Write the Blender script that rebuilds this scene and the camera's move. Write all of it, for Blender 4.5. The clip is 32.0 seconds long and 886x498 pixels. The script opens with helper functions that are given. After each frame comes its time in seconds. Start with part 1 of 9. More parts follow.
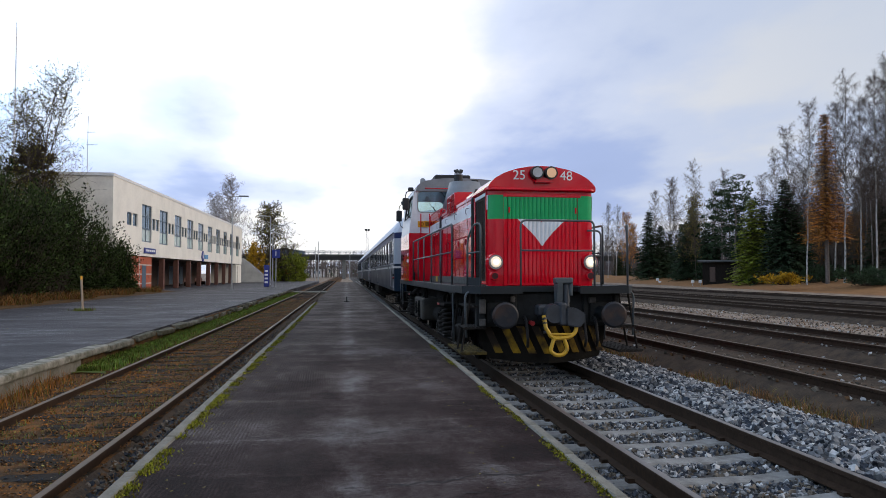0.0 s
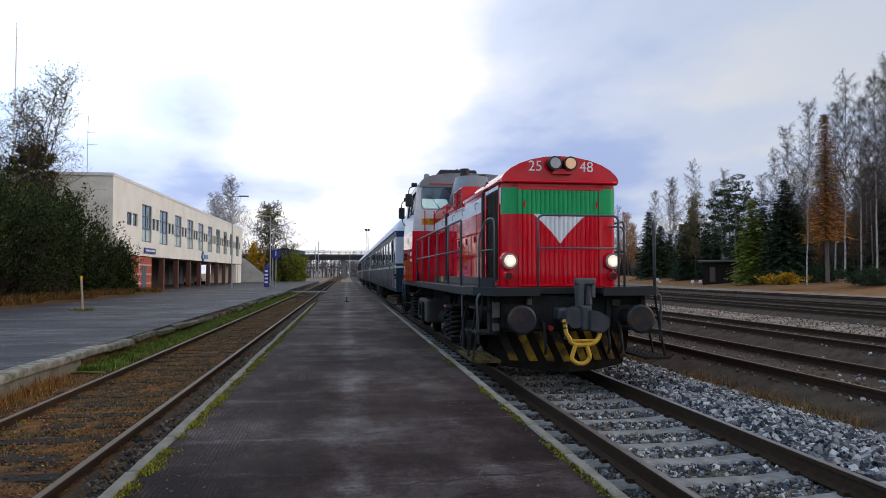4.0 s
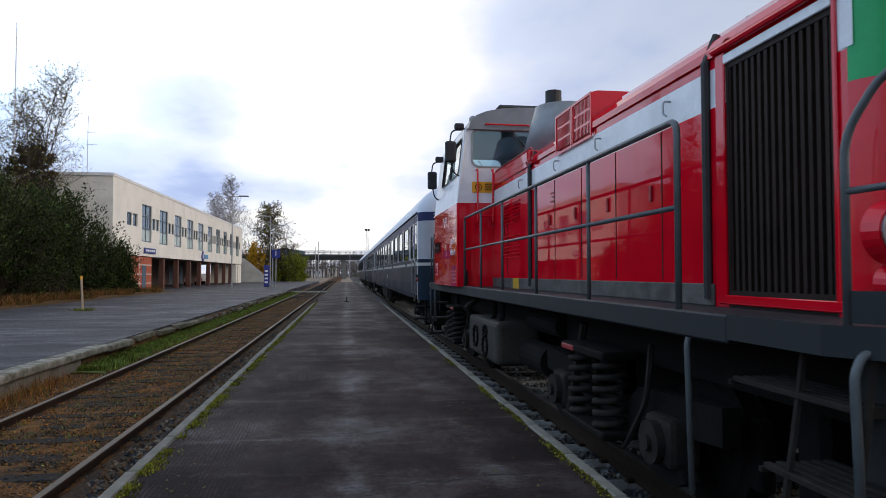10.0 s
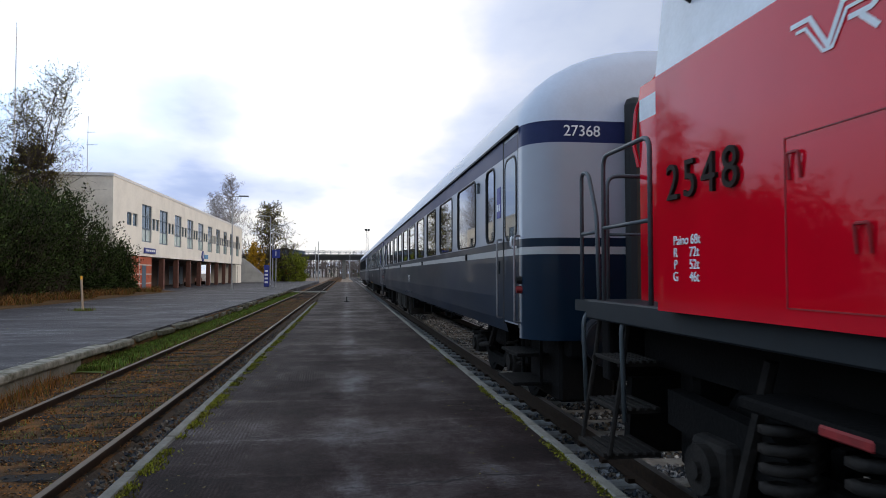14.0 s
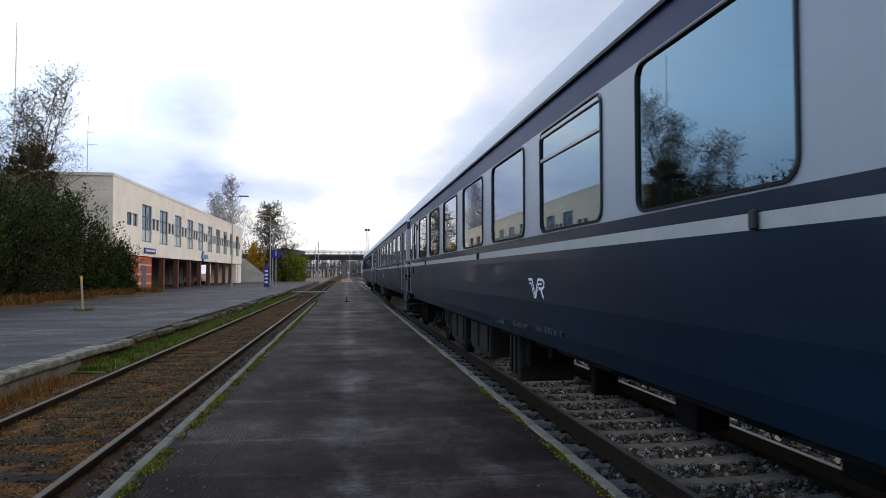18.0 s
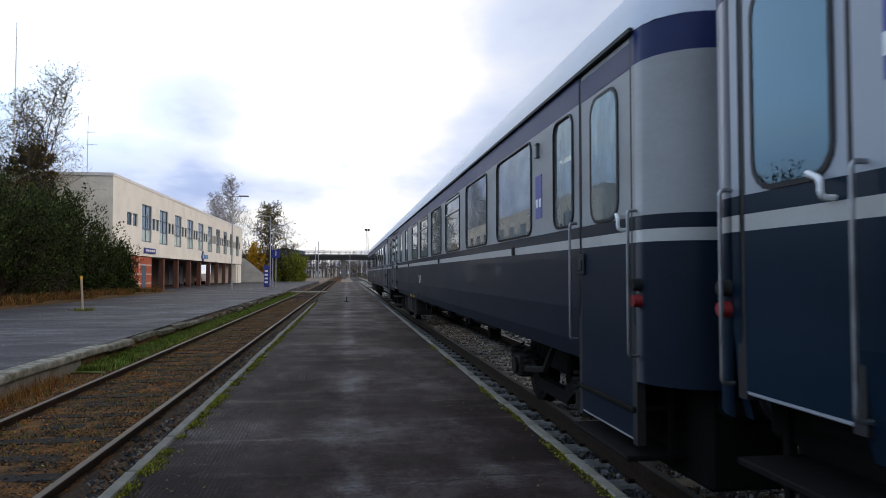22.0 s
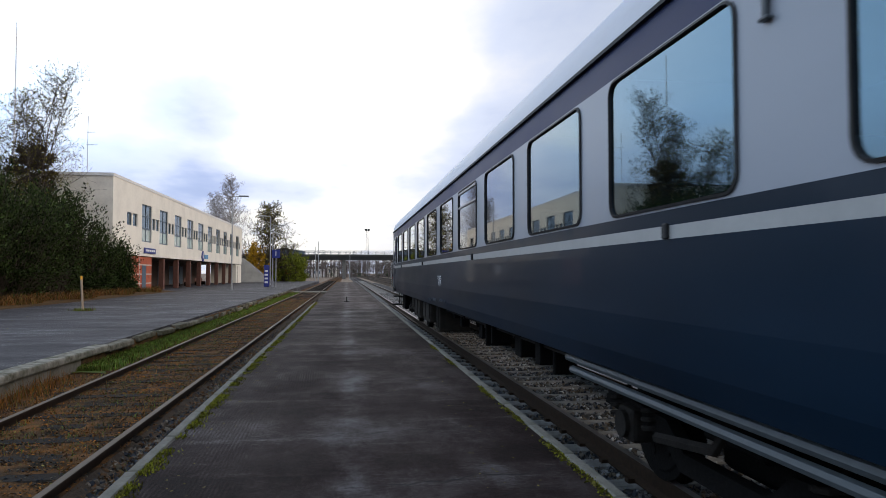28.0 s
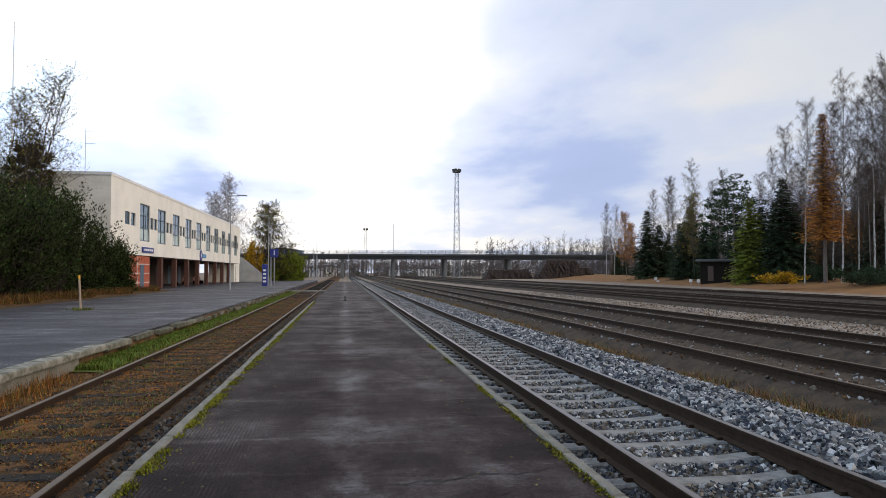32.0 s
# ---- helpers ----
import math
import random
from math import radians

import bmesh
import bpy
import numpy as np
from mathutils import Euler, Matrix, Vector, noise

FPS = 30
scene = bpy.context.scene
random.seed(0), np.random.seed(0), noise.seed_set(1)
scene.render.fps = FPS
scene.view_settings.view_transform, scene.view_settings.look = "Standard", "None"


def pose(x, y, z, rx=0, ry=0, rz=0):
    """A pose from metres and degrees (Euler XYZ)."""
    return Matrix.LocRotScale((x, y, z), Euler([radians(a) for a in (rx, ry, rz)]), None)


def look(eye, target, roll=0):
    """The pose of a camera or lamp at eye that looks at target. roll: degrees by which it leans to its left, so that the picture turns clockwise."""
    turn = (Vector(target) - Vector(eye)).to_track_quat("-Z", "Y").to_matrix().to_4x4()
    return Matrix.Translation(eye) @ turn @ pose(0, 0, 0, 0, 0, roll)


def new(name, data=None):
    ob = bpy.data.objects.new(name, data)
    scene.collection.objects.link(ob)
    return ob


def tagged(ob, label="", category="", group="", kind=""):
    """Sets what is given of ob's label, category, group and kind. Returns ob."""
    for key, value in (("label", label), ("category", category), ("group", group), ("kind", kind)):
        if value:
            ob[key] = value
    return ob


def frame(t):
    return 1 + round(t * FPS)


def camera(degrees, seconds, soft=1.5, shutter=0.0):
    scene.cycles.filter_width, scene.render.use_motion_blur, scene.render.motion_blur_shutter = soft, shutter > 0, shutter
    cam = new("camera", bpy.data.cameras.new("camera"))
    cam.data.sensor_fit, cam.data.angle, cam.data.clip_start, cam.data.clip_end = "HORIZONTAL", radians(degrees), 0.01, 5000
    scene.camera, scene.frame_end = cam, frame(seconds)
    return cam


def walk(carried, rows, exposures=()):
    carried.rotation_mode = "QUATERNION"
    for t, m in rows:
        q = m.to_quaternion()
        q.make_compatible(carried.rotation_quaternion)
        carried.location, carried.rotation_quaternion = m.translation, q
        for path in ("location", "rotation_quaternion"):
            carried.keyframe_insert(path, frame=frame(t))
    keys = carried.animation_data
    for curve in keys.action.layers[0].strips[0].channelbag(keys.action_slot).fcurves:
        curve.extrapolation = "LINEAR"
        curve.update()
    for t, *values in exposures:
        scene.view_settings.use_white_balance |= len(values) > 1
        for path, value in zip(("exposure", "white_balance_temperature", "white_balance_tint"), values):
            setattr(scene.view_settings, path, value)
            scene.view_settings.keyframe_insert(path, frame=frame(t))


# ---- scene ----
# World: y runs along the track away from the camera, x to the right, z = 0 on the island platform; rail tops lie 0.265 m lower.
cam = camera(67.34, 32.0, 0.9, 0.15)
STILL = pose(0, 0, 1.405, 92.092, 0, -8.309)
NUDGED = pose(0, 0, 1.405, 92.03, 0, -8.45)
walk(cam, [(0, STILL), (29.2, STILL), (31.0, NUDGED), (32, NUDGED)], [(0, -0.17, 6600, 10), (9, -0.22, 6650, 10), (20, -0.22, 6750, 10), (29, -0.16, 6850, 10), (32, -0.05, 6950, 10)])

# ---- world and sun: a bright overcast sky, the low sun veiled ahead ----
SUN_EL, SUN_AZ = radians(24), radians(108)
world = bpy.data.worlds.new("world")
scene.world = world
world.use_nodes = True


def build_sky():
    nt = world.node_tree
    nt.nodes.clear()
    N, L = nt.nodes.new, nt.links.new
    out, bg = N("ShaderNodeOutputWorld"), N("ShaderNodeBackground")
    sky = N("ShaderNodeTexSky")
    sky.sky_type, sky.sun_disc = "NISHITA", False
    sky.sun_elevation, sky.sun_rotation = SUN_EL, SUN_AZ
    tc, sep = N("ShaderNodeTexCoord"), N("ShaderNodeSeparateXYZ")
    L(tc.outputs["Generated"], sep.inputs[0])

    def m(op, a, b=None, clamp=False):
        n = N("ShaderNodeMath")
        n.operation, n.use_clamp = op, clamp
        for k, v in enumerate((a, b)):
            if v is None:
                continue
            if isinstance(v, (int, float)):
                n.inputs[k].default_value = v
            else:
                L(v, n.inputs[k])
        return n.outputs[0]
    zz = m("ADD", m("MAXIMUM", sep.outputs[2], 0.0), 0.16)
    comb = N("ShaderNodeCombineXYZ")
    L(m("DIVIDE", sep.outputs[0], zz), comb.inputs[0])
    L(m("DIVIDE", sep.outputs[1], zz), comb.inputs[1])
    big, fine = N("ShaderNodeTexNoise"), N("ShaderNodeTexNoise")
    for n, sc, det, off in ((big, 0.75, 5, 3.1), (fine, 2.2, 7, 9.7)):
        mp = N("ShaderNodeMapping")
        mp.inputs["Location"].default_value = (off, off * 0.7, off * 1.3)
        mp.inputs["Scale"].default_value = (1.0, 0.75, 1.0)
        L(comb.outputs[0], mp.inputs[0])
        L(mp.outputs[0], n.inputs["Vector"])
        n.inputs["Scale"].default_value, n.inputs["Detail"].default_value = sc, det
        n.inputs["Roughness"].default_value = 0.5
    mixn = m("ADD", m("MULTIPLY", big.outputs[0], 0.62), m("MULTIPLY", fine.outputs[0], 0.38))
    # thicker and thinner parts of the cloud sheet
    for way, tight, k in (((-0.13, 0.95, 0.30), 22.0, 0.15), ((0.07, 0.975, 0.21), 90.0, 0.10), ((0.28, 0.91, 0.30), 60.0, -0.09), ((-0.22, 0.96, 0.185), 110.0, -0.15), ((0.325, 0.94, 0.125), 170.0, -0.09), ((0.53, 0.80, 0.265), 45.0, -0.04)):
        dp = N("ShaderNodeVectorMath")
        dp.operation = "DOT_PRODUCT"
        L(tc.outputs["Generated"], dp.inputs[0])
        dp.inputs[1].default_value = Vector(way).normalized()
        mixn = m("ADD", mixn, m("MULTIPLY", m("POWER", m("MAXIMUM", dp.outputs["Value"], 0.0), tight), k))
    ramp = N("ShaderNodeValToRGB")
    ramp.color_ramp.interpolation = "EASE"
    e = ramp.color_ramp.elements
    e[0].position, e[0].color = 0.34, (0.51, 0.64, 1.03, 1)
    e[1].position, e[1].color = 0.60, (1.0, 1.0, 1.02, 1)
    mid = e.new(0.47)
    mid.color = (0.76, 0.85, 1.09, 1)
    L(mixn, ramp.inputs[0])
    # thin bright cloud ahead
    dot = N("ShaderNodeVectorMath")
    dot.operation = "DOT_PRODUCT"
    L(tc.outputs["Generated"], dot.inputs[0])
    dot.inputs[1].default_value = Vector((-0.10, 0.94, 0.33)).normalized()
    near = m("POWER", m("MAXIMUM", dot.outputs["Value"], 0.0), 14.0)
    glow = m("ADD", m("MULTIPLY", near, m("ADD", m("MULTIPLY", mixn, 2.4), -0.55)), 0.90)
    # clearer blue sky to the west
    west = m("MULTIPLY", m("MULTIPLY", m("SUBTRACT", m("MULTIPLY", sep.outputs[0], -1.0), 0.20), 3.0, True), m("MULTIPLY", m("SUBTRACT", 1.42, mixn), m("MULTIPLY", m("SUBTRACT", sep.outputs[2], 0.09), 7.0, True)), True)
    gap = N("ShaderNodeMix")
    gap.data_type = "RGBA"
    L(west, gap.inputs["Factor"])
    L(ramp.outputs[0], gap.inputs["A"])
    gap.inputs["B"].default_value = (1.10, 1.55, 2.20, 1)
    east = m("MULTIPLY", m("MULTIPLY", m("SUBTRACT", m("ADD", m("MULTIPLY", sep.outputs[0], 0.75), m("MULTIPLY", sep.outputs[2], 0.9)), 0.42), 2.4, True), 0.75)
    gap2 = N("ShaderNodeMix")
    gap2.data_type = "RGBA"
    L(east, gap2.inputs["Factor"])
    L(gap.outputs["Result"], gap2.inputs["A"])
    gap2.inputs["B"].default_value = (0.68, 0.80, 1.02, 1)
    gap = gap2
    scl = N("ShaderNodeVectorMath")
    scl.operation = "SCALE"
    L(gap.outputs["Result"], scl.inputs[0])
    L(glow, scl.inputs["Scale"])
    skyk = N("ShaderNodeVectorMath")
    skyk.operation = "SCALE"
    skyk.inputs["Scale"].default_value = 0.10
    L(sky.outputs[0], skyk.inputs[0])
    mx = N("ShaderNodeMix")
    mx.data_type = "RGBA"
    mx.inputs["Factor"].default_value = 0.88
    L(skyk.outputs[0], mx.inputs["A"])
    L(scl.outputs[0], mx.inputs["B"])
    L(mx.outputs["Result"], bg.inputs[0])
    bg.inputs[1].default_value = 1.0
    L(bg.outputs[0], out.inputs[0])


build_sky()
sun_data = bpy.data.lights.new("sun", "SUN")
sun_data.energy, sun_data.angle, sun_data.color = 1.5, radians(30), (1.0, 0.84, 0.66)
sun = new("sun", sun_data)
sun.matrix_world = look((math.sin(SUN_AZ) * 80, math.cos(SUN_AZ) * 80, 80 * math.tan(SUN_EL)), (0, 0, 0))


# ---- materials ----
def material(name, col, rough=0.6, metal=0.0, var=0.12, scale=4.0, bump=0.0, bscale=40.0, col2=None, spots=0.45, coat=0.0, objvar=0.0, spec=0.5, stretch=(1, 1, 1), rvar=0.1, isl=0.0):
    """Procedural surface: base colour with two scales of variation, roughness variation and bump, at world size."""
    mat = bpy.data.materials.new(name)
    mat.use_nodes = True
    nt = mat.node_tree
    N, L = nt.nodes.new, nt.links.new
    b = nt.nodes["Principled BSDF"]
    tc, mp = N("ShaderNodeTexCoord"), N("ShaderNodeMapping")
    mp.inputs["Scale"].default_value = stretch
    L(tc.outputs["Object"], mp.inputs[0])
    n1, n2, n3 = N("ShaderNodeTexNoise"), N("ShaderNodeTexNoise"), N("ShaderNodeTexNoise")
    for n, s, d in ((n1, scale, 4), (n2, bscale, 3), (n3, math.sqrt(scale * bscale), 4)):
        n.inputs["Scale"].default_value, n.inputs["Detail"].default_value = s, d
        L(mp.outputs[0], n.inputs["Vector"])
    r1 = N("ShaderNodeValToRGB")
    c2 = col2 or tuple(c * (1 - 2.2 * var) for c in col)
    r1.color_ramp.elements[0].color, r1.color_ramp.elements[1].color = (*c2, 1), (*col, 1)
    r1.color_ramp.elements[0].position, r1.color_ramp.elements[1].position = spots - 0.14, spots + 0.14
    L(n1.outputs[0], r1.inputs[0])
    hs = N("ShaderNodeHueSaturation")
    L(r1.outputs[0], hs.inputs["Color"])
    a = N("ShaderNodeMath")
    a.operation = "MULTIPLY_ADD"
    a.inputs[1].default_value, a.inputs[2].default_value = 5.0 * var, 1 - 2.5 * var
    both = N("ShaderNodeMath")
    both.operation = "MULTIPLY_ADD"
    both.inputs[1].default_value = 0.5
    half = N("ShaderNodeMath")
    half.operation = "MULTIPLY"
    half.inputs[1].default_value = 0.5
    L(n3.outputs[0], half.inputs[0])
    L(n2.outputs[0], both.inputs[0])
    L(half.outputs[0], both.inputs[2])
    L(both.outputs[0], a.inputs[0])
    last = a.outputs[0]
    if objvar:
        oi, q = N("ShaderNodeObjectInfo"), N("ShaderNodeMath")
        q.operation = "MULTIPLY_ADD"
        q.inputs[1].default_value = objvar
        L(oi.outputs["Random"], q.inputs[0])
        L(last, q.inputs[2])
        last = q.outputs[0]
    if isl:
        ge, q = N("ShaderNodeNewGeometry"), N("ShaderNodeMath")
        q.operation = "MULTIPLY_ADD"
        q.inputs[1].default_value, q.inputs[2].default_value = 2 * isl, 1 - isl
        L(ge.outputs["Random Per Island"], q.inputs[0])
        w = N("ShaderNodeMath")
        w.operation = "MULTIPLY"
        L(q.outputs[0], w.inputs[0])
        L(last, w.inputs[1])
        last = w.outputs[0]
    L(last, hs.inputs["Value"])
    L(hs.outputs[0], b.inputs["Base Color"])
    rr = N("ShaderNodeMath")
    rr.operation, rr.use_clamp = "MULTIPLY_ADD", True
    rr.inputs[1].default_value, rr.inputs[2].default_value = 2 * rvar, rough - rvar
    L(n1.outputs[0], rr.inputs[0])
    L(rr.outputs[0], b.inputs["Roughness"])
    b.inputs["Metallic"].default_value = metal
    b.inputs["Coat Weight"].default_value = coat
    b.inputs["Coat Roughness"].default_value = 0.03
    b.inputs["Specular IOR Level"].default_value = spec
    if bump:
        bp = N("ShaderNodeBump")
        bp.inputs["Strength"].default_value, bp.inputs["Distance"].default_value = min(1.0, bump), 0.02
        L(n2.outputs[0], bp.inputs["Height"])
        L(bp.outputs[0], b.inputs["Normal"])
        L(bp.outputs[0], b.inputs["Coat Normal"])
    return mat


def asphalt(name, dark, mid, pale, stretch, scale=0.9, spec=0.04):
    """Damp worn asphalt: dark stains, pale patches that paint in wet glare, exposed chippings, glossier where paler."""
    mat = bpy.data.materials.new(name)
    mat.use_nodes = True
    nt = mat.node_tree
    N, L = nt.nodes.new, nt.links.new
    b = nt.nodes["Principled BSDF"]
    tc, mp = N("ShaderNodeTexCoord"), N("ShaderNodeMapping")
    mp.inputs["Scale"].default_value = stretch
    L(tc.outputs["Object"], mp.inputs[0])

    def m(op, a, c=None, clamp=False):
        n = N("ShaderNodeMath")
        n.operation, n.use_clamp = op, clamp
        for k, v in enumerate((a, c)):
            if isinstance(v, (int, float)):
                n.inputs[k].default_value = v
            elif v is not None:
                L(v, n.inputs[k])
        return n.outputs[0]

    def tex(s, det, src, rough=0.6):
        n = N("ShaderNodeTexNoise")
        n.inputs["Scale"].default_value, n.inputs["Detail"].default_value, n.inputs["Roughness"].default_value = s, det, rough
        L(src, n.inputs["Vector"])
        return n.outputs[0]
    stain, blot = tex(scale, 6, mp.outputs[0]), tex(scale * 4.5, 6, mp.outputs[0], 0.75)
    speck = tex(34.0, 4, tc.outputs["Object"], 0.8)
    grit = tex(95.0, 2, tc.outputs["Object"])
    cross = N("ShaderNodeMapping")
    cross.inputs["Scale"].default_value = (0.28, 1.5, 1)
    L(tc.outputs["Object"], cross.inputs[0])
    scuff = tex(1.1, 5, cross.outputs[0], 0.65)
    v = m("ADD", m("MULTIPLY", stain, 0.26), m("ADD", m("MULTIPLY", blot, 0.20), m("ADD", m("MULTIPLY", scuff, 0.22), m("MULTIPLY", speck, 0.25))))
    v = m("ADD", v, m("MULTIPLY", m("SUBTRACT", grit, 0.5), 0.5))
    ramp = N("ShaderNodeValToRGB")
    e = ramp.color_ramp.elements
    e[0].position, e[0].color = 0.40, (*dark, 1)
    # pale end of the ramp: sky glare on wet asphalt, painted as colour
    e[1].position, e[1].color = 0.64, (*pale, 1)
    k = e.new(0.53)
    k.color = (*mid, 1)
    L(v, ramp.inputs[0])
    L(ramp.outputs[0], b.inputs["Base Color"])
    L(m("ADD", m("MULTIPLY", v, -0.75), 1.02, True), b.inputs["Roughness"])
    b.inputs["Specular IOR Level"].default_value = spec
    bp = N("ShaderNodeBump")
    bp.inputs["Strength"].default_value, bp.inputs["Distance"].default_value = 0.5, 0.012
    L(m("ADD", grit, m("MULTIPLY", blot, 0.5)), bp.inputs["Height"])
    L(bp.outputs[0], b.inputs["Normal"])
    return mat


def platform_asphalt(name):
    """Old damp asphalt: reddish-dark ground, a pale lane of wear and painted-in wet sheen, patches across it, raked
    ribs along the track-side edge.
    """
    mat = bpy.data.materials.new(name)
    mat.use_nodes = True
    nt = mat.node_tree
    N, L = nt.nodes.new, nt.links.new
    b = nt.nodes["Principled BSDF"]
    tc, sep = N("ShaderNodeTexCoord"), N("ShaderNodeSeparateXYZ")
    L(tc.outputs["Object"], sep.inputs[0])
    X, Y = sep.outputs[0], sep.outputs[1]

    def m(op, p, q=None, clamp=False):
        n = N("ShaderNodeMath")
        n.operation, n.use_clamp = op, clamp
        for k, v in enumerate((p, q)):
            if isinstance(v, (int, float)):
                n.inputs[k].default_value = v
            elif v is not None:
                L(v, n.inputs[k])
        return n.outputs[0]

    def tex(s, det, sx, sy, rough=0.6, off=0.0):
        mp, n = N("ShaderNodeMapping"), N("ShaderNodeTexNoise")
        mp.inputs["Scale"].default_value, mp.inputs["Location"].default_value = (sx, sy, 1), (off, off * 1.7, 0)
        n.inputs["Scale"].default_value, n.inputs["Detail"].default_value, n.inputs["Roughness"].default_value = s, det, rough
        L(tc.outputs["Object"], mp.inputs[0])
        L(mp.outputs[0], n.inputs["Vector"])
        return n.outputs[0]

    def lobe(src, c, w):
        d = m("DIVIDE", m("SUBTRACT", src, c), w)
        return m("DIVIDE", 1.0, m("ADD", m("MULTIPLY", d, d), 1.0))

    def part_of(n, k):
        return m("MULTIPLY", m("SUBTRACT", n, 0.5), k)
    stain, blot = tex(0.75, 6, 1.0, 0.55, 0.6, 2.3), tex(3.4, 6, 1.0, 0.6, 0.72, 7.1)
    bands = tex(0.62, 4, 0.22, 1.0, 0.6, 5.2)
    wisps = tex(2.1, 5, 0.35, 2.4, 0.7, 11.0)
    speck, grit = tex(30.0, 4, 1, 1, 0.85), tex(120.0, 2, 1, 1)
    v = m("ADD", 0.305, m("ADD", part_of(stain, 0.80), m("ADD", part_of(blot, 0.70), part_of(bands, 0.90))))
    v = m("ADD", v, m("ADD", part_of(speck, 0.80), part_of(grit, 0.50)))
    # worn lane, lightened further to paint the wet sheen into the colour
    lane = m("MULTIPLY", lobe(X, 0.05, 0.20), m("ADD", m("MULTIPLY", blot, 0.9), m("MULTIPLY", stain, 0.5)))
    v = m("ADD", v, m("MULTIPLY", lane, 0.36))
    v = m("ADD", v, m("MULTIPLY", lobe(X, 1.02, 0.16), m("MULTIPLY", blot, 0.14)))
    v = m("ADD", v, m("MULTIPLY", m("MULTIPLY", m("SUBTRACT", wisps, 0.54), 7.0, True), m("MULTIPLY", speck, 0.34)))
    # raked ribs
    wob = m("ADD", X, m("MULTIPLY", blot, 0.05))
    ridge = m("SINE", m("MULTIPLY", m("ADD", wob, m("MULTIPLY", Y, 0.03)), 200.0))
    where = m("ADD", m("MULTIPLY", m("MULTIPLY", m("SUBTRACT", -0.62, X), 4.0, True), m("MULTIPLY", m("SUBTRACT", blot, 0.36), 3.0, True)), m("MULTIPLY", m("MULTIPLY", lobe(X, -0.52, 0.22), lobe(Y, 9.4, 0.9)), 1.2), True)
    v = m("ADD", v, m("MULTIPLY", m("MULTIPLY", ridge, where), 0.13))
    ramp = N("ShaderNodeValToRGB")
    e = ramp.color_ramp.elements
    e[0].position, e[0].color = 0.16, (0.0085, 0.0050, 0.0050, 1)
    e[1].position, e[1].color = 0.80, (0.150, 0.143, 0.142, 1)
    for pos, col in ((0.32, (0.0235, 0.0125, 0.0122)), (0.50, (0.052, 0.040, 0.0385))):
        k = e.new(pos)
        k.color = (*col, 1)
    L(v, ramp.inputs[0])
    L(ramp.outputs[0], b.inputs["Base Color"])
    L(m("ADD", m("MULTIPLY", stain, -0.5), 0.92, True), b.inputs["Roughness"])
    b.inputs["Specular IOR Level"].default_value = 0.08
    bp = N("ShaderNodeBump")
    bp.inputs["Strength"].default_value, bp.inputs["Distance"].default_value = 0.6, 0.010
    L(m("ADD", grit, m("ADD", m("MULTIPLY", speck, 0.8), m("MULTIPLY", m("MULTIPLY", ridge, where), 0.35))), bp.inputs["Height"])
    L(bp.outputs[0], b.inputs["Normal"])
    return mat


def glow(name, col, strength):
    mat = bpy.data.materials.new(name)
    mat.use_nodes = True
    b = mat.node_tree.nodes["Principled BSDF"]
    b.inputs["Base Color"].default_value = (*col, 1)
    b.inputs["Emission Color"].default_value = (*col, 1)
    b.inputs["Emission Strength"].default_value = strength
    return mat


def window_glass(name, tint=(0.42, 0.50, 0.50), gloss=0.13, film=0.0):
    mat = bpy.data.materials.new(name)
    mat.use_nodes = True
    nt = mat.node_tree
    nt.nodes.clear()
    N, L = nt.nodes.new, nt.links.new
    out, tr, gl, mix, fr, add = N("ShaderNodeOutputMaterial"), N("ShaderNodeBsdfTransparent"), N("ShaderNodeBsdfGlossy"), N("ShaderNodeMixShader"), N("ShaderNodeFresnel"), N("ShaderNodeMath")
    tr.inputs[0].default_value = (*tint, 1)
    pale = N("ShaderNodeMix")
    pale.data_type = "RGBA"
    pale.inputs["A"].default_value, pale.inputs["B"].default_value = (0.48, 0.80, 1.0, 1), (0.92, 0.95, 0.97, 1)
    steep = N("ShaderNodeMath")
    steep.operation, steep.use_clamp = "MULTIPLY", True
    steep.inputs[1].default_value = 3.0
    L(fr.outputs[0], steep.inputs[0])
    L(steep.outputs[0], pale.inputs["Factor"])
    L(pale.outputs["Result"], gl.inputs["Color"])
    gl.inputs["Roughness"].default_value = 0.02
    fr.inputs[0].default_value = 1.5
    add.operation, add.use_clamp = "ADD", True
    add.inputs[1].default_value = gloss
    L(fr.outputs[0], add.inputs[0])
    L(add.outputs[0], mix.inputs[0])
    L(tr.outputs[0], mix.inputs[1])
    L(gl.outputs[0], mix.inputs[2])
    if film:
        # a film of dirt, thicker in patches
        df, cover, ns, k = N("ShaderNodeBsdfDiffuse"), N("ShaderNodeMixShader"), N("ShaderNodeTexNoise"), N("ShaderNodeMath")
        df.inputs[0].default_value = (0.24, 0.25, 0.245, 1)
        ns.inputs["Scale"].default_value, ns.inputs["Detail"].default_value = 2.2, 4
        k.operation, k.use_clamp = "MULTIPLY", True
        k.inputs[1].default_value = 2 * film
        L(ns.outputs[0], k.inputs[0])
        L(k.outputs[0], cover.inputs[0])
        L(mix.outputs[0], cover.inputs[1])
        L(df.outputs[0], cover.inputs[2])
        L(cover.outputs[0], out.inputs[0])
        return mat
    L(mix.outputs[0], out.inputs[0])
    return mat


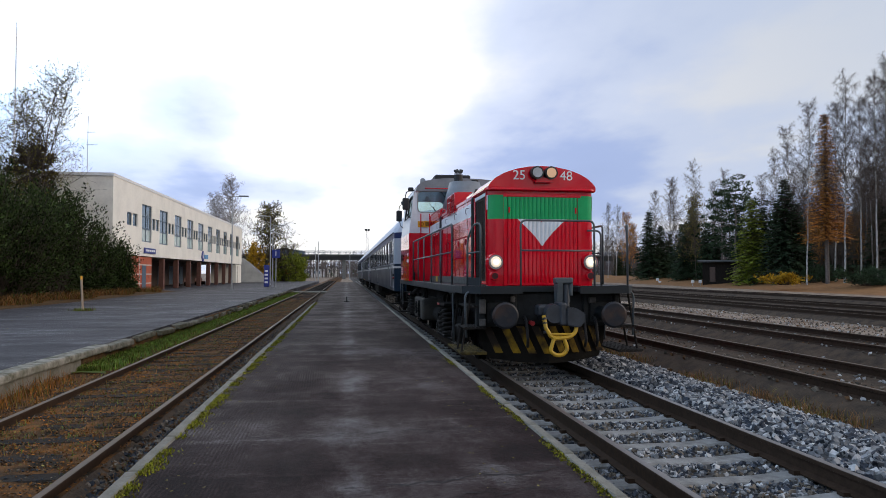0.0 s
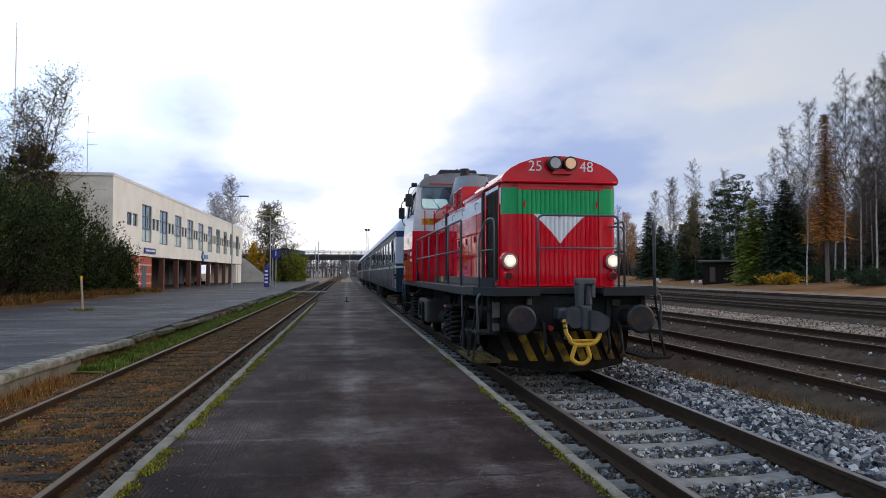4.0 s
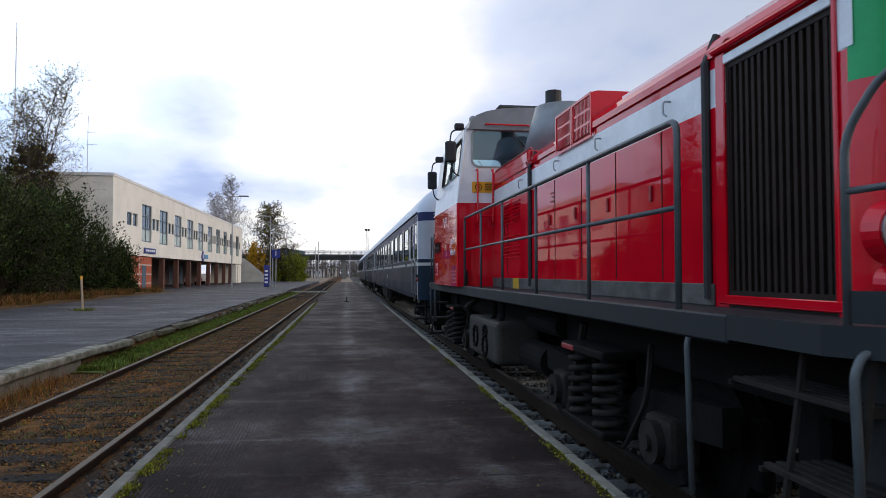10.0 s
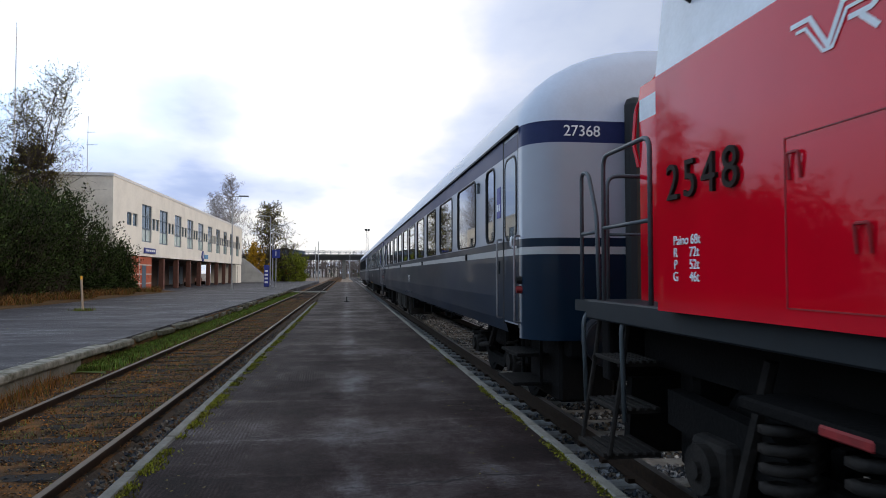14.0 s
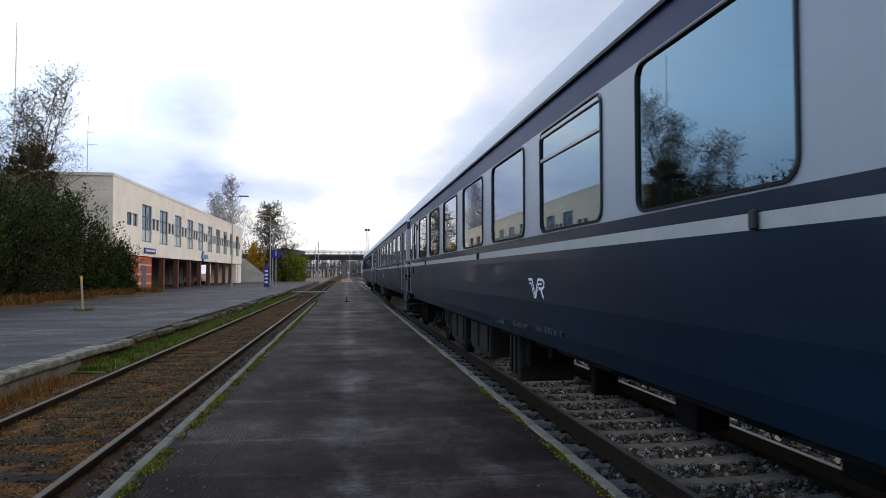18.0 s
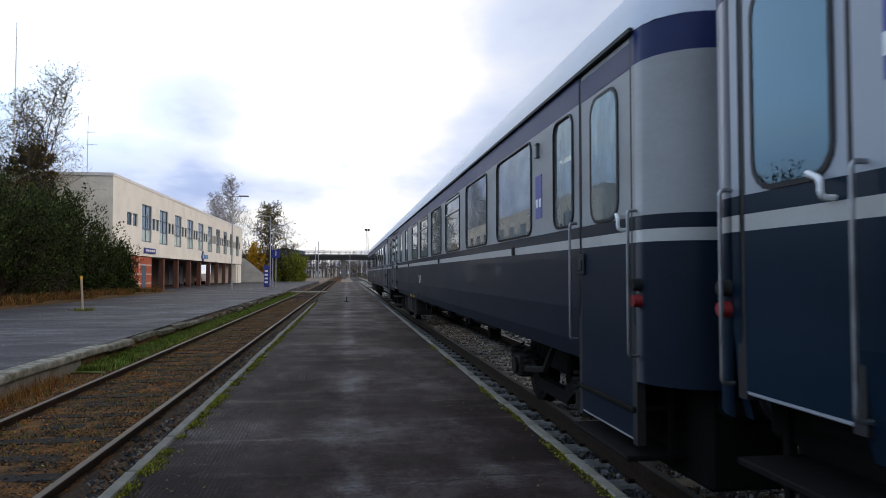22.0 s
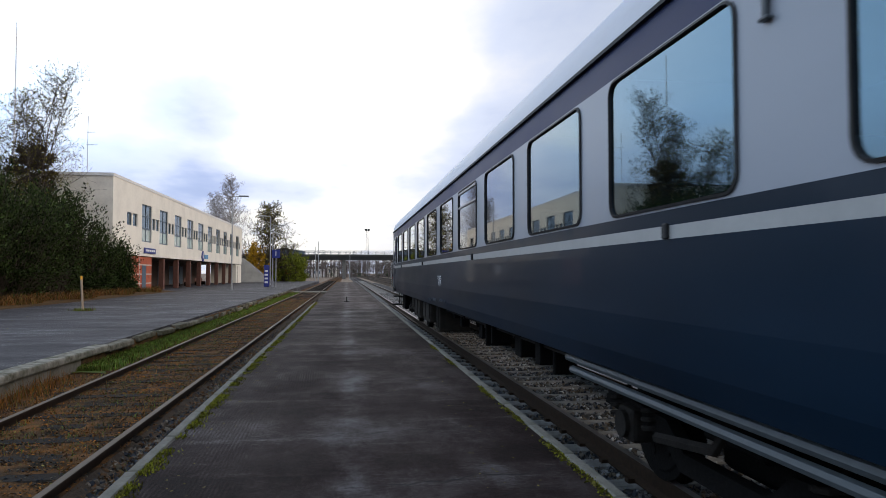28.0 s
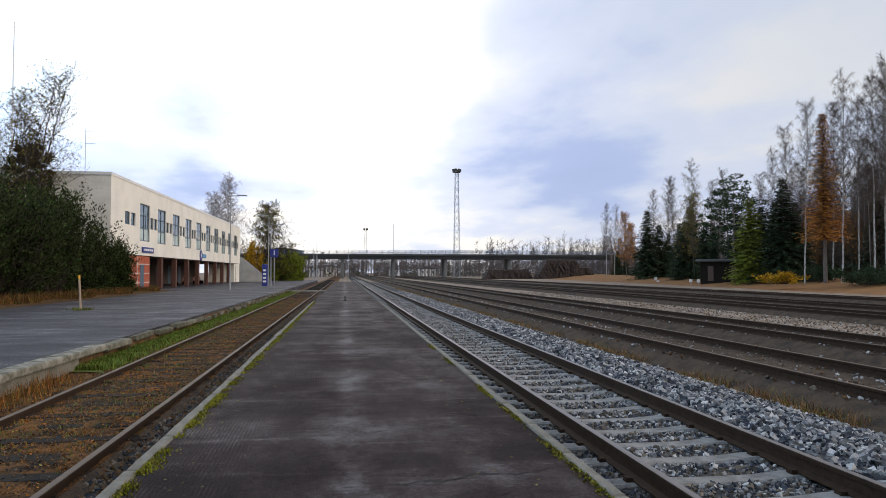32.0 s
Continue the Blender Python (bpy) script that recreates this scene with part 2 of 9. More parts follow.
M = {}
M["red"] = material("red_paint", (0.63, 0.0022, 0.015), 0.5, var=0.05, scale=1.6, coat=1.0, rvar=0.08, spec=0.0, bump=0.036, bscale=2.4)
M["redwhite"] = material("faded_white_paint", (0.74, 0.76, 0.79), 0.35, var=0.08, scale=2.0, coat=0.2)
M["green"] = material("green_paint", (0.010, 0.36, 0.115), 0.4, var=0.06, scale=2.0, coat=0.4, spec=0.1)
M["frame_grey"] = material("frame_grey_paint", (0.015, 0.0185, 0.021), 0.6, spec=0.3, var=0.10, scale=5)
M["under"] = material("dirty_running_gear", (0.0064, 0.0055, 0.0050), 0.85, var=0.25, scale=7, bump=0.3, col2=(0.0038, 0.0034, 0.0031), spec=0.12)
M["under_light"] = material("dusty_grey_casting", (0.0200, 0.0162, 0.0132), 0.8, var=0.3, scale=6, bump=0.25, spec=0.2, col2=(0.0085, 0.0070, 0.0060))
M["black"] = material("black_rubber", (0.012, 0.012, 0.013), 0.6, var=0.1)
M["grille"] = material("dark_grille", (0.022, 0.0135, 0.011), 0.6, var=0.15, spec=0.12)
M["yellow"] = material("yellow_paint", (0.50, 0.29, 0.015), 0.5, var=0.12, scale=9, col2=(0.28, 0.17, 0.02), spots=0.38)
M["steel"] = material("worn_steel", (0.36, 0.36, 0.37), 0.35, metal=0.9, var=0.12, scale=8)
M["handrail"] = material("grey_handrail_paint", (0.075, 0.088, 0.095), 0.45, var=0.1, scale=9)
M["cabgrey"] = material("cab_roof_grey", (0.22, 0.24, 0.26), 0.4, var=0.1, scale=3)
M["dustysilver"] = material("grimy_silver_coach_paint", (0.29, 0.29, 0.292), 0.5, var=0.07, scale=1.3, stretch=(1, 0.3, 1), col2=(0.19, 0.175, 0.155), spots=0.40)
M["silver"] = material("silver_coach_paint", (0.33, 0.348, 0.388), 0.36, var=0.025, scale=2.5, coat=0.15, stretch=(1, 0.25, 1), bump=0.02, bscale=1.8)
M["coachblue"] = material("dark_blue_coach_paint", (0.0046, 0.0172, 0.0345), 0.38, var=0.12, scale=1.4, coat=0.15, stretch=(1, 0.3, 1), spec=0.13, bump=0.02, bscale=1.8)
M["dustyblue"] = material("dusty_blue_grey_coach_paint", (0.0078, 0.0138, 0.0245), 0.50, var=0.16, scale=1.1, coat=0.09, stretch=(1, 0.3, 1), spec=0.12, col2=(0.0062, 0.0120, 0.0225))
M["coachroof"] = material("silver_roof_paint", (0.56, 0.60, 0.68), 0.42, var=0.04, scale=1.5, stretch=(1, 0.3, 1))
M["stripe"] = material("pale_grey_stripe", (0.42, 0.412, 0.395), 0.4, var=0.05, scale=4)
M["letter"] = material("white_lettering", (0.80, 0.81, 0.82), 0.5, var=0.04)
M["glass"] = window_glass("coach_window_glass", (0.26, 0.42, 0.50), 0.20)
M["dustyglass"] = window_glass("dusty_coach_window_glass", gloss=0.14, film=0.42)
M["cabglass"] = window_glass("cab_window_glass", (0.74, 0.86, 0.83), 0.13)
M["interior"] = material("beige_interior_panel", (0.42, 0.38, 0.30), 0.6, var=0.06)
M["seat"] = material("blue_green_upholstery", (0.05, 0.09, 0.10), 0.85, var=0.12, scale=20)
M["asphalt"] = platform_asphalt("wet_dark_asphalt")
M["asphalt_left"] = asphalt("damp_station_asphalt", (0.020, 0.018, 0.021), (0.066, 0.062, 0.070), (0.34, 0.34, 0.37), stretch=(0.45, 0.62, 1), scale=0.6, spec=0.22)
M["concrete"] = material("weathered_concrete", (0.215, 0.20, 0.17), 0.85, var=0.2, scale=4, bump=0.6, bscale=50, col2=(0.13, 0.125, 0.10), objvar=0.15, spec=0.08)
M["sleeper"] = material("concrete_sleeper", (0.215, 0.21, 0.198), 0.88, var=0.2, scale=6, bump=0.4, objvar=0.2)
M["oldsleeper"] = material("tarred_timber_sleeper", (0.030, 0.025, 0.021), 0.85, var=0.2, scale=6, bump=0.5, objvar=0.2, spec=0.08)
M["rail"] = material("rusty_rail_side", (0.042, 0.026, 0.017), 0.7, var=0.15, scale=10, spec=0.12)
M["railtop"] = material("worn_rail_head", (0.20, 0.175, 0.155), 0.42, metal=0.55, var=0.1, scale=10)
M["railtop_rust"] = material("brown_rail_head", (0.13, 0.09, 0.06), 0.55, metal=0.0, var=0.12, scale=8, spec=0.2)
M["ballast"] = material("blue_grey_ballast", (0.085, 0.082, 0.080), 0.85, var=0.3, scale=12, bump=0.9, bscale=30, col2=(0.022, 0.022, 0.023), spec=0.08)
M["gravel"] = material("yard_gravel", (0.28, 0.222, 0.172), 0.92, var=0.22, scale=1.1, bump=0.9, bscale=38, col2=(0.13, 0.092, 0.068), spec=0.08)
M["track_bed"] = material("weedy_brown_ballast", (0.185, 0.085, 0.030), 0.95, var=0.25, scale=2.6, bump=1.0, bscale=45, col2=(0.036, 0.027, 0.018), spots=0.52, spec=0.08)
M["dark_bed"] = material("oily_dark_ballast", (0.088, 0.064, 0.046), 0.9, var=0.25, scale=3, bump=0.8, bscale=40, col2=(0.046, 0.036, 0.028), spec=0.08)
M["shedwood"] = material("dark_shed_boards", (0.022, 0.018, 0.015), 0.9, var=0.2, scale=3, stretch=(4, 4, 0.5), spec=0.08)
M["bramble"] = material("brown_bramble", (0.060, 0.045, 0.030), 0.9, var=0.3, scale=2, spec=0.08, isl=0.6)
M["litter"] = material("brown_leaf_litter", (0.15, 0.088, 0.042), 0.95, var=0.3, scale=3, bump=0.8, bscale=30, col2=(0.05, 0.04, 0.025), spec=0.08)
M["tagred"] = material("grimy_red_tag", (0.26, 0.016, 0.016), 0.6, var=0.2)
M["hose_red"] = material("red_fitting", (0.45, 0.03, 0.03), 0.5, var=0.15)
M["headgrey"] = material("grimy_headstock_grey", (0.021, 0.0225, 0.0225), 0.7, var=0.25, scale=4, col2=(0.010, 0.0095, 0.0085), bump=0.2, spec=0.2)
M["white_wall"] = material("cream_white_rendered_wall", (0.86, 0.825, 0.75), 0.8, var=0.05, scale=0.6, bump=0.1)
M["side_wall"] = material("grey_white_boarding", (0.83, 0.80, 0.73), 0.8, var=0.08, scale=1.0)
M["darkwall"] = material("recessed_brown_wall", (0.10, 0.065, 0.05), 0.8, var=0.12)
M["brick"] = material("orange_red_brick", (0.42, 0.10, 0.05), 0.85, var=0.15, scale=3, objvar=0.15)
M["mortar"] = material("pale_mortar", (0.55, 0.52, 0.48), 0.9, var=0.08)
M["column"] = material("brown_red_column", (0.13, 0.055, 0.04), 0.7, var=0.12)
M["bldglass"] = window_glass("station_window_glass", (0.20, 0.25, 0.30), 0.10)
M["winframe"] = material("blue_grey_window_frame", (0.08, 0.12, 0.17), 0.5, var=0.06)
M["bridge"] = material("dark_bridge_steel", (0.050, 0.054, 0.056), 0.7, var=0.12, scale=0.4)
M["pillar"] = material("bridge_pillar_concrete", (0.17, 0.17, 0.165), 0.85, var=0.12, scale=0.5)
M["signblue"] = material("blue_sign", (0.02, 0.035, 0.22), 0.45, var=0.05)
M["pole"] = material("galvanised_pole", (0.36, 0.38, 0.40), 0.5, metal=0.3, var=0.08)
M["grass"] = material("green_verge_grass", (0.12, 0.155, 0.04), 0.95, var=0.25, scale=5, spec=0.08)
M["drygrass"] = material("dry_brown_grass", (0.24, 0.125, 0.055), 0.95, var=0.2, scale=0.9, bump=0.6, bscale=25, col2=(0.17, 0.085, 0.04), spec=0.08)
M["moss"] = material("yellow_green_moss", (0.21, 0.215, 0.02), 0.95, var=0.3, scale=14, spec=0.08, isl=0.55)
M["bark"] = material("grey_brown_bark", (0.16, 0.135, 0.12), 0.9, var=0.2, scale=6, spec=0.08)
M["birchbark"] = material("white_birch_bark", (0.46, 0.44, 0.41), 0.8, var=0.25, scale=4, col2=(0.07, 0.06, 0.055), spots=0.45, stretch=(3, 3, 0.8), spec=0.08)
M["twigbrown"] = material("brown_twigs", (0.15, 0.116, 0.092), 0.9, var=0.2, scale=2, spec=0.08)
M["twig"] = material("bare_birch_twigs", (0.115, 0.094, 0.084), 0.9, var=0.15, scale=2, spec=0.08)
M["leaf_yellow"] = material("yellow_leaf", (0.42, 0.24, 0.02), 0.8, var=0.25, scale=1.5, spec=0.08, isl=0.55)
M["leaf_orange"] = material("rusty_larch_needles", (0.58, 0.25, 0.058), 0.9, var=0.25, scale=1.2, spec=0.08, isl=0.55)
M["leaf_olive"] = material("olive_green_leaf", (0.19, 0.225, 0.028), 0.85, var=0.25, scale=1.2, spec=0.08, isl=0.55)
M["needle"] = material("dark_green_needles", (0.042, 0.066, 0.033), 0.9, var=0.3, scale=1.2, spec=0.08, isl=0.55)
M["bushleaf"] = material("dark_bush_leaf", (0.036, 0.056, 0.017), 0.8, var=0.3, scale=1.5, spec=0.08, isl=0.8)


# ---- mesh helpers ----
def B():
    return bmesh.new()


def box(bm, x0, x1, y0, y1, z0, z1):
    v = [bm.verts.new((x, y, z)) for z in (z0, z1) for y in (y0, y1) for x in (x0, x1)]
    for q in ((0, 2, 3, 1), (4, 5, 7, 6), (0, 1, 5, 4), (2, 6, 7, 3), (0, 4, 6, 2), (1, 3, 7, 5)):
        bm.faces.new([v[k] for k in q])
    return bm


def rbox(bm, x0, x1, y0, y1, z0, z1, r=0.02, seg=2):
    t = B()
    box(t, x0, x1, y0, y1, z0, z1)
    bmesh.ops.bevel(t, geom=t.edges[:], offset=r, segments=seg, profile=0.5, affect="EDGES")
    return merge(bm, t)


def merge(bm, t):
    me = bpy.data.meshes.new("tmp")
    t.to_mesh(me)
    t.free()
    bm.from_mesh(me)
    bpy.data.meshes.remove(me)
    return bm


def cyl(bm, p0, p1, r, seg=12, r2=None, cap=True):
    p0, p1 = Vector(p0), Vector(p1)
    d = (p1 - p0).normalized()
    u = d.orthogonal().normalized()
    w = d.cross(u)
    r2 = r if r2 is None else r2
    a = [bm.verts.new(p0 + (u * math.cos(2 * math.pi * k / seg) + w * math.sin(2 * math.pi * k / seg)) * r) for k in range(seg)]
    b = [bm.verts.new(p1 + (u * math.cos(2 * math.pi * k / seg) + w * math.sin(2 * math.pi * k / seg)) * r2) for k in range(seg)]
    for k in range(seg):
        bm.faces.new((a[k], a[(k + 1) % seg], b[(k + 1) % seg], b[k]))
    if cap:
        bm.faces.new(a[::-1])
        bm.faces.new(b)
    return bm


def tube(bm, pts, r, seg=8):
    """A bent rod through the points, with closed ends."""
    P = [Vector(p) for p in pts]
    rings = []
    ref = None
    for k, p in enumerate(P):
        d = (P[min(k + 1, len(P) - 1)] - P[max(k - 1, 0)]).normalized()
        u = d.orthogonal().normalized() if ref is None else (ref - d * ref.dot(d)).normalized()
        ref = u
        w = d.cross(u)
        rings.append([bm.verts.new(p + (u * math.cos(2 * math.pi * j / seg) + w * math.sin(2 * math.pi * j / seg)) * r) for j in range(seg)])
    for a, b in zip(rings, rings[1:]):
        for j in range(seg):
            bm.faces.new((a[j], a[(j + 1) % seg], b[(j + 1) % seg], b[j]))
    bm.faces.new(rings[0][::-1])
    bm.faces.new(rings[-1])
    return bm


def bend(pts, r=0.08, n=4):
    """The polyline with its inner corners rounded."""
    P = [Vector(p) for p in pts]
    out = [P[0]]
    for a, b, c in zip(P, P[1:], P[2:]):
        u, w = (a - b), (c - b)
        k = min(r, u.length * 0.45, w.length * 0.45)
        s, e = b + u.normalized() * k, b + w.normalized() * k
        for j in range(n + 1):
            t = j / n
            out.append(s * (1 - t) ** 2 + b * 2 * t * (1 - t) + e * t * t)
    out.append(P[-1])
    return out


def prism(bm, poly, y0, y1):
    """Extrudes a polygon of (x, z) from y0 to y1."""
    a = [bm.verts.new((x, y0, z)) for x, z in poly]
    b = [bm.verts.new((x, y1, z)) for x, z in poly]
    n = len(poly)
    for k in range(n):
        bm.faces.new((a[k], a[(k + 1) % n], b[(k + 1) % n], b[k]))
    bm.faces.new(a[::-1])
    bm.faces.new(b)
    bmesh.ops.recalc_face_normals(bm, faces=bm.faces[:])
    return bm


def prism_x(bm, poly, x0, x1):
    """Extrudes a polygon of (y, z) from x0 to x1."""
    a = [bm.verts.new((x0, y, z)) for y, z in poly]
    b = [bm.verts.new((x1, y, z)) for y, z in poly]
    n = len(poly)
    for k in range(n):
        bm.faces.new((a[k], a[(k + 1) % n], b[(k + 1) % n], b[k]))
    bm.faces.new(a[::-1])
    bm.faces.new(b)
    bmesh.ops.recalc_face_normals(bm, faces=bm.faces[:])
    return bm


def rrect(u0, u1, v0, v1, r, n=4):
    """Points of a rounded rectangle, anticlockwise."""
    out = []
    for cu, cv, a in ((u1 - r, v0 + r, -90), (u1 - r, v1 - r, 0), (u0 + r, v1 - r, 90), (u0 + r, v0 + r, 180)):
        for k in range(n + 1):
            t = radians(a + 90 * k / n)
            out.append((cu + r * math.cos(t), cv + r * math.sin(t)))
    return out


def holed(bm, outer, holes, put):
    """Fills an outline with holes; put() maps (u, v) to a point."""
    edges = []
    for loop in [outer] + holes:
        vs = [bm.verts.new(put(*p)) for p in loop]
        edges += [bm.edges.new((vs[k], vs[(k + 1) % len(vs)])) for k in range(len(vs))]
    bmesh.ops.triangle_fill(bm, use_beauty=True, use_dissolve=False, edges=edges)
    return bm


def ring(bm, loop_a, loop_b, put_a, put_b):
    a = [bm.verts.new(put_a(*p)) for p in loop_a]
    b = [bm.verts.new(put_b(*p)) for p in loop_b]
    n = len(a)
    for k in range(n):
        bm.faces.new((a[k], a[(k + 1) % n], b[(k + 1) % n], b[k]))
    return bm


def mesh_of(name, bm, mat, smooth=False):
    me = bpy.data.meshes.new(name)
    bm.to_mesh(me)
    bm.free()
    for m in (mat if isinstance(mat, (list, tuple)) else [mat]):
        me.materials.append(m)
    if smooth:
        me.polygons.foreach_set("use_smooth", [True] * len(me.polygons))
    return me


def part(name, bm, mat, parent, label="", at=None, smooth=False):
    ob = new(name, mesh_of(name, bm, mat, smooth))
    ob.parent = parent
    if at is not None:
        ob.matrix_basis = at
    if label:
        ob["label"] = label
    return ob


def single(name, bm, mat, label, category="", kind="", at=None, group="", smooth=False):
    ob = new(name, mesh_of(name, bm, mat, smooth))
    if at is not None:
        ob.matrix_basis = at
    return tagged(ob, label, category, group, kind)


def thing(name, m, label, category, group="", kind=""):
    ob = new(name)
    ob.matrix_basis = m
    return tagged(ob, label, category, group, kind)


def words(text, size, mat, name, parent, m, label="", spacing=1.0, thick=0.004):
    """Lettering as a mesh, from the built-in font."""
    cu = bpy.data.curves.new(name, "FONT")
    cu.body, cu.size, cu.extrude, cu.align_x, cu.align_y, cu.space_character = text, size, thick, "CENTER", "CENTER", spacing
    tmp = bpy.data.objects.new("tmp", cu)
    me = bpy.data.meshes.new_from_object(tmp)
    bpy.data.objects.remove(tmp)
    me.materials.clear()
    me.materials.append(mat)
    ob = new(name, me)
    ob.parent, ob.matrix_basis = parent, m
    if label:
        ob["label"] = label
    return ob


def rows_rand(seed):
    return random.Random(seed)


RAIL = -0.265      # rail tops
BED = -0.47        # ballast between the rails
TRACK = 3.40       # the train's track


# ---- ground ----
def stones(name, n, xr, yr, zf, size, mats, seed, keep=None):
    """Loose broken stones as one mesh: jittered eight-cornered lumps."""
    rng = np.random.default_rng(seed)
    base = np.array([(x, y, z) for z in (-1, 1) for y in (-1, 1) for x in (-1, 1)], float) * 0.58
    quads = np.array(((0, 2, 3, 1), (4, 5, 7, 6), (0, 1, 5, 4), (2, 6, 7, 3), (0, 4, 6, 2), (1, 3, 7, 5)))
    x, y = rng.uniform(*xr, n), yr[0] + (yr[1] - yr[0]) * rng.uniform(0, 1, n) ** 1.5
    if keep is not None:
        k = keep(x, y)
        x, y = x[k], y[k]
        n = len(x)
    s = rng.uniform(size[0], size[1], (n, 1, 1)) * rng.uniform(0.6, 1.3, (n, 1, 3))
    q = rng.normal(size=(n, 4))
    q /= np.linalg.norm(q, axis=1, keepdims=True)
    w, a, b, c = q.T
    R = np.stack([1 - 2 * (b * b + c * c), 2 * (a * b - c * w), 2 * (a * c + b * w), 2 * (a * b + c * w), 1 - 2 * (a * a + c * c), 2 * (b * c - a * w), 2 * (a * c - b * w), 2 * (b * c + a * w), 1 - 2 * (a * a + b * b)], 1).reshape(n, 3, 3)
    v = (base[None] * rng.uniform(0.55, 1.15, (n, 8, 1))) * s
    v = np.einsum("nij,nkj->nki", R, v)
    v += np.stack([x, y, zf(x, y) + 0.3 * s[:, 0, 0]], 1)[:, None]
    me = bpy.data.meshes.new(name)
    me.from_pydata(v.reshape(-1, 3).tolist(), [], (quads[None] + 8 * np.arange(n)[:, None, None]).reshape(-1, 4).tolist())
    for m in mats:
        me.materials.append(m)
    if len(mats) > 1:
        me.polygons.foreach_set("material_index", np.repeat(rng.integers(0, len(mats), n), 6).tolist())
    return me


def blades(name, n, spot, h, mats, seed, w=0.008, lean=0.5):
    """Grass: bent blades of two triangles each; spot(rng) gives the foot."""
    rng = np.random.default_rng(seed)
    P = spot(rng, n)
    n = len(P)
    a = rng.uniform(0, 6.283, n)
    hh = rng.uniform(h[0], h[1], n)
    d = np.stack([np.cos(a), np.sin(a), np.zeros(n)], 1)
    side = np.stack([-np.sin(a), np.cos(a), np.zeros(n)], 1) * w
    up = np.stack([np.zeros(n), np.zeros(n), hh], 1)
    l = rng.uniform(0.1, lean, n)[:, None] * hh[:, None]
    v = np.stack([P - side, P + side, P + up * 0.6 + d * l * 0.35 + side * 0.6, P + up * 0.6 + d * l * 0.35 - side * 0.6, P + up + d * l], 1)
    k = 5 * np.arange(n)[:, None]
    me = bpy.data.meshes.new(name)
    faces = (np.array((0, 1, 2, 3))[None] + k).tolist() + (np.array((3, 2, 4))[None] + k).tolist()
    me.from_pydata(v.reshape(-1, 3).tolist(), [], faces)
    for m in mats:
        me.materials.append(m)
    idx = rng.integers(0, len(mats), n)
    me.polygons.foreach_set("material_index", np.concatenate([idx, idx]).tolist())
    return me


def scraps(name, n, spot, size, mats, pick, seed, tilt=0.7):
    """Scattered flat bits of moss and leaf; pick(x, y, rng) gives each one's material."""
    rng = np.random.default_rng(seed)
    P = spot(rng, n)
    n = len(P)
    a, s = rng.uniform(0, 6.283, n), rng.uniform(size[0], size[1], n)
    u = np.stack([np.cos(a), np.sin(a), rng.uniform(-tilt, tilt, n)], 1) * s[:, None]
    w = np.stack([-np.sin(a), np.cos(a), rng.uniform(-tilt, tilt, n)], 1) * (s * rng.uniform(0.3, 0.8, n))[:, None]
    v = np.stack([P - u, P - w * 0.9, P + u, P + w], 1)
    me = bpy.data.meshes.new(name)
    me.from_pydata(v.reshape(-1, 3).tolist(), [], (np.arange(4)[None] + 4 * np.arange(n)[:, None]).tolist())
    for m in mats:
        me.materials.append(m)
    me.polygons.foreach_set("material_index", pick(P[:, 0], P[:, 1], rng).astype(int).tolist())
    return me


def sheet(bm, x0, x1, y0, y1, zf, nx, ny):
    xs, ys = np.linspace(x0, x1, nx + 1), np.linspace(y0, y1, ny + 1)
    g = [[bm.verts.new((x, y, zf(x, y))) for x in xs] for y in ys]
    for j in range(ny):
        for i in range(nx):
            bm.faces.new((g[j][i], g[j][i + 1], g[j + 1][i + 1], g[j + 1][i]))
    return bm


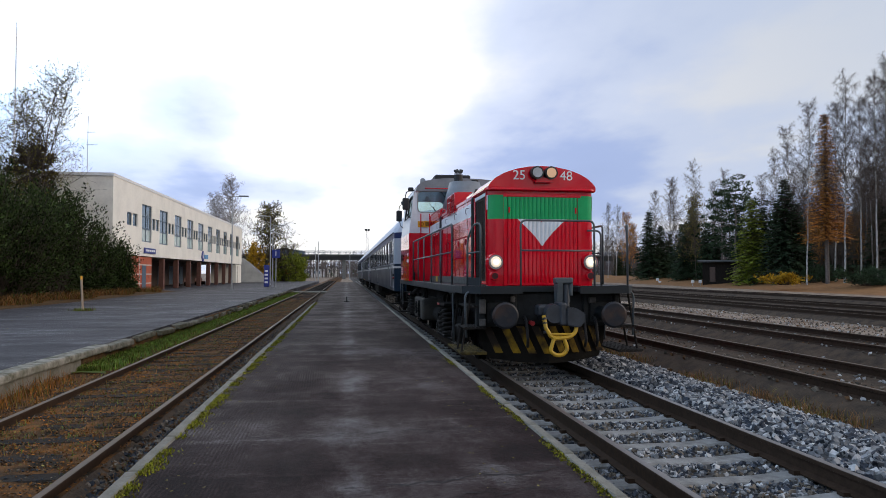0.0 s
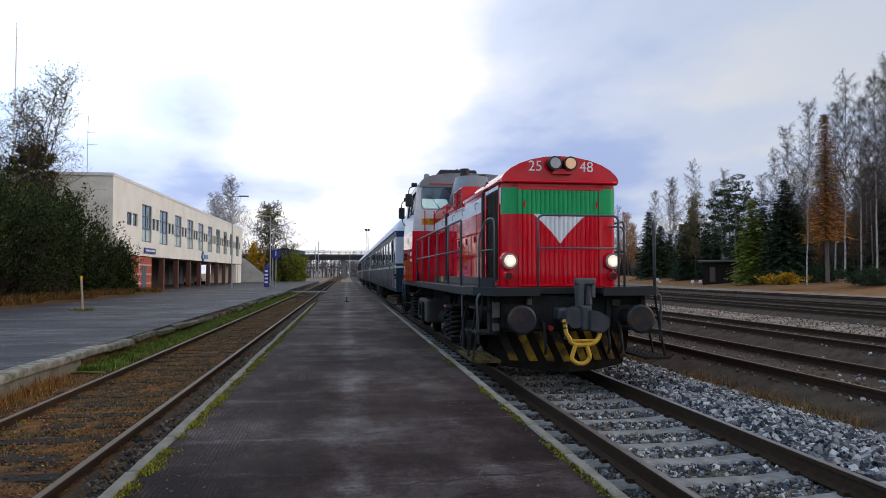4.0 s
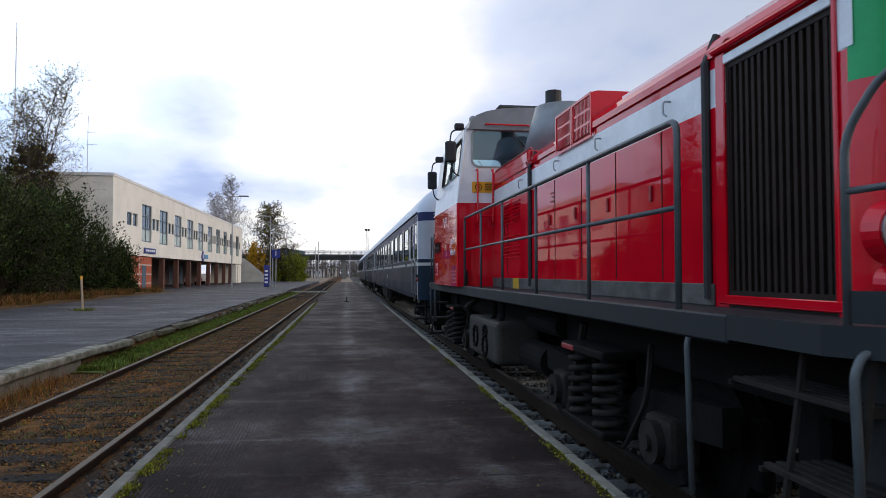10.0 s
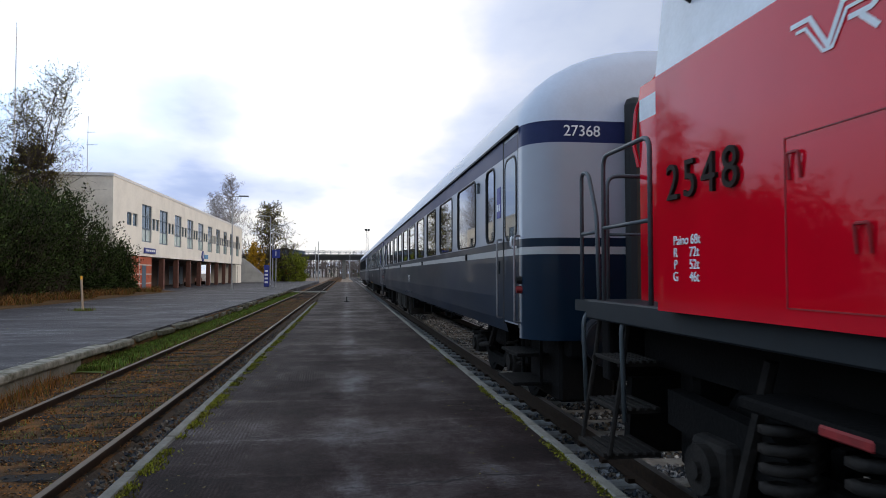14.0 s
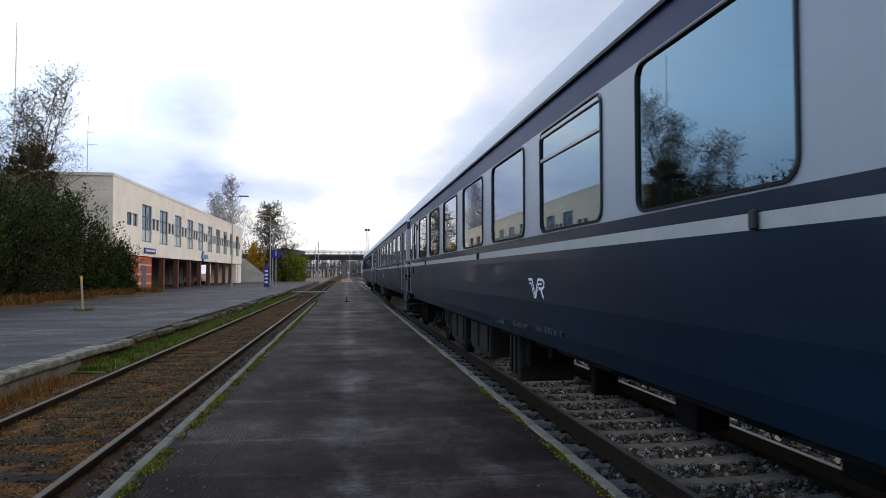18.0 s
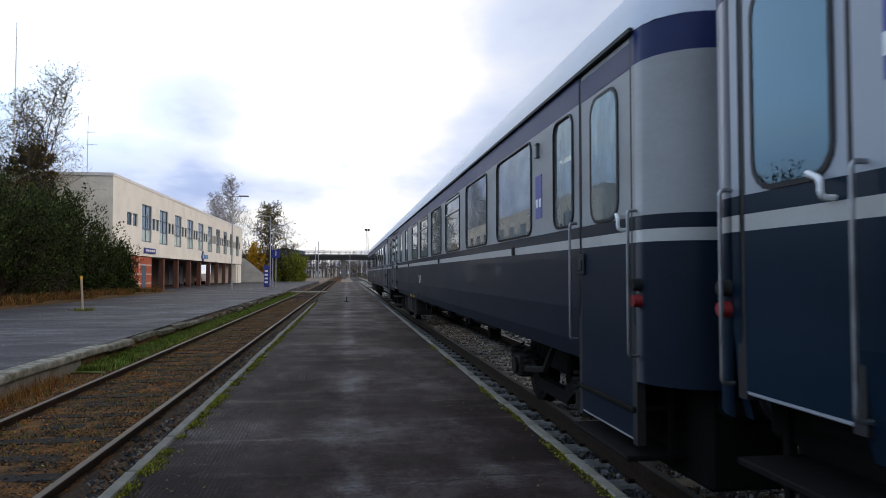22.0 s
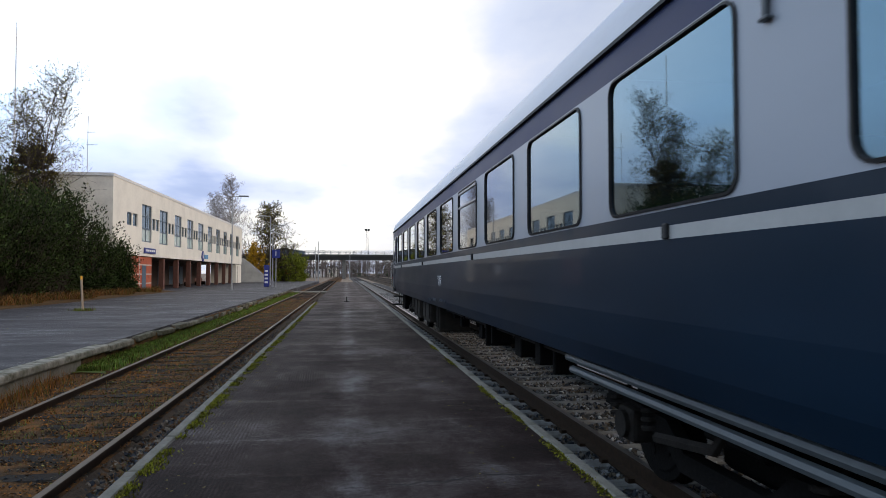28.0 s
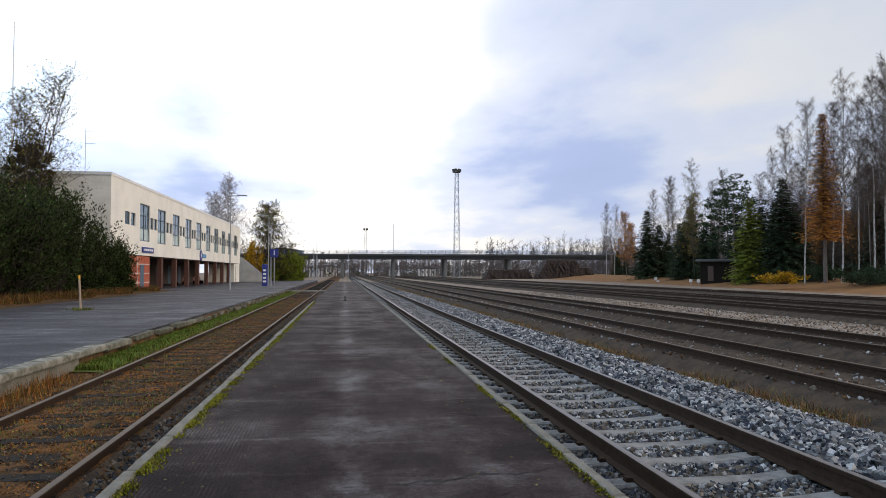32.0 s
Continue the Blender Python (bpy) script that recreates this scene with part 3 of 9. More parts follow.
def build_ground():
    bm = B()
    sheet(bm, -2500, 2500, -600, 4400, lambda x, y: -0.52, 4, 4)
    single("ground", bm, M["gravel"], "bare brown-grey yard gravel reaching the horizon", "ground", "structure")
    # bed strips under the tracks
    for name, x0, x1, z, mat, label in (
            ("track_bed_platform", -5.0, -1.2, -0.50, M["track_bed"], "brown weedy ballast bed of the disused platform track"),
            ("ballast_bed", 1.55, 5.2, -0.475, M["ballast"], "grey crushed stone ballast bed under the main track")):
        bm = B()
        sheet(bm, x0, x1, -6, 420, lambda x, y: z, 4, 140)
        single(name, bm, mat, label, "ballast", "structure")
    # shoulder of fresh ballast beside the main track
    bm = B()

    def shoulder(x, y):
        return -0.475 + 0.16 * max(0.0, 1 - abs((x - 5.0) / 0.95) ** 1.6) + 0.02 * noise.noise((x * 3, y * 3, 0))
    sheet(bm, 4.15, 6.1, -4, 120, shoulder, 10, 240)
    single("ballast_shoulder", bm, M["ballast"], "ridge of fresh blue-grey crushed stone beside the track", "ballast", "structure")
    # uneven weedy bed of the disused track
    bm = B()

    def weedy(x, y):
        return -0.372 - 0.085 * min(1.0, max(0.0, (x + 2.22) / 0.12)) + 0.022 * noise.noise((x * 2.1, y * 2.1, 5)) + 0.022 * noise.noise((x * 6, y * 6, 9)) 
    sheet(bm, -4.95, -2.22, 1, 60, weedy, 24, 420)
    single("weedy_bed", bm, M["track_bed"], "uneven rusty-brown weedy bed between disused rails", "ballast", "structure", smooth=True)
    bm = B()
    sheet(bm, -2.22, -1.45, 1, 60, weedy, 8, 420)
    single("kerbside_bed", bm, M["dark_bed"], "dark dirty ballast between rail and platform kerb", "ballast", "structure", smooth=True)
    bm = B()
    sheet(bm, -4.95, -4.15, 12.6, 62, lambda x, y: -0.355 + 0.05 * noise.noise((x * 3, y * 1.4, 2)) - 0.25 * max(0.0, (x + 4.35)), 5, 160)
    single("grass_strip", bm, M["grass"], "strip of rough green grass along the platform edge", "ground", "structure", smooth=True)
    # grassy bank before the wood
    bm = B()

    def bank_z(x, y):
        e = 40.0 + 0.10 * y
        k = min(1.0, max(0.0, (x - e) / 16.0))
        return -0.53 + 1.15 * k * k * (3 - 2 * k) + 0.10 * k * noise.noise((x * 0.3, y * 0.3, 0))
    sheet(bm, 38, 190, -60, 420, bank_z, 60, 120)
    single("grass_bank", bm, M["drygrass"], "low bank of dry reddish-brown grass before the wood", "ground", "structure")


def rail_profile(x, z):
    h = 0.172
    return [(x - 0.075, z - h), (x + 0.075, z - h), (x + 0.075, z - h + 0.012), (x + 0.012, z - h + 0.035), (x + 0.010, z - 0.045), (x + 0.036, z - 0.034), (x + 0.036, z - 0.004),
            (x + 0.03, z), (x - 0.03, z), (x - 0.036, z - 0.004), (x - 0.036, z - 0.034), (x - 0.010, z - 0.045), (x - 0.012, z - h + 0.035), (x - 0.075, z - h + 0.012)]


def track(name, centre, z, sleeper_mat, railtop, label, y0, y1, spacing, near, width=2.6, lift=0.0, tops=True):
    t = thing(name, pose(centre, 0, 0), label, "railway track", kind="structure")
    for s in (-1, 1):
        bm = B()
        prism(bm, rail_profile(s * 0.797, z), y0, y1)
        r = part("rail", bm, M["rail"], t)
        bm = B()
        box(bm, s * 0.797 - 0.031, s * 0.797 + 0.031, y0, y1, z - 0.003, z + 0.003)
        part("rail_head", bm, railtop, r, "worn running surface of the rail")
    bm = B()
    if sleeper_mat is M["sleeper"]:
        top = [(-1.3, -0.175), (-1.05, -0.165), (-0.62, -0.165), (-0.30, -0.188), (0.30, -0.188), (0.62, -0.165), (1.05, -0.165), (1.3, -0.175)]
        prof = [(x, z + d) for x, d in top] + [(1.3, z - 0.36), (-1.3, z - 0.36)]
        prism(bm, prof, -0.11, 0.11)
        bmesh.ops.bevel(bm, geom=[e for e in bm.edges if all(v.co.z > z - 0.25 for v in e.verts)], offset=0.02, segments=1, affect="EDGES")
    else:
        rbox(bm, -width / 2, width / 2, -0.125, 0.125, z - 0.36, z - 0.172 + lift, 0.025, 1)
    me = mesh_of("sleeper", bm, sleeper_mat)
    rng = rows_rand(len(name))
    far = B()
    y = near[0]
    while y < near[1]:
        ob = new("sleeper", me)
        ob.parent = t
        ob.matrix_basis = pose(rng.uniform(-0.03, 0.03), y + rng.uniform(-0.02, 0.02), rng.uniform(-0.012, 0.0), 0, 0, rng.uniform(-0.6, 0.6))
        y += spacing
    while y < min(y1, 160):
        box(far, -width / 2, width / 2, y - 0.12, y + 0.12, z - 0.3, z - 0.175 + lift)
        y += spacing
    if len(far.verts):
        tagged(part("sleeper_row", far, sleeper_mat, t, "far row of sleepers"), kind="stuff")
    else:
        far.free()
    return t


def clip_rows(t, n, sx, z, seed):
    """Rail clips beside each rail foot."""
    bm = B()
    for k in range(n):
        y = 2.60 + 0.61 * k
        for s in (-1, 1):
            for d in (-0.11, 0.11):
                box(bm, s * 0.797 + d - 0.03, s * 0.797 + d + 0.03, y - 0.04, y + 0.04, z - 0.175, z - 0.135)
    tagged(part("rail_clips", bm, M["rail"], t, "rusty steel rail clips"), kind="stuff")


def build_tracks():
    main = track("main_track", TRACK, RAIL, M["sleeper"], M["railtop"], "main railway track on concrete sleepers with bright rails", -5, 420, 0.61, (2.60, 62))
    clip_rows(main, 60, 1, RAIL, 4)
    track("platform_track", -3.08, RAIL - 0.01, M["oldsleeper"], M["railtop_rust"], "disused rusty track overgrown with brown weeds", -5, 300, 0.66, (3.0, 45), 1.74, 0.088)
    for k, (x, z) in enumerate(((7.75, -0.13), (12.0, -0.13), (20.4, -0.16), (25.2, -0.16), (33.0, -0.16))):
        track("yard_track_%d" % (k + 1), x, z, M["oldsleeper"], M["railtop_rust"], "dark yard siding on tarred timber sleepers", -20, 420, 0.7, (6, 40 if k < 2 else 6), 1.9)
        bm = B()
        sheet(bm, x - 1.5, x + 1.5, -20, 420, lambda xx, yy: z - 0.165 - 0.30 * max(0.0, (abs(xx - x) - 0.95) / 0.55) ** 1.2, 20, 60)
        single("siding_bed_%d" % (k + 1), bm, M["dark_bed"], "dark oily ballast of a yard siding", "ballast", "structure")




def build_platforms():
    # island platform: asphalt top, concrete kerbs
    pl = thing("platform_island", pose(0, 0, 0), "low island platform of wet dark asphalt", "platform", kind="structure")
    bm = B()
    box(bm, -1.42, 1.665, -6, 105, -0.5, 0.0)
    part("platform_surface", bm, M["asphalt"], pl, "wet dark reddish-grey asphalt with cracks")
    rng = rows_rand(11)
    for x0, x1, n in ((-1.53, -1.42, 36), (1.665, 1.77, 36)):
        bm = B()
        rbox(bm, 0, x1 - x0, 0, 0.992, -0.42, 0.0, 0.018, 1)
        me = mesh_of("kerb_stone", bm, M["concrete"])
        for k in range(n):
            ob = new("kerb_stone", me)
            ob.parent = pl
            ob.matrix_basis = pose(x0 + rng.uniform(-0.008, 0.008), -3 + k, 0.012 + rng.uniform(-0.010, 0.008), 0, rng.uniform(-0.6, 0.6), rng.uniform(-0.25, 0.25))
    # station platform
    st = thing("platform_station", pose(0, 0, 0), "broad damp asphalt station platform", "platform", kind="structure")
    bm = B()
    box(bm, -46, -4.95, -8, 128, -0.5, -0.055)
    part("platform_surface", bm, M["asphalt_left"], st, "damp grey asphalt with wet glare painted in as pale streaks")
    y, k = -4.0, 0
    while y < 62:
        whole = y < 12.4
        long = 2.05 if whole else rng.choice((0.35, 0.5, 0.75, 1.1, 1.5))
        sunk = rng.uniform(-0.008, 0.008) if whole else rng.uniform(-0.16, -0.03)
        bm = B()
        rbox(bm, -0.20, 0.12, 0, long - 0.02, -0.12, 0.015, 0.035, 2)
        if not whole:
            for v in bm.verts:
                v.co += Vector((noise.noise((v.co.x * 7 + k, v.co.y * 5, v.co.z * 9)), noise.noise((v.co.y * 6, k, v.co.z * 7)), noise.noise((k, v.co.x * 6, v.co.y * 6)))) * 0.035
        part("kerb_stone", bm, M["kerb_pale" if whole else ("kerb_mid" if k % 4 == 1 else "kerb_dirty")], st, at=pose(-4.86 + rng.uniform(-0.05, 0.05) * (not whole), y, -0.045 + sunk, 0, rng.uniform(-8, 4) * (not whole), rng.uniform(-0.4, 0.4) if whole else rng.uniform(-5, 5)))
        y += long + (0 if whole else rng.choice((0.0, 0.02, 0.3, 0.55)))
        k += 1
    bm = B()
    box(bm, -5.0, -4.80, -6, 13.1, -0.5, -0.16)
    part("retaining_wall", bm, M["concrete"], st, "weathered concrete platform wall")
    bm = B()
    box(bm, -5.06, -4.86, 13.1, 62, -0.5, -0.13)
    part("retaining_wall", bm, M["litter"], st, "earthy broken platform edge")
    # foot crossing over the disused track
    fc = thing("foot_crossing", pose(0, 0, 0), "pale concrete foot crossing over the disused track", "crossing", kind="structure")
    bm = B()
    for x0, x1 in ((-4.7, -3.93), (-3.80, -2.36), (-2.22, -1.53)):
        rbox(bm, x0, x1, 61.0, 63.2, -0.5, RAIL + 0.015, 0.02, 1)
    part("crossing_panels", bm, M["concrete"], fc)


def build_station():
    X, Y0, Y1, D = -16.3, 49.7, 108.5, -27.0
    st = thing("station_building", pose(0, 0, 0), "two-storey flat-roofed cream station building on brown columns", "building")
    # front wall with openings
    wins = []
    for k in range(10):
        y = 56.5 + 5.17 * k
        wins.append((y, y + 2.75, 3.98, 7.03))
    small = [(52.8, 54.0, 5.08, 6.06), (54.25, 55.35, 5.08, 6.06)]
    for k in range(10):
        y = 56.5 + 5.17 * k + 2.75
        small.append((y + 0.12, y + 1.12, 5.08, 6.06))
        if k < 9:
            small.append((y + 1.30, y + 2.30, 5.08, 6.06))
    small = [q for q in small if q[1] < Y1 - 0.3]
    bm = B()
    holed(bm, [(Y0, 2.80), (Y1, 2.80), (Y1, 8.30), (Y0, 8.30)], [[(a, c), (b, c), (b, d), (a, d)] for a, b, c, d in wins + small], lambda u, v: (X, u, v))
    for a, b, c, d in wins + small:
        L = [(a, c), (b, c), (b, d), (a, d)]
        ring(bm, L, L, lambda u, v: (X, u, v), lambda u, v: (X - 0.22, u, v))
    part("front_wall", bm, M["white_wall"], st, "cream rendered upper front wall")
    bm = B()
    holed(bm, [(X, 2.80), (D, 2.80), (D, 8.30), (X, 8.30)], [], lambda u, v: (u, Y0, v))
    part("end_wall", bm, M["side_wall"], st, "grey-white clad end wall")
    bm = B()
    box(bm, D, X - 0.3, Y1 - 0.2, Y1, 2.8, 8.3)
    part("end_wall", bm, M["white_wall"], st)
    bm = B()
    box(bm, D, D + 0.2, Y0, Y1, -0.055, 8.3)
    part("rear_wall", bm, M["white_wall"], st)
    bm = B()
    box(bm, D, X + 0.04, Y0 - 0.06, Y1 + 0.04, 8.3, 8.52)
    part("roof", bm, M["fascia"], st, "flat roof with a white fascia")
    bm = B()
    box(bm, -19.2, -17.4, 56.5, 62, 8.52, 8.95)
    part("roof_hatch", bm, M["winframe"], st, "dark roof hatch")
    bm = B()
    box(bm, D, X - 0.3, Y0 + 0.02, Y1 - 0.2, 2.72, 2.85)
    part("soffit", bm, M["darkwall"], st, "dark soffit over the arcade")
    bm = B()
    box(bm, -22, X - 0.22, Y0 + 1, Y1 - 1, 5.2, 5.3)
    box(bm, -22.1, -22, Y0 + 1, Y1 - 1, 2.9, 8.2)
    part("inner_wall", bm, M["side_wall"], st)
    for a, b, c, d in wins:
        fr = B()
        for u0, u1, v0, v1 in ((a, a + 0.1, c, d), (b - 0.1, b, c, d), (a, b, c, c + 0.1), (a, b, d - 0.1, d), ((a + b) / 2 - 0.05, (a + b) / 2 + 0.05, c, d), (a, b, 5.0, 5.12), (a, b, 6.02, 6.1)):
            box(fr, X - 0.16, X - 0.08, u0, u1, v0, v1)
        w = part("window", fr, M["winframe"], st, "tall window in a blue-grey frame")
        for u0, u1 in ((a + 0.1, (a + b) / 2 - 0.05), ((a + b) / 2 + 0.05, b - 0.1)):
            g = B()
            box(g, X - 0.13, X - 0.11, u0, u1, 5.12, d - 0.1)
            part("pane", g, M["bldglass"], w)
            g = B()
            box(g, X - 0.13, X - 0.11, u0, u1, c + 0.1, 5.0)
            part("pane", g, M["greenglass"], w, "pale greenish lower pane")
    for a, b, c, d in small:
        fr = B()
        for u0, u1, v0, v1 in ((a, a + 0.07, c, d), (b - 0.07, b, c, d), (a, b, c, c + 0.07), (a, b, d - 0.07, d)):
            box(fr, X - 0.16, X - 0.08, u0, u1, v0, v1)
        w = part("window", fr, M["winframe"], st, "small upper window")
        g = B()
        box(g, X - 0.13, X - 0.11, a + 0.07, b - 0.07, c + 0.07, d - 0.07)
        part("pane", g, M["bldglass"], w)
    # brick kiosk under the near corner, with pale joints
    bm = B()
    box(bm, -22, X - 0.06, 53.0, 59.6, -0.055, 2.74)
    part("brick_wall", bm, M["brick"], st, "orange-red brick ground-floor wall with pale bands")
    for z in (0.55, 1.3, 2.05):
        bm = B()
        box(bm, X - 0.065, X - 0.045, 53.0, 59.55, z, z + 0.08)
        part("mortar_band", bm, M["mortar"], st)
    for y in (53.0, 54.2, 56.2):
        bm = B()
        box(bm, X - 0.065, X - 0.04, y, y + 0.1, -0.05, 2.7)
        part("mortar_band", bm, M["mortar"], st)
    bm = B()
    rbox(bm, X - 0.06, X - 0.02, 56.9, 57.9, -0.05, 2.05, 0.01, 1)
    part("service_door", bm, M["winframe"], st, "dark grey service door")
    for k in range(10):
        y = 63.4 + 5.17 * k
        if y > Y1:
            break
        bm = B()
        rbox(bm, X - 0.5, X - 0.06, y, y + 0.42, -0.055, 2.74, 0.02, 1)
        part("column", bm, M["column"], st, "brown arcade column")
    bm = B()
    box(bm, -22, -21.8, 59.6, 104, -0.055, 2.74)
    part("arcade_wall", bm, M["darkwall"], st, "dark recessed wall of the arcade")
    rng = rows_rand(5)
    for k in range(8):
        bm = B()
        y = 61.5 + 5.1 * k
        rbox(bm, -21.8, -21.74, y, y + 1.7, 0.0, 2.3, 0.02, 1)
        part("arcade_door", bm, M["winframe"], st, "dark arcade door")
    bm = B()
    box(bm, -20, X - 0.06, 103.5, Y1, -0.055, 2.74)
    part("end_block", bm, M["white_wall"], st, "pale ground-floor end block")
    # bare name board and clock sign; the station's name is shown as bars
    bm = B()
    rbox(bm, X + 0.02, X + 0.10, 57.0, 60.2, 3.05, 3.5, 0.01, 1)
    sg = single("station_name_board", bm, M["signblue"], "blue name board with pale bars on the station wall", "sign")
    bm = B()
    for a, b in ((57.35, 57.55), (57.7, 58.3), (58.38, 58.8), (58.9, 59.5), (59.6, 59.9)):
        box(bm, X + 0.10, X + 0.108, a, b, 3.2, 3.37)
    part("lettering", bm, M["letter"], sg, "pale unreadable lettering")
    lg = thing("wall_emblem", pose(X + 0.1, 79.6, 3.35), "round blue emblem with pale arrow on the wall", "sign")
    bm = B()
    cyl(bm, (0, 0, 0), (0.1, 0, 0), 0.62, 24)
    part("disc", bm, M["signblue"], lg)
    bm = B()
    prism_x(bm, [(-0.35, 0.05), (0.1, 0.4), (0.0, 0.05), (0.35, -0.3), (-0.1, -0.2)], 0.1, 0.12)
    part("arrow", bm, M["letter"], lg)
    bm = B()
    for k in range(4):
        box(bm, 0, 0.06, 0.9 + 0.55 * k, 1.3 + 0.55 * k, -0.25, 0.2)
    part("lettering", bm, M["signcyan"], lg, "pale blue unreadable letters")


M["kerb_pale"] = material("pale_weathered_kerb", (0.31, 0.295, 0.25), 0.9, var=0.2, scale=4.5, bump=0.8, col2=(0.085, 0.085, 0.055), spots=0.46, spec=0.08)
M["kerb_mid"] = material("grey_mossy_kerb", (0.22, 0.205, 0.165), 0.9, var=0.16, scale=5, bump=0.6, col2=(0.07, 0.07, 0.05), spec=0.08)
M["kerb_dirty"] = material("mossy_dirty_kerb", (0.15, 0.14, 0.11), 0.9, var=0.25, scale=7, bump=0.6, col2=(0.05, 0.05, 0.03), spec=0.08)
M["fascia"] = material("white_fascia", (0.78, 0.78, 0.78), 0.6, var=0.04)
M["greenglass"] = material("pale_green_glass_panel", (0.30, 0.42, 0.40), 0.15, var=0.1, scale=1, col2=(0.5, 0.55, 0.53))
M["signcyan"] = material("light_blue_letters", (0.15, 0.35, 0.6), 0.5)


def build_bridge():
    Y = 224.0
    br = thing("road_bridge", pose(0, Y, 0), "long dark road bridge on slim pillars across the yard", "bridge")
    bm = B()
    box(bm, -60, 175, -5.0, 5.0, 6.9, 7.55)
    part("deck", bm, M["bridge"], br)
    for y in (-4.0, 4.0):
        bm = B()
        box(bm, -60, 175, y - 0.25, y + 0.25, 5.85, 6.9)
        part("girder", bm, M["bridge"], br, "dark steel girder")
    for y in (-4.9, 4.9):
        bm = B()
        for z in (8.0, 8.45, 8.75):
            box(bm, -60, 175, y - 0.04, y + 0.04, z - 0.05, z + 0.05)
        for k in range(95):
            box(bm, -60 + 2.5 * k - 0.05, -60 + 2.5 * k + 0.05, y - 0.05, y + 0.05, 7.5, 8.75)
        part("railing", bm, M["winframe"], br, "dark steel railing")
    for x in (-18.5, -0.6, 16.2, 33.7, 55.8, 76.5, 98, 120, 142, 164):
        for y in (-2.6, 2.6):
            bm = B()
            rbox(bm, x - 0.55, x + 0.55, y - 0.5, y + 0.5, -0.52, 5.85, 0.12, 1)
            part("pillar", bm, M["pillar"], br, "concrete pillar")


build_ground()
build_tracks()
build_platforms()
build_station()
build_bridge()


# ---- the train: shared parts ----
def wheel_mesh(r, half):
    """A wheelset: two flanged wheels on an axle, its axis along x."""
    bm = B()
    cyl(bm, (-half, 0, 0), (half, 0, 0), 0.085, 12)
    for s in (-1, 1):
        x = s * 0.797
        cyl(bm, (x - 0.06, 0, 0), (x + 0.06, 0, 0), r, 32)
        cyl(bm, (x - s * 0.075, 0, 0), (x - s * 0.06, 0, 0), r + 0.028, 32)
        cyl(bm, (x + s * 0.06, 0, 0), (x + s * 0.075, 0, 0), r * 0.86, 32, r * 0.82)
        cyl(bm, (x + s * 0.06, 0, 0), (x + s * 0.13, 0, 0), 0.17, 16)
        for k in range(6):
            a = k * math.pi / 3
            cyl(bm, (x + s * 0.07, 0.55 * r * math.cos(a), 0.55 * r * math.sin(a)), (x + s * 0.085, 0.55 * r * math.cos(a), 0.55 * r * math.sin(a)), 0.05, 8)
    return mesh_of("wheelset", bm, M["under"])


def coil(bm, x, y, z0, z1, r=0.11, wire=0.024, turns=6):
    pts = []
    for k in range(turns * 8 + 1):
        a = k * math.pi / 4
        pts.append((x + r * math.cos(a), y + r * math.sin(a), z0 + (z1 - z0) * k / (turns * 8)))
    return tube(bm, pts, wire, 5)


WHEELS = []   # wheelset, its centre in the vehicle's space, radius


def wheelset(parent, me, y, r):
    ob = new("wheelset", me)
    ob.parent = parent
    ob.matrix_basis = pose(0, y, r)
    WHEELS.append((ob, y, r))


def buffer_pair(parent, y, face, s_out, z=1.02, r=0.235, dx=0.89):
    """Two buffers on the headstock at y, reaching out to face."""
    for s in (-1, 1):
        bm = B()
        cyl(bm, (s * dx, y, z), (s * dx, y + s_out * 0.28, z), 0.13, 16, 0.11)
        cyl(bm, (s * dx, y + s_out * 0.28, z), (s * dx, face - s_out * 0.05, z), 0.075, 14)
        b = part("buffer", bm, M["frame_grey"], parent, "steel buffer")
        bm = B()
        cyl(bm, (s * dx, face - s_out * 0.05, z), (s * dx, face - s_out * 0.02, z), r, 28)
        cyl(bm, (s * dx, face - s_out * 0.02, z), (s * dx, face, z), r, 28, r * 0.86)
        bh = part("buffer_head", bm, M["bufferface"], b, "worn round buffer face")
        bm = B()
        box(bm, s * dx - 0.02, s * dx + 0.02, face - 0.004, face + 0.004, z - 0.02, z + 0.02)
        part("buffer_hole", bm, M["black"], b)


M["bufferface"] = material("greased_buffer_face", (0.013, 0.015, 0.020), 0.5, var=0.25, scale=5, col2=(0.050, 0.028, 0.020), spots=0.40, spec=0.3)


def ribbon(bm, pts, w, put):
    """A flat band of width w along the points, mitred at the bends."""
    P = [Vector((u, v)) for u, v in pts]
    a, b = [], []
    for k, p in enumerate(P):
        d0 = (p - P[k - 1]).normalized() if k else (P[1] - p).normalized()
        d1 = (P[k + 1] - p).normalized() if k < len(P) - 1 else d0
        t = (d0 + d1).normalized()
        n = Vector((-t.y, t.x))
        h = w / 2 / max(0.45, n.dot(Vector((-d0.y, d0.x))))
        a.append(bm.verts.new(put(*(p + n * h))))
        b.append(bm.verts.new(put(*(p - n * h))))
    for k in range(len(P) - 1):
        bm.faces.new((a[k], a[k + 1], b[k + 1], b[k]))
    return bm


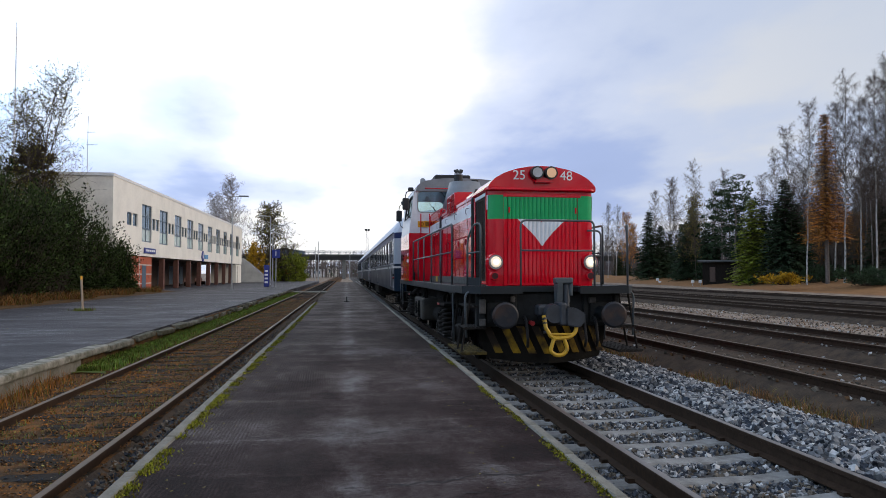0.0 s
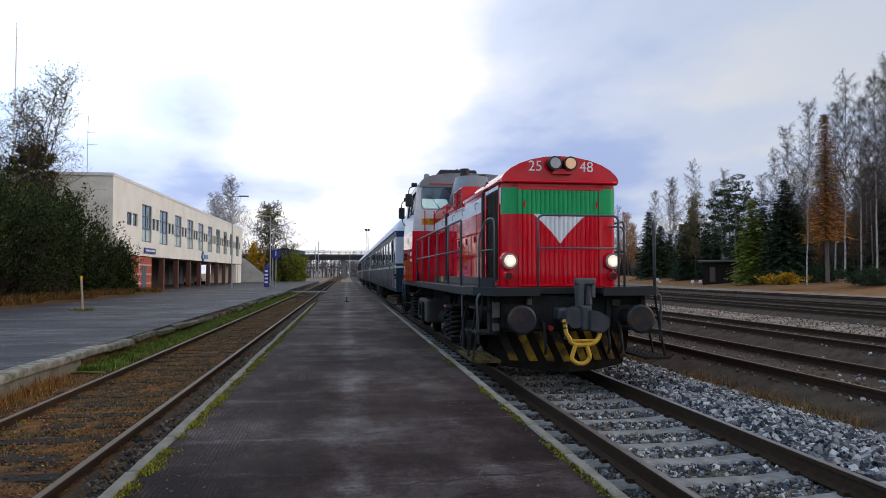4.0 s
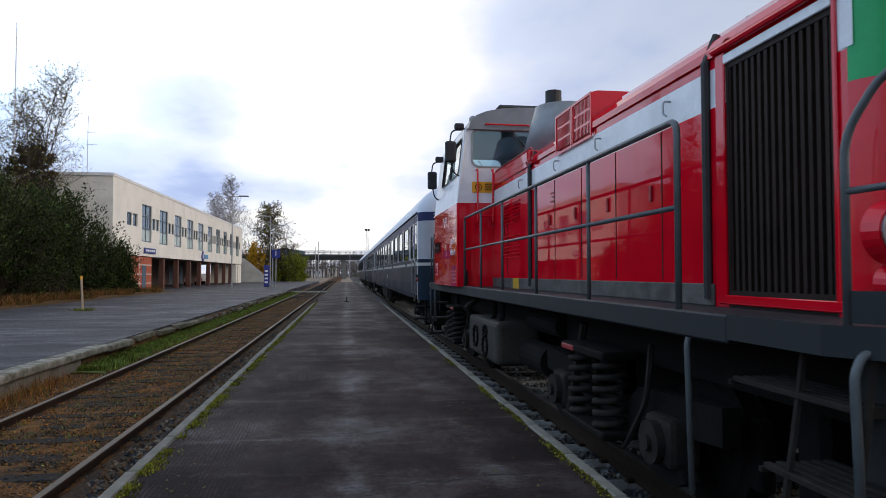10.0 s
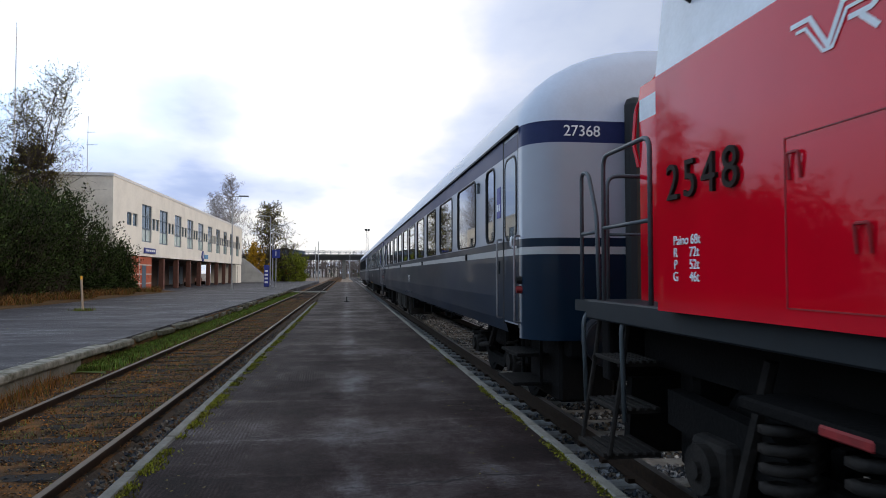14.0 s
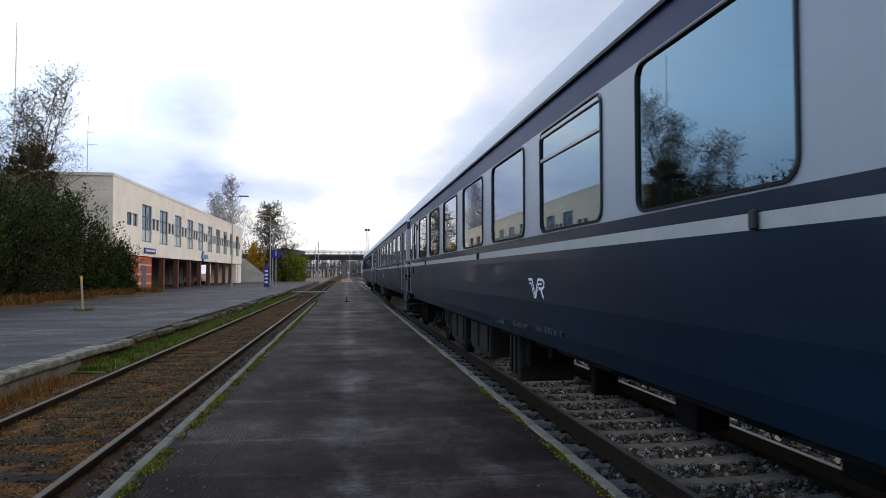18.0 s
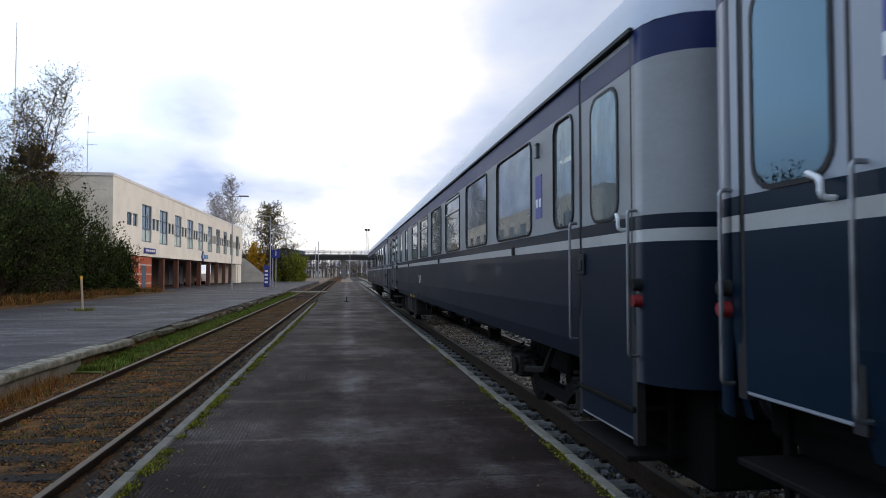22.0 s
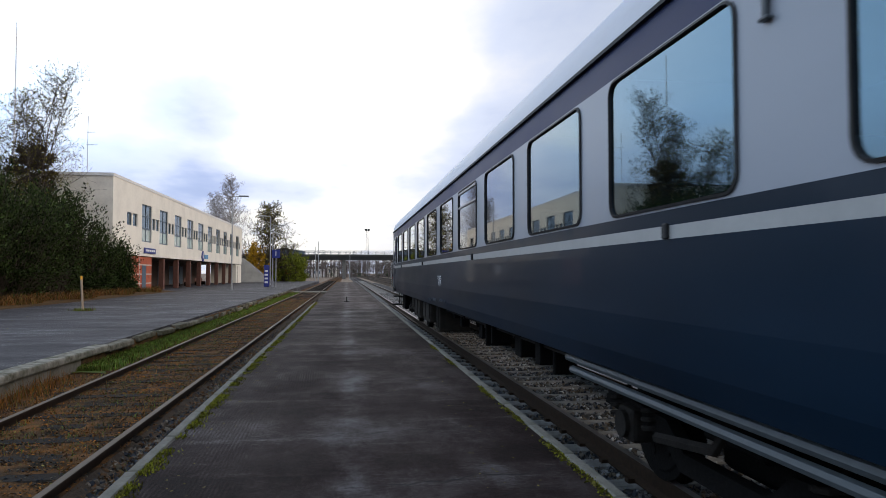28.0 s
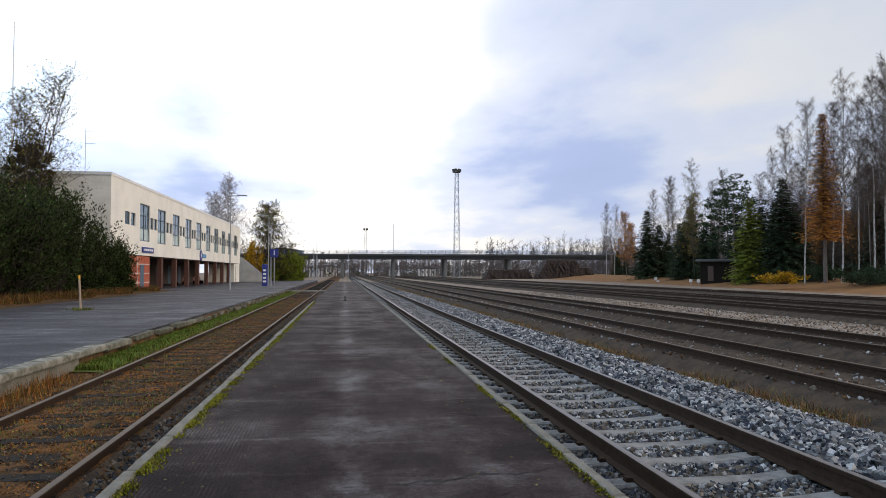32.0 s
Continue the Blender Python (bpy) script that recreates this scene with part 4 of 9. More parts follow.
def emblem(parent, s, x, y, z, k):
    """Pale angular railway emblem of bent bands, read from outside; k scales it."""
    def put(lift):
        return lambda u, v: (s * (x + lift), y + s * u * k * 0.95, z + (0.085 - (0.085 - v) * 0.82) * k)
    bm = B()
    ribbon(bm, [(-0.25, 0.085), (-0.13, 0.085), (-0.03, -0.085), (0.055, 0.085), (0.19, 0.085), (0.235, 0.06), (0.235, 0.02), (0.19, -0.005), (0.08, -0.005)], 0.026, put(0.0))
    ribbon(bm, [(0.14, -0.012), (0.225, -0.10)], 0.030, put(0.0))
    ribbon(bm, [(-0.215, 0.045), (-0.155, 0.045), (-0.055, -0.10), (-0.005, -0.10), (0.075, 0.042), (0.18, 0.042)], 0.017, put(0.0012))
    return part("emblem", bm, M["letter"], parent, "pale angular railway emblem")


# ---- coaches ----
HW = 1.61
BANDS = [("lower_panel", 1.00, 1.862, "coachblue"), ("pale_stripe", 1.862, 1.938, "stripe"), ("blue_band", 1.938, 2.026, "coachblue"), ("window_band", 2.026, 2.985, "silver"), ("upper_band", 2.985, 3.205, "upperblue")]
YELLOW_MARKS = (2.22, 1.50)
E0, E1, RC = 12.42, 12.80, 0.38


def coach_window(coach, s, a, b, z0, z1, r, bar, glass="glass"):
    x = s * HW
    L0 = rrect(a - 0.016, b + 0.016, z0 - 0.016, z1 + 0.016, r + 0.014)
    L1 = rrect(a, b, z0, z1, r)
    bm = B()
    ring(bm, L0, L1, lambda u, v: (x + s * 0.012, u, v), lambda u, v: (x + s * 0.016, u, v))
    ring(bm, L0, L0, lambda u, v: (x - s * 0.01, u, v), lambda u, v: (x + s * 0.012, u, v))
    ring(bm, L1, L1, lambda u, v: (x + s * 0.016, u, v), lambda u, v: (x - s * 0.02, u, v))
    w = part("window", bm, M["black"], coach, "window in a black rubber seal")
    bm = B()
    vs = [bm.verts.new((x - s * 0.004, u, v)) for u, v in L1[::s]]
    bm.faces.new(vs)
    g = part("pane", bm, M[glass], w)
    g.visible_shadow = False
    if bar:
        bm = B()
        rbox(bm, min(x - s * 0.03, x + s * 0.01), max(x - s * 0.03, x + s * 0.01), a, b, z1 - 0.27, z1 - 0.235, 0.006, 1)
        rbox(bm, min(x - s * 0.03, x + s * 0.012), max(x - s * 0.03, x + s * 0.012), a, b, z1 - 0.05, z1 - 0.01, 0.006, 1)
        part("vent_bar", bm, M["steel"], w, "bright bar of the tilting top light")


def end_path(sgn):
    """The plan of one rounded coach end, from the left side to the right."""
    pts = [(-HW, sgn * E0)]
    for k in range(7):
        a = radians(90 * k / 6)
        pts.append((-HW + RC - RC * math.cos(a), sgn * (E1 - RC + RC * math.sin(a))))
    pts += [(-x, y) for x, y in pts[::-1]]
    return pts


def build_coach(name, centre, layout, label, service=False):
    """layout: windows (y0, y1, z0, z1, corner radius, top light) and doors (y0, y1, floor height) along the body, front end at -y."""
    c = thing(name, pose(TRACK, centre, RAIL), label, "railway coach", "coaches of the train")
    wins, doors = layout["windows"], layout["doors"]
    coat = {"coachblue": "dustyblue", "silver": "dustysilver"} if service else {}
    for s in (-1, 1):
        x = s * HW
        cuts = sorted((a, b) for a, b, *_ in doors)
        spans, y = [], -E0
        for a, b in cuts:
            spans.append((y, a))
            y = b
        spans.append((y, E0))
        for nm, z0, z1, mat in BANDS:
            bm = B()
            for a, b in spans:
                if b - a < 0.02:
                    continue
                if nm == "window_band":
                    holes = [rrect(w[0], w[1], w[2], w[3], w[4]) for w in wins if w[0] > a and w[1] < b]
                    holed(bm, [(a, z0), (b, z0), (b, z1), (a, z1)], holes, lambda u, v: (x, u, v))
                elif nm == "lower_panel":
                    g = [[bm.verts.new((s * (HW - i), u, z)) for i, z in ((0.06, 1.00), (0.02, 1.14), (0, 1.4), (0, z1))] for u in np.linspace(a, b, max(2, int(b - a)))]
                    for p, q in zip(g, g[1:]):
                        for k in range(3):
                            bm.faces.new((p[k], q[k], q[k + 1], p[k + 1]))
                else:
                    bm.faces.new([bm.verts.new(p) for p in ((x, a, z0), (x, b, z0), (x, b, z1), (x, a, z1))])
            bmesh.ops.recalc_face_normals(bm, faces=bm.faces[:])
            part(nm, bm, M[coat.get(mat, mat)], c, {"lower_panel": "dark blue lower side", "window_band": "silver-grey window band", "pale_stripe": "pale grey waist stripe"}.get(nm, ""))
        for w in wins:
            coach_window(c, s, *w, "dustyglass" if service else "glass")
        for a, b, zb in doors:
            d = s * 0.008
            x0, x1 = sorted((x - d - s * 0.04, x - d))
            bm = B()
            rbox(bm, x0, x1, a + 0.012, b - 0.012, zb, 3.19, 0.006, 1)
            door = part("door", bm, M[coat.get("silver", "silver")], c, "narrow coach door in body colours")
            xs = x - d + s * 0.003
            for z0, z1, mt in ((zb + 0.02, 1.862, "coachblue"), (1.862, 1.938, "stripe"), (1.938, 2.026, "coachblue"), (2.985, 3.15, "upperblue")):
                bm = B()
                box(bm, *sorted((xs, xs - s * 0.004)), a + 0.014, b - 0.014, z0, z1)
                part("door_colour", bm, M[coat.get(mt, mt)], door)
            m = (a + b) / 2
            hw = 0.235
            L = rrect(m - hw, m + hw, 2.05, 2.93, 0.12)
            L2 = rrect(m - hw - 0.022, m + hw + 0.022, 2.028, 2.952, 0.135)
            bm = B()
            ring(bm, L2, L, lambda u, v: (xs + s * 0.006, u, v), lambda u, v: (xs + s * 0.008, u, v))
            ring(bm, L2, L2, lambda u, v: (xs - s * 0.01, u, v), lambda u, v: (xs + s * 0.006, u, v))
            part("window_seal", bm, M["black"], door)
            bm = B()
            bm.faces.new([bm.verts.new((xs + s * 0.004, u, v)) for u, v in L[::s]])
            part("pane", bm, M["dustyglass" if service else "doorglass"], door, "dark door window")
            for yy in (a, b):
                bm = B()
                box(bm, *sorted((x - s * 0.06, x - s * 0.004)), yy - 0.032, yy + 0.032, zb - 0.02, 3.18)
                part("door_seal", bm, M["black"], c, "dark door seam")
            # solid dark backing, added to hide bright ballast and give shade behind the steps
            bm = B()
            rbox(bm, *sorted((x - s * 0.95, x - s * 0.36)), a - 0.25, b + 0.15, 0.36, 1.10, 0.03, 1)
            part("step_well", bm, M["under"], c, "added dark box standing in for shade behind the steps")
            bm = B()
            tube(bm, bend([(xs, a + 0.1, 1.95), (xs + s * 0.06, a + 0.1, 1.95), (xs + s * 0.06, a + 0.1, 2.02), (xs + s * 0.02, a + 0.22, 2.06)], 0.03), 0.013, 6)
            part("door_handle", bm, M["letter"], door, "pale door handle")
            for yy in (a - 0.06, b + 0.06):
                bm = B()
                tube(bm, bend([(x, yy, 1.16), (x + s * 0.06, yy, 1.16), (x + s * 0.06, yy, 2.06), (x, yy, 2.06)], 0.04), 0.011, 6)
                part("grab_rail", bm, M["steel"], c, "bright vertical grab rail")
            bm = B()
            for z, o in ((0.82, 0.02), (0.52, 0.06)):
                rbox(bm, *sorted((x - s * 0.32, x + s * o)), a - 0.02, b + 0.02, z - 0.02, z + 0.015, 0.008, 1)
            for yy in (a - 0.01, b + 0.01):
                box(bm, *sorted((x - s * 0.25, x - s * 0.22)), yy - 0.02, yy + 0.02, 0.5, 1.08)
            part("step", bm, M["under"], c, "open metal entrance step")
    # rounded ends, band by band
    for sgn in (-1, 1):
        P = end_path(sgn)
        for nm, z0, z1, mat in BANDS:
            bm = B()
            lo = 1.0 if nm == "lower_panel" else z0
            a = [bm.verts.new((x, y, lo)) for x, y in P]
            b = [bm.verts.new((x, y, z1)) for x, y in P]
            for k in range(len(P) - 1):
                bm.faces.new((a[k], a[k + 1], b[k + 1], b[k]))
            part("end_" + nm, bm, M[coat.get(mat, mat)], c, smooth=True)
        # gangway bellows and its frame
        bm = B()
        rbox(bm, -0.62, 0.62, *sorted((sgn * (E1 - 0.05), sgn * (E1 + 0.13))), 1.15, 3.45, 0.08, 2)
        part("gangway", bm, M["black"], c, "black rubber gangway")
        buffer_pair(c, sgn * (E1 - 0.05), sgn * 12.94, sgn, 1.03, 0.24, 0.88)
        bm = B()
        rbox(bm, -1.2, 1.2, *sorted((sgn * (E1 - 0.35), sgn * (E1 - 0.02))), 0.82, 1.12, 0.03, 1)
        part("headstock", bm, M["under"], c)
        for hx in (-0.35, 0.35):
            bm = B()
            tube(bm, [(hx, sgn * (E1 - 0.05), 0.95), (hx * 1.1, sgn * (E1 + 0.1), 0.7), (hx * 0.9, sgn * (E1 + 0.18), 0.5), (hx * 0.7, sgn * (E1 + 0.2), 0.72)], 0.025, 6)
            part("brake_hose", bm, M["black"], c, "black brake hose")
    # roof
    bm = B()
    g = []
    for y, k in [(-E1 + 0.0, 0.60), (-E1 + 0.06, 0.72), (-E1 + 0.18, 0.84), (-E1 + 0.38, 0.94), (-E0 + 0.1, 1.0)] + [(yy, 1.0) for yy in np.linspace(-11.5, 11.5, 9)] + [(E0 - 0.1, 1.0), (E1 - 0.38, 0.94), (E1 - 0.18, 0.84), (E1 - 0.06, 0.72), (E1, 0.60)]:
        row = []
        e = (1 - k) / 0.4
        for q in range(19):
            a = math.pi * q / 18
            cx, sz = math.cos(a), math.sin(a)
            px = cx * (HW + 0.012) * (1 - 0.22 * e * e)
            pz = 3.205 + 0.90 * sz * (1 - 0.55 * e * e)
            row.append(bm.verts.new((px, y, pz)))
        g.append(row)
    for p, q in zip(g, g[1:]):
        for k in range(18):
            bm.faces.new((p[k], p[k + 1], q[k + 1], q[k]))
    bm.faces.new(g[0][::-1])
    bm.faces.new(g[-1])
    part("roof", bm, M["coachroof"], c, "curved silver-grey roof", smooth=True)
    bm = B()
    for s in (-1, 1):
        box(bm, *sorted((s * HW, s * (HW + 0.03))), -E0, E0, 3.195, 3.222)
    part("rain_gutter", bm, M["frame_grey"], c, "dark rain gutter")
    bm = B()
    for k in range(6):
        rbox(bm, -0.18, 0.18, -10 + 4 * k - 0.25, -10 + 4 * k + 0.25, 4.06, 4.2, 0.05, 2)
    part("roof_vent", bm, M["coachroof"], c, "low roof vent")
    # inside
    bm = B()
    box(bm, -HW + 0.06, HW - 0.06, -E0, E0, 1.12, 1.2)
    part("floor", bm, M["seat"], c)
    bm = B()
    box(bm, -HW + 0.06, HW - 0.06, -E0, E0, 3.1, 3.15)
    part("ceiling_panel", bm, M["interior"], c, "pale ceiling panel")
    bm = B()
    box(bm, 0.55, 0.60, -E0 + 0.3, E0 - 0.3, 1.2, 3.1)
    part("corridor_wall", bm, M["interior"], c)
    big = [w for w in wins if w[1] - w[0] > 1.0]
    for w in big:
        bm = B()
        rbox(bm, -HW + 0.12, 0.5, w[1] + 0.28, w[1] + 0.33, 1.2, 3.1, 0.01, 1)
        part("partition", bm, M["interior"], c)
        bm = B()
        for y0 in (w[0] - 0.18, w[1] - 0.02):
            rbox(bm, -HW + 0.16, 0.35, y0, y0 + 0.2, 1.3, 2.3, 0.05, 2)
        part("seat_row", bm, M["seat"], c, "dark upholstered seats")
    for y in np.arange(-9, 3, 2.07) if service else ():
        bm = B()
        box(bm, -0.74, -0.69, y, y + 1.2, 3.05, 3.08)
        part("tube_light", bm, M["tube"], c, "glowing ceiling tube light")
    for s in (-1, 1):
        bm = B()
        box(bm, *sorted((s * (HW - 0.05), s * (HW - 0.03))), -E0, E0, 1.2, 2.0)
        part("inner_panel", bm, M["interior"], c)
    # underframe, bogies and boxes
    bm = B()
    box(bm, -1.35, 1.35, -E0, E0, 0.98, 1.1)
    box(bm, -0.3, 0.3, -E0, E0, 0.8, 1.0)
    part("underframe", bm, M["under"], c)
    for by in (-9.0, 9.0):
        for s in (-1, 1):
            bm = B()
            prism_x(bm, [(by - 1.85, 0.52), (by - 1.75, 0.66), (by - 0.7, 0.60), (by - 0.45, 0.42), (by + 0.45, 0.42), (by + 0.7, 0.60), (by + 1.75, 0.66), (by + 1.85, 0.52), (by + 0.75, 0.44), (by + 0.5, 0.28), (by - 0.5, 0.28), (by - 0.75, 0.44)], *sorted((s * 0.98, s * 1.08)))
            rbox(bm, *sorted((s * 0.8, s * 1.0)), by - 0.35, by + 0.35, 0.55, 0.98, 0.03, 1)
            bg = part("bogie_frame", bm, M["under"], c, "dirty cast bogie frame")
            for wy in (by - 1.25, by + 1.25):
                bm = B()
                rbox(bm, *sorted((s * 0.96, s * 1.16)), wy - 0.15, wy + 0.15, 0.32, 0.60, 0.04, 2)
                cyl(bm, (s * 1.16, wy, 0.46), (s * 1.2, wy, 0.46), 0.11, 14)
                part("axle_box", bm, M["under_light"], bg)
                for d in (-0.3, 0.3):
                    bm = B()
                    coil(bm, s * 1.06, wy + d, 0.45, 0.72, 0.08, 0.02, 4)
                    part("coil_spring", bm, M["under_light"], bg)
            bm = B()
            tube(bm, [(s * 1.15, by - 0.4, 0.95), (s * 1.2, by - 0.15, 0.6), (s * 1.2, by + 0.6, 0.5)], 0.04, 6)
            part("damper", bm, M["under_light"], bg)
        bm = B()
        rbox(bm, -0.72, 0.72, by - 0.6, by + 0.6, 0.28, 0.98, 0.05, 1)
        part("bolster", bm, M["under"], c, "dark bogie bolster")
        for wy in (by - 1.25, by + 1.25):
            wheelset(c, COACH_WHEEL, wy, 0.46)
    rng = rows_rand(int(centre))
    for y0, y1, z0, s in layout["boxes"]:
        bm = B()
        rbox(bm, *sorted((s * 1.42, s * 0.75)), y0, y1, z0, 1.04, 0.03, 2)
        b = part("equipment_box", bm, M["box_grey"], c, "dusty grey equipment box")
        bm = B()
        for k in range(2):
            rbox(bm, *sorted((s * 1.42, s * 1.445)), y0 + 0.08 + k * (y1 - y0) / 2, y0 + (k + 1) * (y1 - y0) / 2 - 0.06, z0 + 0.08, 0.94, 0.01, 1)
        part("box_lid", bm, M["under_light"], b)
    for y0, y1 in layout["pipes"]:
        bm = B()
        tube(bm, [(-1.44, y0, 0.93), (-1.44, y1, 0.93)], 0.035, 8)
        tube(bm, [(-1.40, y0 + 0.3, 0.82), (-1.40, y1, 0.82)], 0.035, 8)
        part("pipe", bm, M["handrail"], c, "long grey pipe under the sill")
    emblem(c, -1, HW + 0.003, -0.17, 1.515, 1.12)
    for y, w, h, z in ((-10.33, 0.2, 0.40, 2.385),) if service else ((-11.50, 0.18, 0.36, 2.50), (11.42, 0.18, 0.36, 2.50)):
        bm = B()
        box(bm, -HW - 0.005, -HW, y - w / 2, y + w / 2, z - h / 2, z + h / 2)
        p = part("pictogram_sign", bm, M["pict"], c, "small violet-blue pictogram sticker")
        bm = B()
        for k in range(2):
            box(bm, -HW - 0.008, -HW - 0.005, y - w / 2 + 0.02 + k * 0.1, y - w / 2 + 0.08 + k * 0.1, z - 0.1, z - 0.02)
        part("pictogram", bm, M["letter"], p)
    for g, (y0, n) in enumerate(((-0.9, 9), (0.2, 8), (1.15, 6))):
        bm = B()
        for k in range(n):
            y, h = y0 + 0.085 * k, rng.uniform(0.03, 0.06)
            if rng.random() < 0.8:
                z = 1.13 - 0.02 * g
                box(bm, -HW - 0.001, -HW + 0.03, y, y + rng.uniform(0.02, 0.05), z, z + h)
        tagged(part("data_lettering", bm, M["wornletter"], c, "small worn pale data lettering"), kind="stuff")
    # hangers, pipes and valves below the sill
    for s in (-1, 1):
        y = -6.2
        while y < 6.4:
            bm = B()
            w, d = rng.uniform(0.05, 0.3), rng.uniform(0.1, 0.42)
            rbox(bm, *sorted((s * rng.uniform(1.15, 1.38), s * 1.0)), y, y + w, 1.0 - d, 1.02, 0.012, 1)
            part("underfloor_fitting", bm, M["under"], c)
            y += w + rng.uniform(0.1, 0.9)
    for z, x in ((0.96, -1.36), (0.88, -1.25)):
        bm = B()
        tube(bm, [(x, -7.0, z), (x, 7.0, z)], 0.022, 6)
        part("air_pipe", bm, M["under_light"], c)
    for y in YELLOW_MARKS if service else ():
        bm = B()
        rbox(bm, -HW + 0.01, -HW + 0.05, y - 0.07, y + 0.07, 1.02, 1.10, 0.008, 1)
        part("jacking_mark", bm, M["yellow"], c, "small yellow jacking mark")
    # service door hinges and bars, tail lamps on the corners, small hatches
    if service:
        for y in (6.91, 8.83):
            for z in (1.37, 1.88, 2.03, 2.40, 2.66, 2.92):
                bm = B()
                rbox(bm, -HW - 0.03, -HW + 0.01, y - 0.05, y + 0.05, z - 0.035, z + 0.035, 0.01, 1)
                cyl(bm, (-HW - 0.03, y, z - 0.06), (-HW - 0.03, y, z + 0.06), 0.018, 8)
                part("hinge", bm, M["black"], c, "black door hinge")
        for y0, y1, z in ((6.25, 6.75, 2.12), (8.95, 9.55, 2.11)):
            bm = B()
            tube(bm, bend([(-HW, y0, z), (-HW - 0.05, y0, z), (-HW - 0.05, y1, z), (-HW, y1, z)], 0.03), 0.016, 6)
            part("holding_bar", bm, M["black"], c, "black horizontal bar beside the service doors")
        bm = B()
        rbox(bm, -HW - 0.02, -HW, 6.85, 8.90, 3.10, 3.14, 0.006, 1)
        part("door_track", bm, M["frame_grey"], c)
    for sgn in (-1, 1):
        for s in (-1, 1):
            for z, mt, lab in ((1.50, "tagred", "dull red tail lamp"), (1.60, "headgrey", "grey lamp socket")):
                bm = B()
                cyl(bm, (s * (HW - 0.02), sgn * 12.46, z), (s * (HW + 0.045), sgn * 12.46, z), 0.042, 14, 0.036)
                part("tail_lamp", bm, M[mt], c, lab)
    for y in (-11.46, 11.42):
        bm = B()
        rbox(bm, -HW - 0.012, -HW, y - 0.07, y + 0.07, 1.66, 1.82, 0.008, 1)
        hb = part("socket_box", bm, M["frame_grey"], c, "small dark socket box on the side")
        bm = B()
        rbox(bm, -HW - 0.022, -HW - 0.012, y - 0.035, y + 0.035, 1.69, 1.77, 0.006, 1)
        part("socket_lid", bm, M["black"], hb)
    # brackets on the stripe and the window band
    for y in (-10.33,) if service else (-10.33, 10.33):
        bm = B()
        rbox(bm, -HW - 0.03, -HW, y - 0.015, y + 0.015, 2.76, 2.88, 0.006, 1)
        for z in (2.75, 2.87):
            rbox(bm, -HW - 0.035, -HW, y - 0.035, y + 0.035, z, z + 0.02, 0.006, 1)
        part("bracket", bm, M["handrail"], c, "small grey bracket beside the end window")
    for y in (-9.4, -3.6, 2.6, 8.6):
        bm = B()
        rbox(bm, -HW - 0.03, -HW, y - 0.025, y + 0.025, 1.86, 1.95, 0.008, 1)
        part("lamp_bracket", bm, M["black"], c, "small dark lamp bracket on the stripe")
    for sgn in (-1, 1):
        words("27368" if int(centre) == 37 else "", 0.155, M["letter"], "coach_number", c, pose(sgn * 1.06, sgn * (E1 + 0.006), 3.095, 90, 0, 0 if sgn < 0 else 180), "white running number") if int(centre) == 37 else None
    return c


M["wornletter"] = material("worn_pale_lettering", (0.055, 0.065, 0.085), 0.6, var=0.3, scale=14)
M["upperblue"] = material("violet_navy_coach_paint", (0.020, 0.029, 0.095), 0.4, var=0.05, scale=2.5, coat=0.0, stretch=(1, 0.3, 1), spec=0.15)
M["box_grey"] = material("dusty_brown_grey_box", (0.027, 0.022, 0.017), 0.85, var=0.25, scale=5, bump=0.2, spec=0.2)
M["doorglass"] = window_glass("door_glass", (0.20, 0.32, 0.36), 0.12)
M["pict"] = material("violet_blue_sticker", (0.08, 0.08, 0.30), 0.5)
M["tube"] = glow("tube_light", (1.0, 0.90, 0.68), 0.9)
COACH_WHEEL = wheel_mesh(0.46, 1.1)


def standard_layout(bars, pipes=()):
    w = [(-11.28, -10.80, 2.06, 2.95, 0.10, False), (10.68, 11.17, 2.06, 2.95, 0.10, False)]
    for k in range(10):
        y = -10.08 + 2.065 * k
        w.append((y, y + 1.48, 2.055, 2.955, 0.09, k in bars))
    return {"windows": w, "doors": [(-12.38, -11.70, 1.12), (11.66, 12.36, 1.12)], "boxes": [(2.75, 4.1, 0.5, -1), (4.7, 6.0, 0.47, -1), (6.3, 6.9, 0.6, -1), (1.2, 1.6, 0.42, -1), (-2.2, -1.0, 0.45, 1), (-4.5, -3.2, 0.5, 1)], "pipes": list(pipes)}


def service_layout():
    """The middle coach: compartments in front, a service compartment with double doors behind."""
    lay = standard_layout((2, 4, 5))
    lay["windows"] = [w for w in lay["windows"] if w[1] < 2.2] + [(3.0, 3.78, 2.055, 2.955, 0.09, False), (5.0, 5.84, 2.055, 2.955, 0.09, False), (9.95, 10.7, 2.055, 2.955, 0.06, True)]
    lay["doors"] = [(-12.38, -11.42, 0.62), (6.96, 7.87, 1.12), (7.88, 8.80, 1.12), (11.25, 12.2, 0.62)]
    lay["boxes"] = [(3.2, 4.9, 0.5, -1), (2.3, 2.9, 0.5, -1), (5.2, 5.9, 0.5, -1), (-2.2, -1.0, 0.45, 1)]
    return lay


C1 = build_coach("passenger_coach", 37.645, standard_layout((4,)), "silver and dark blue passenger coach behind the locomotive")
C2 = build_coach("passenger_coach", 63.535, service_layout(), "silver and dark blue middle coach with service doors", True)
C3 = build_coach("passenger_coach", 89.43, standard_layout((3,), ((-11.0, -7.2),)), "silver and dark blue last coach of the train")


# ---- locomotive ----
LOCO0 = 17.15
HOOD = 0.95


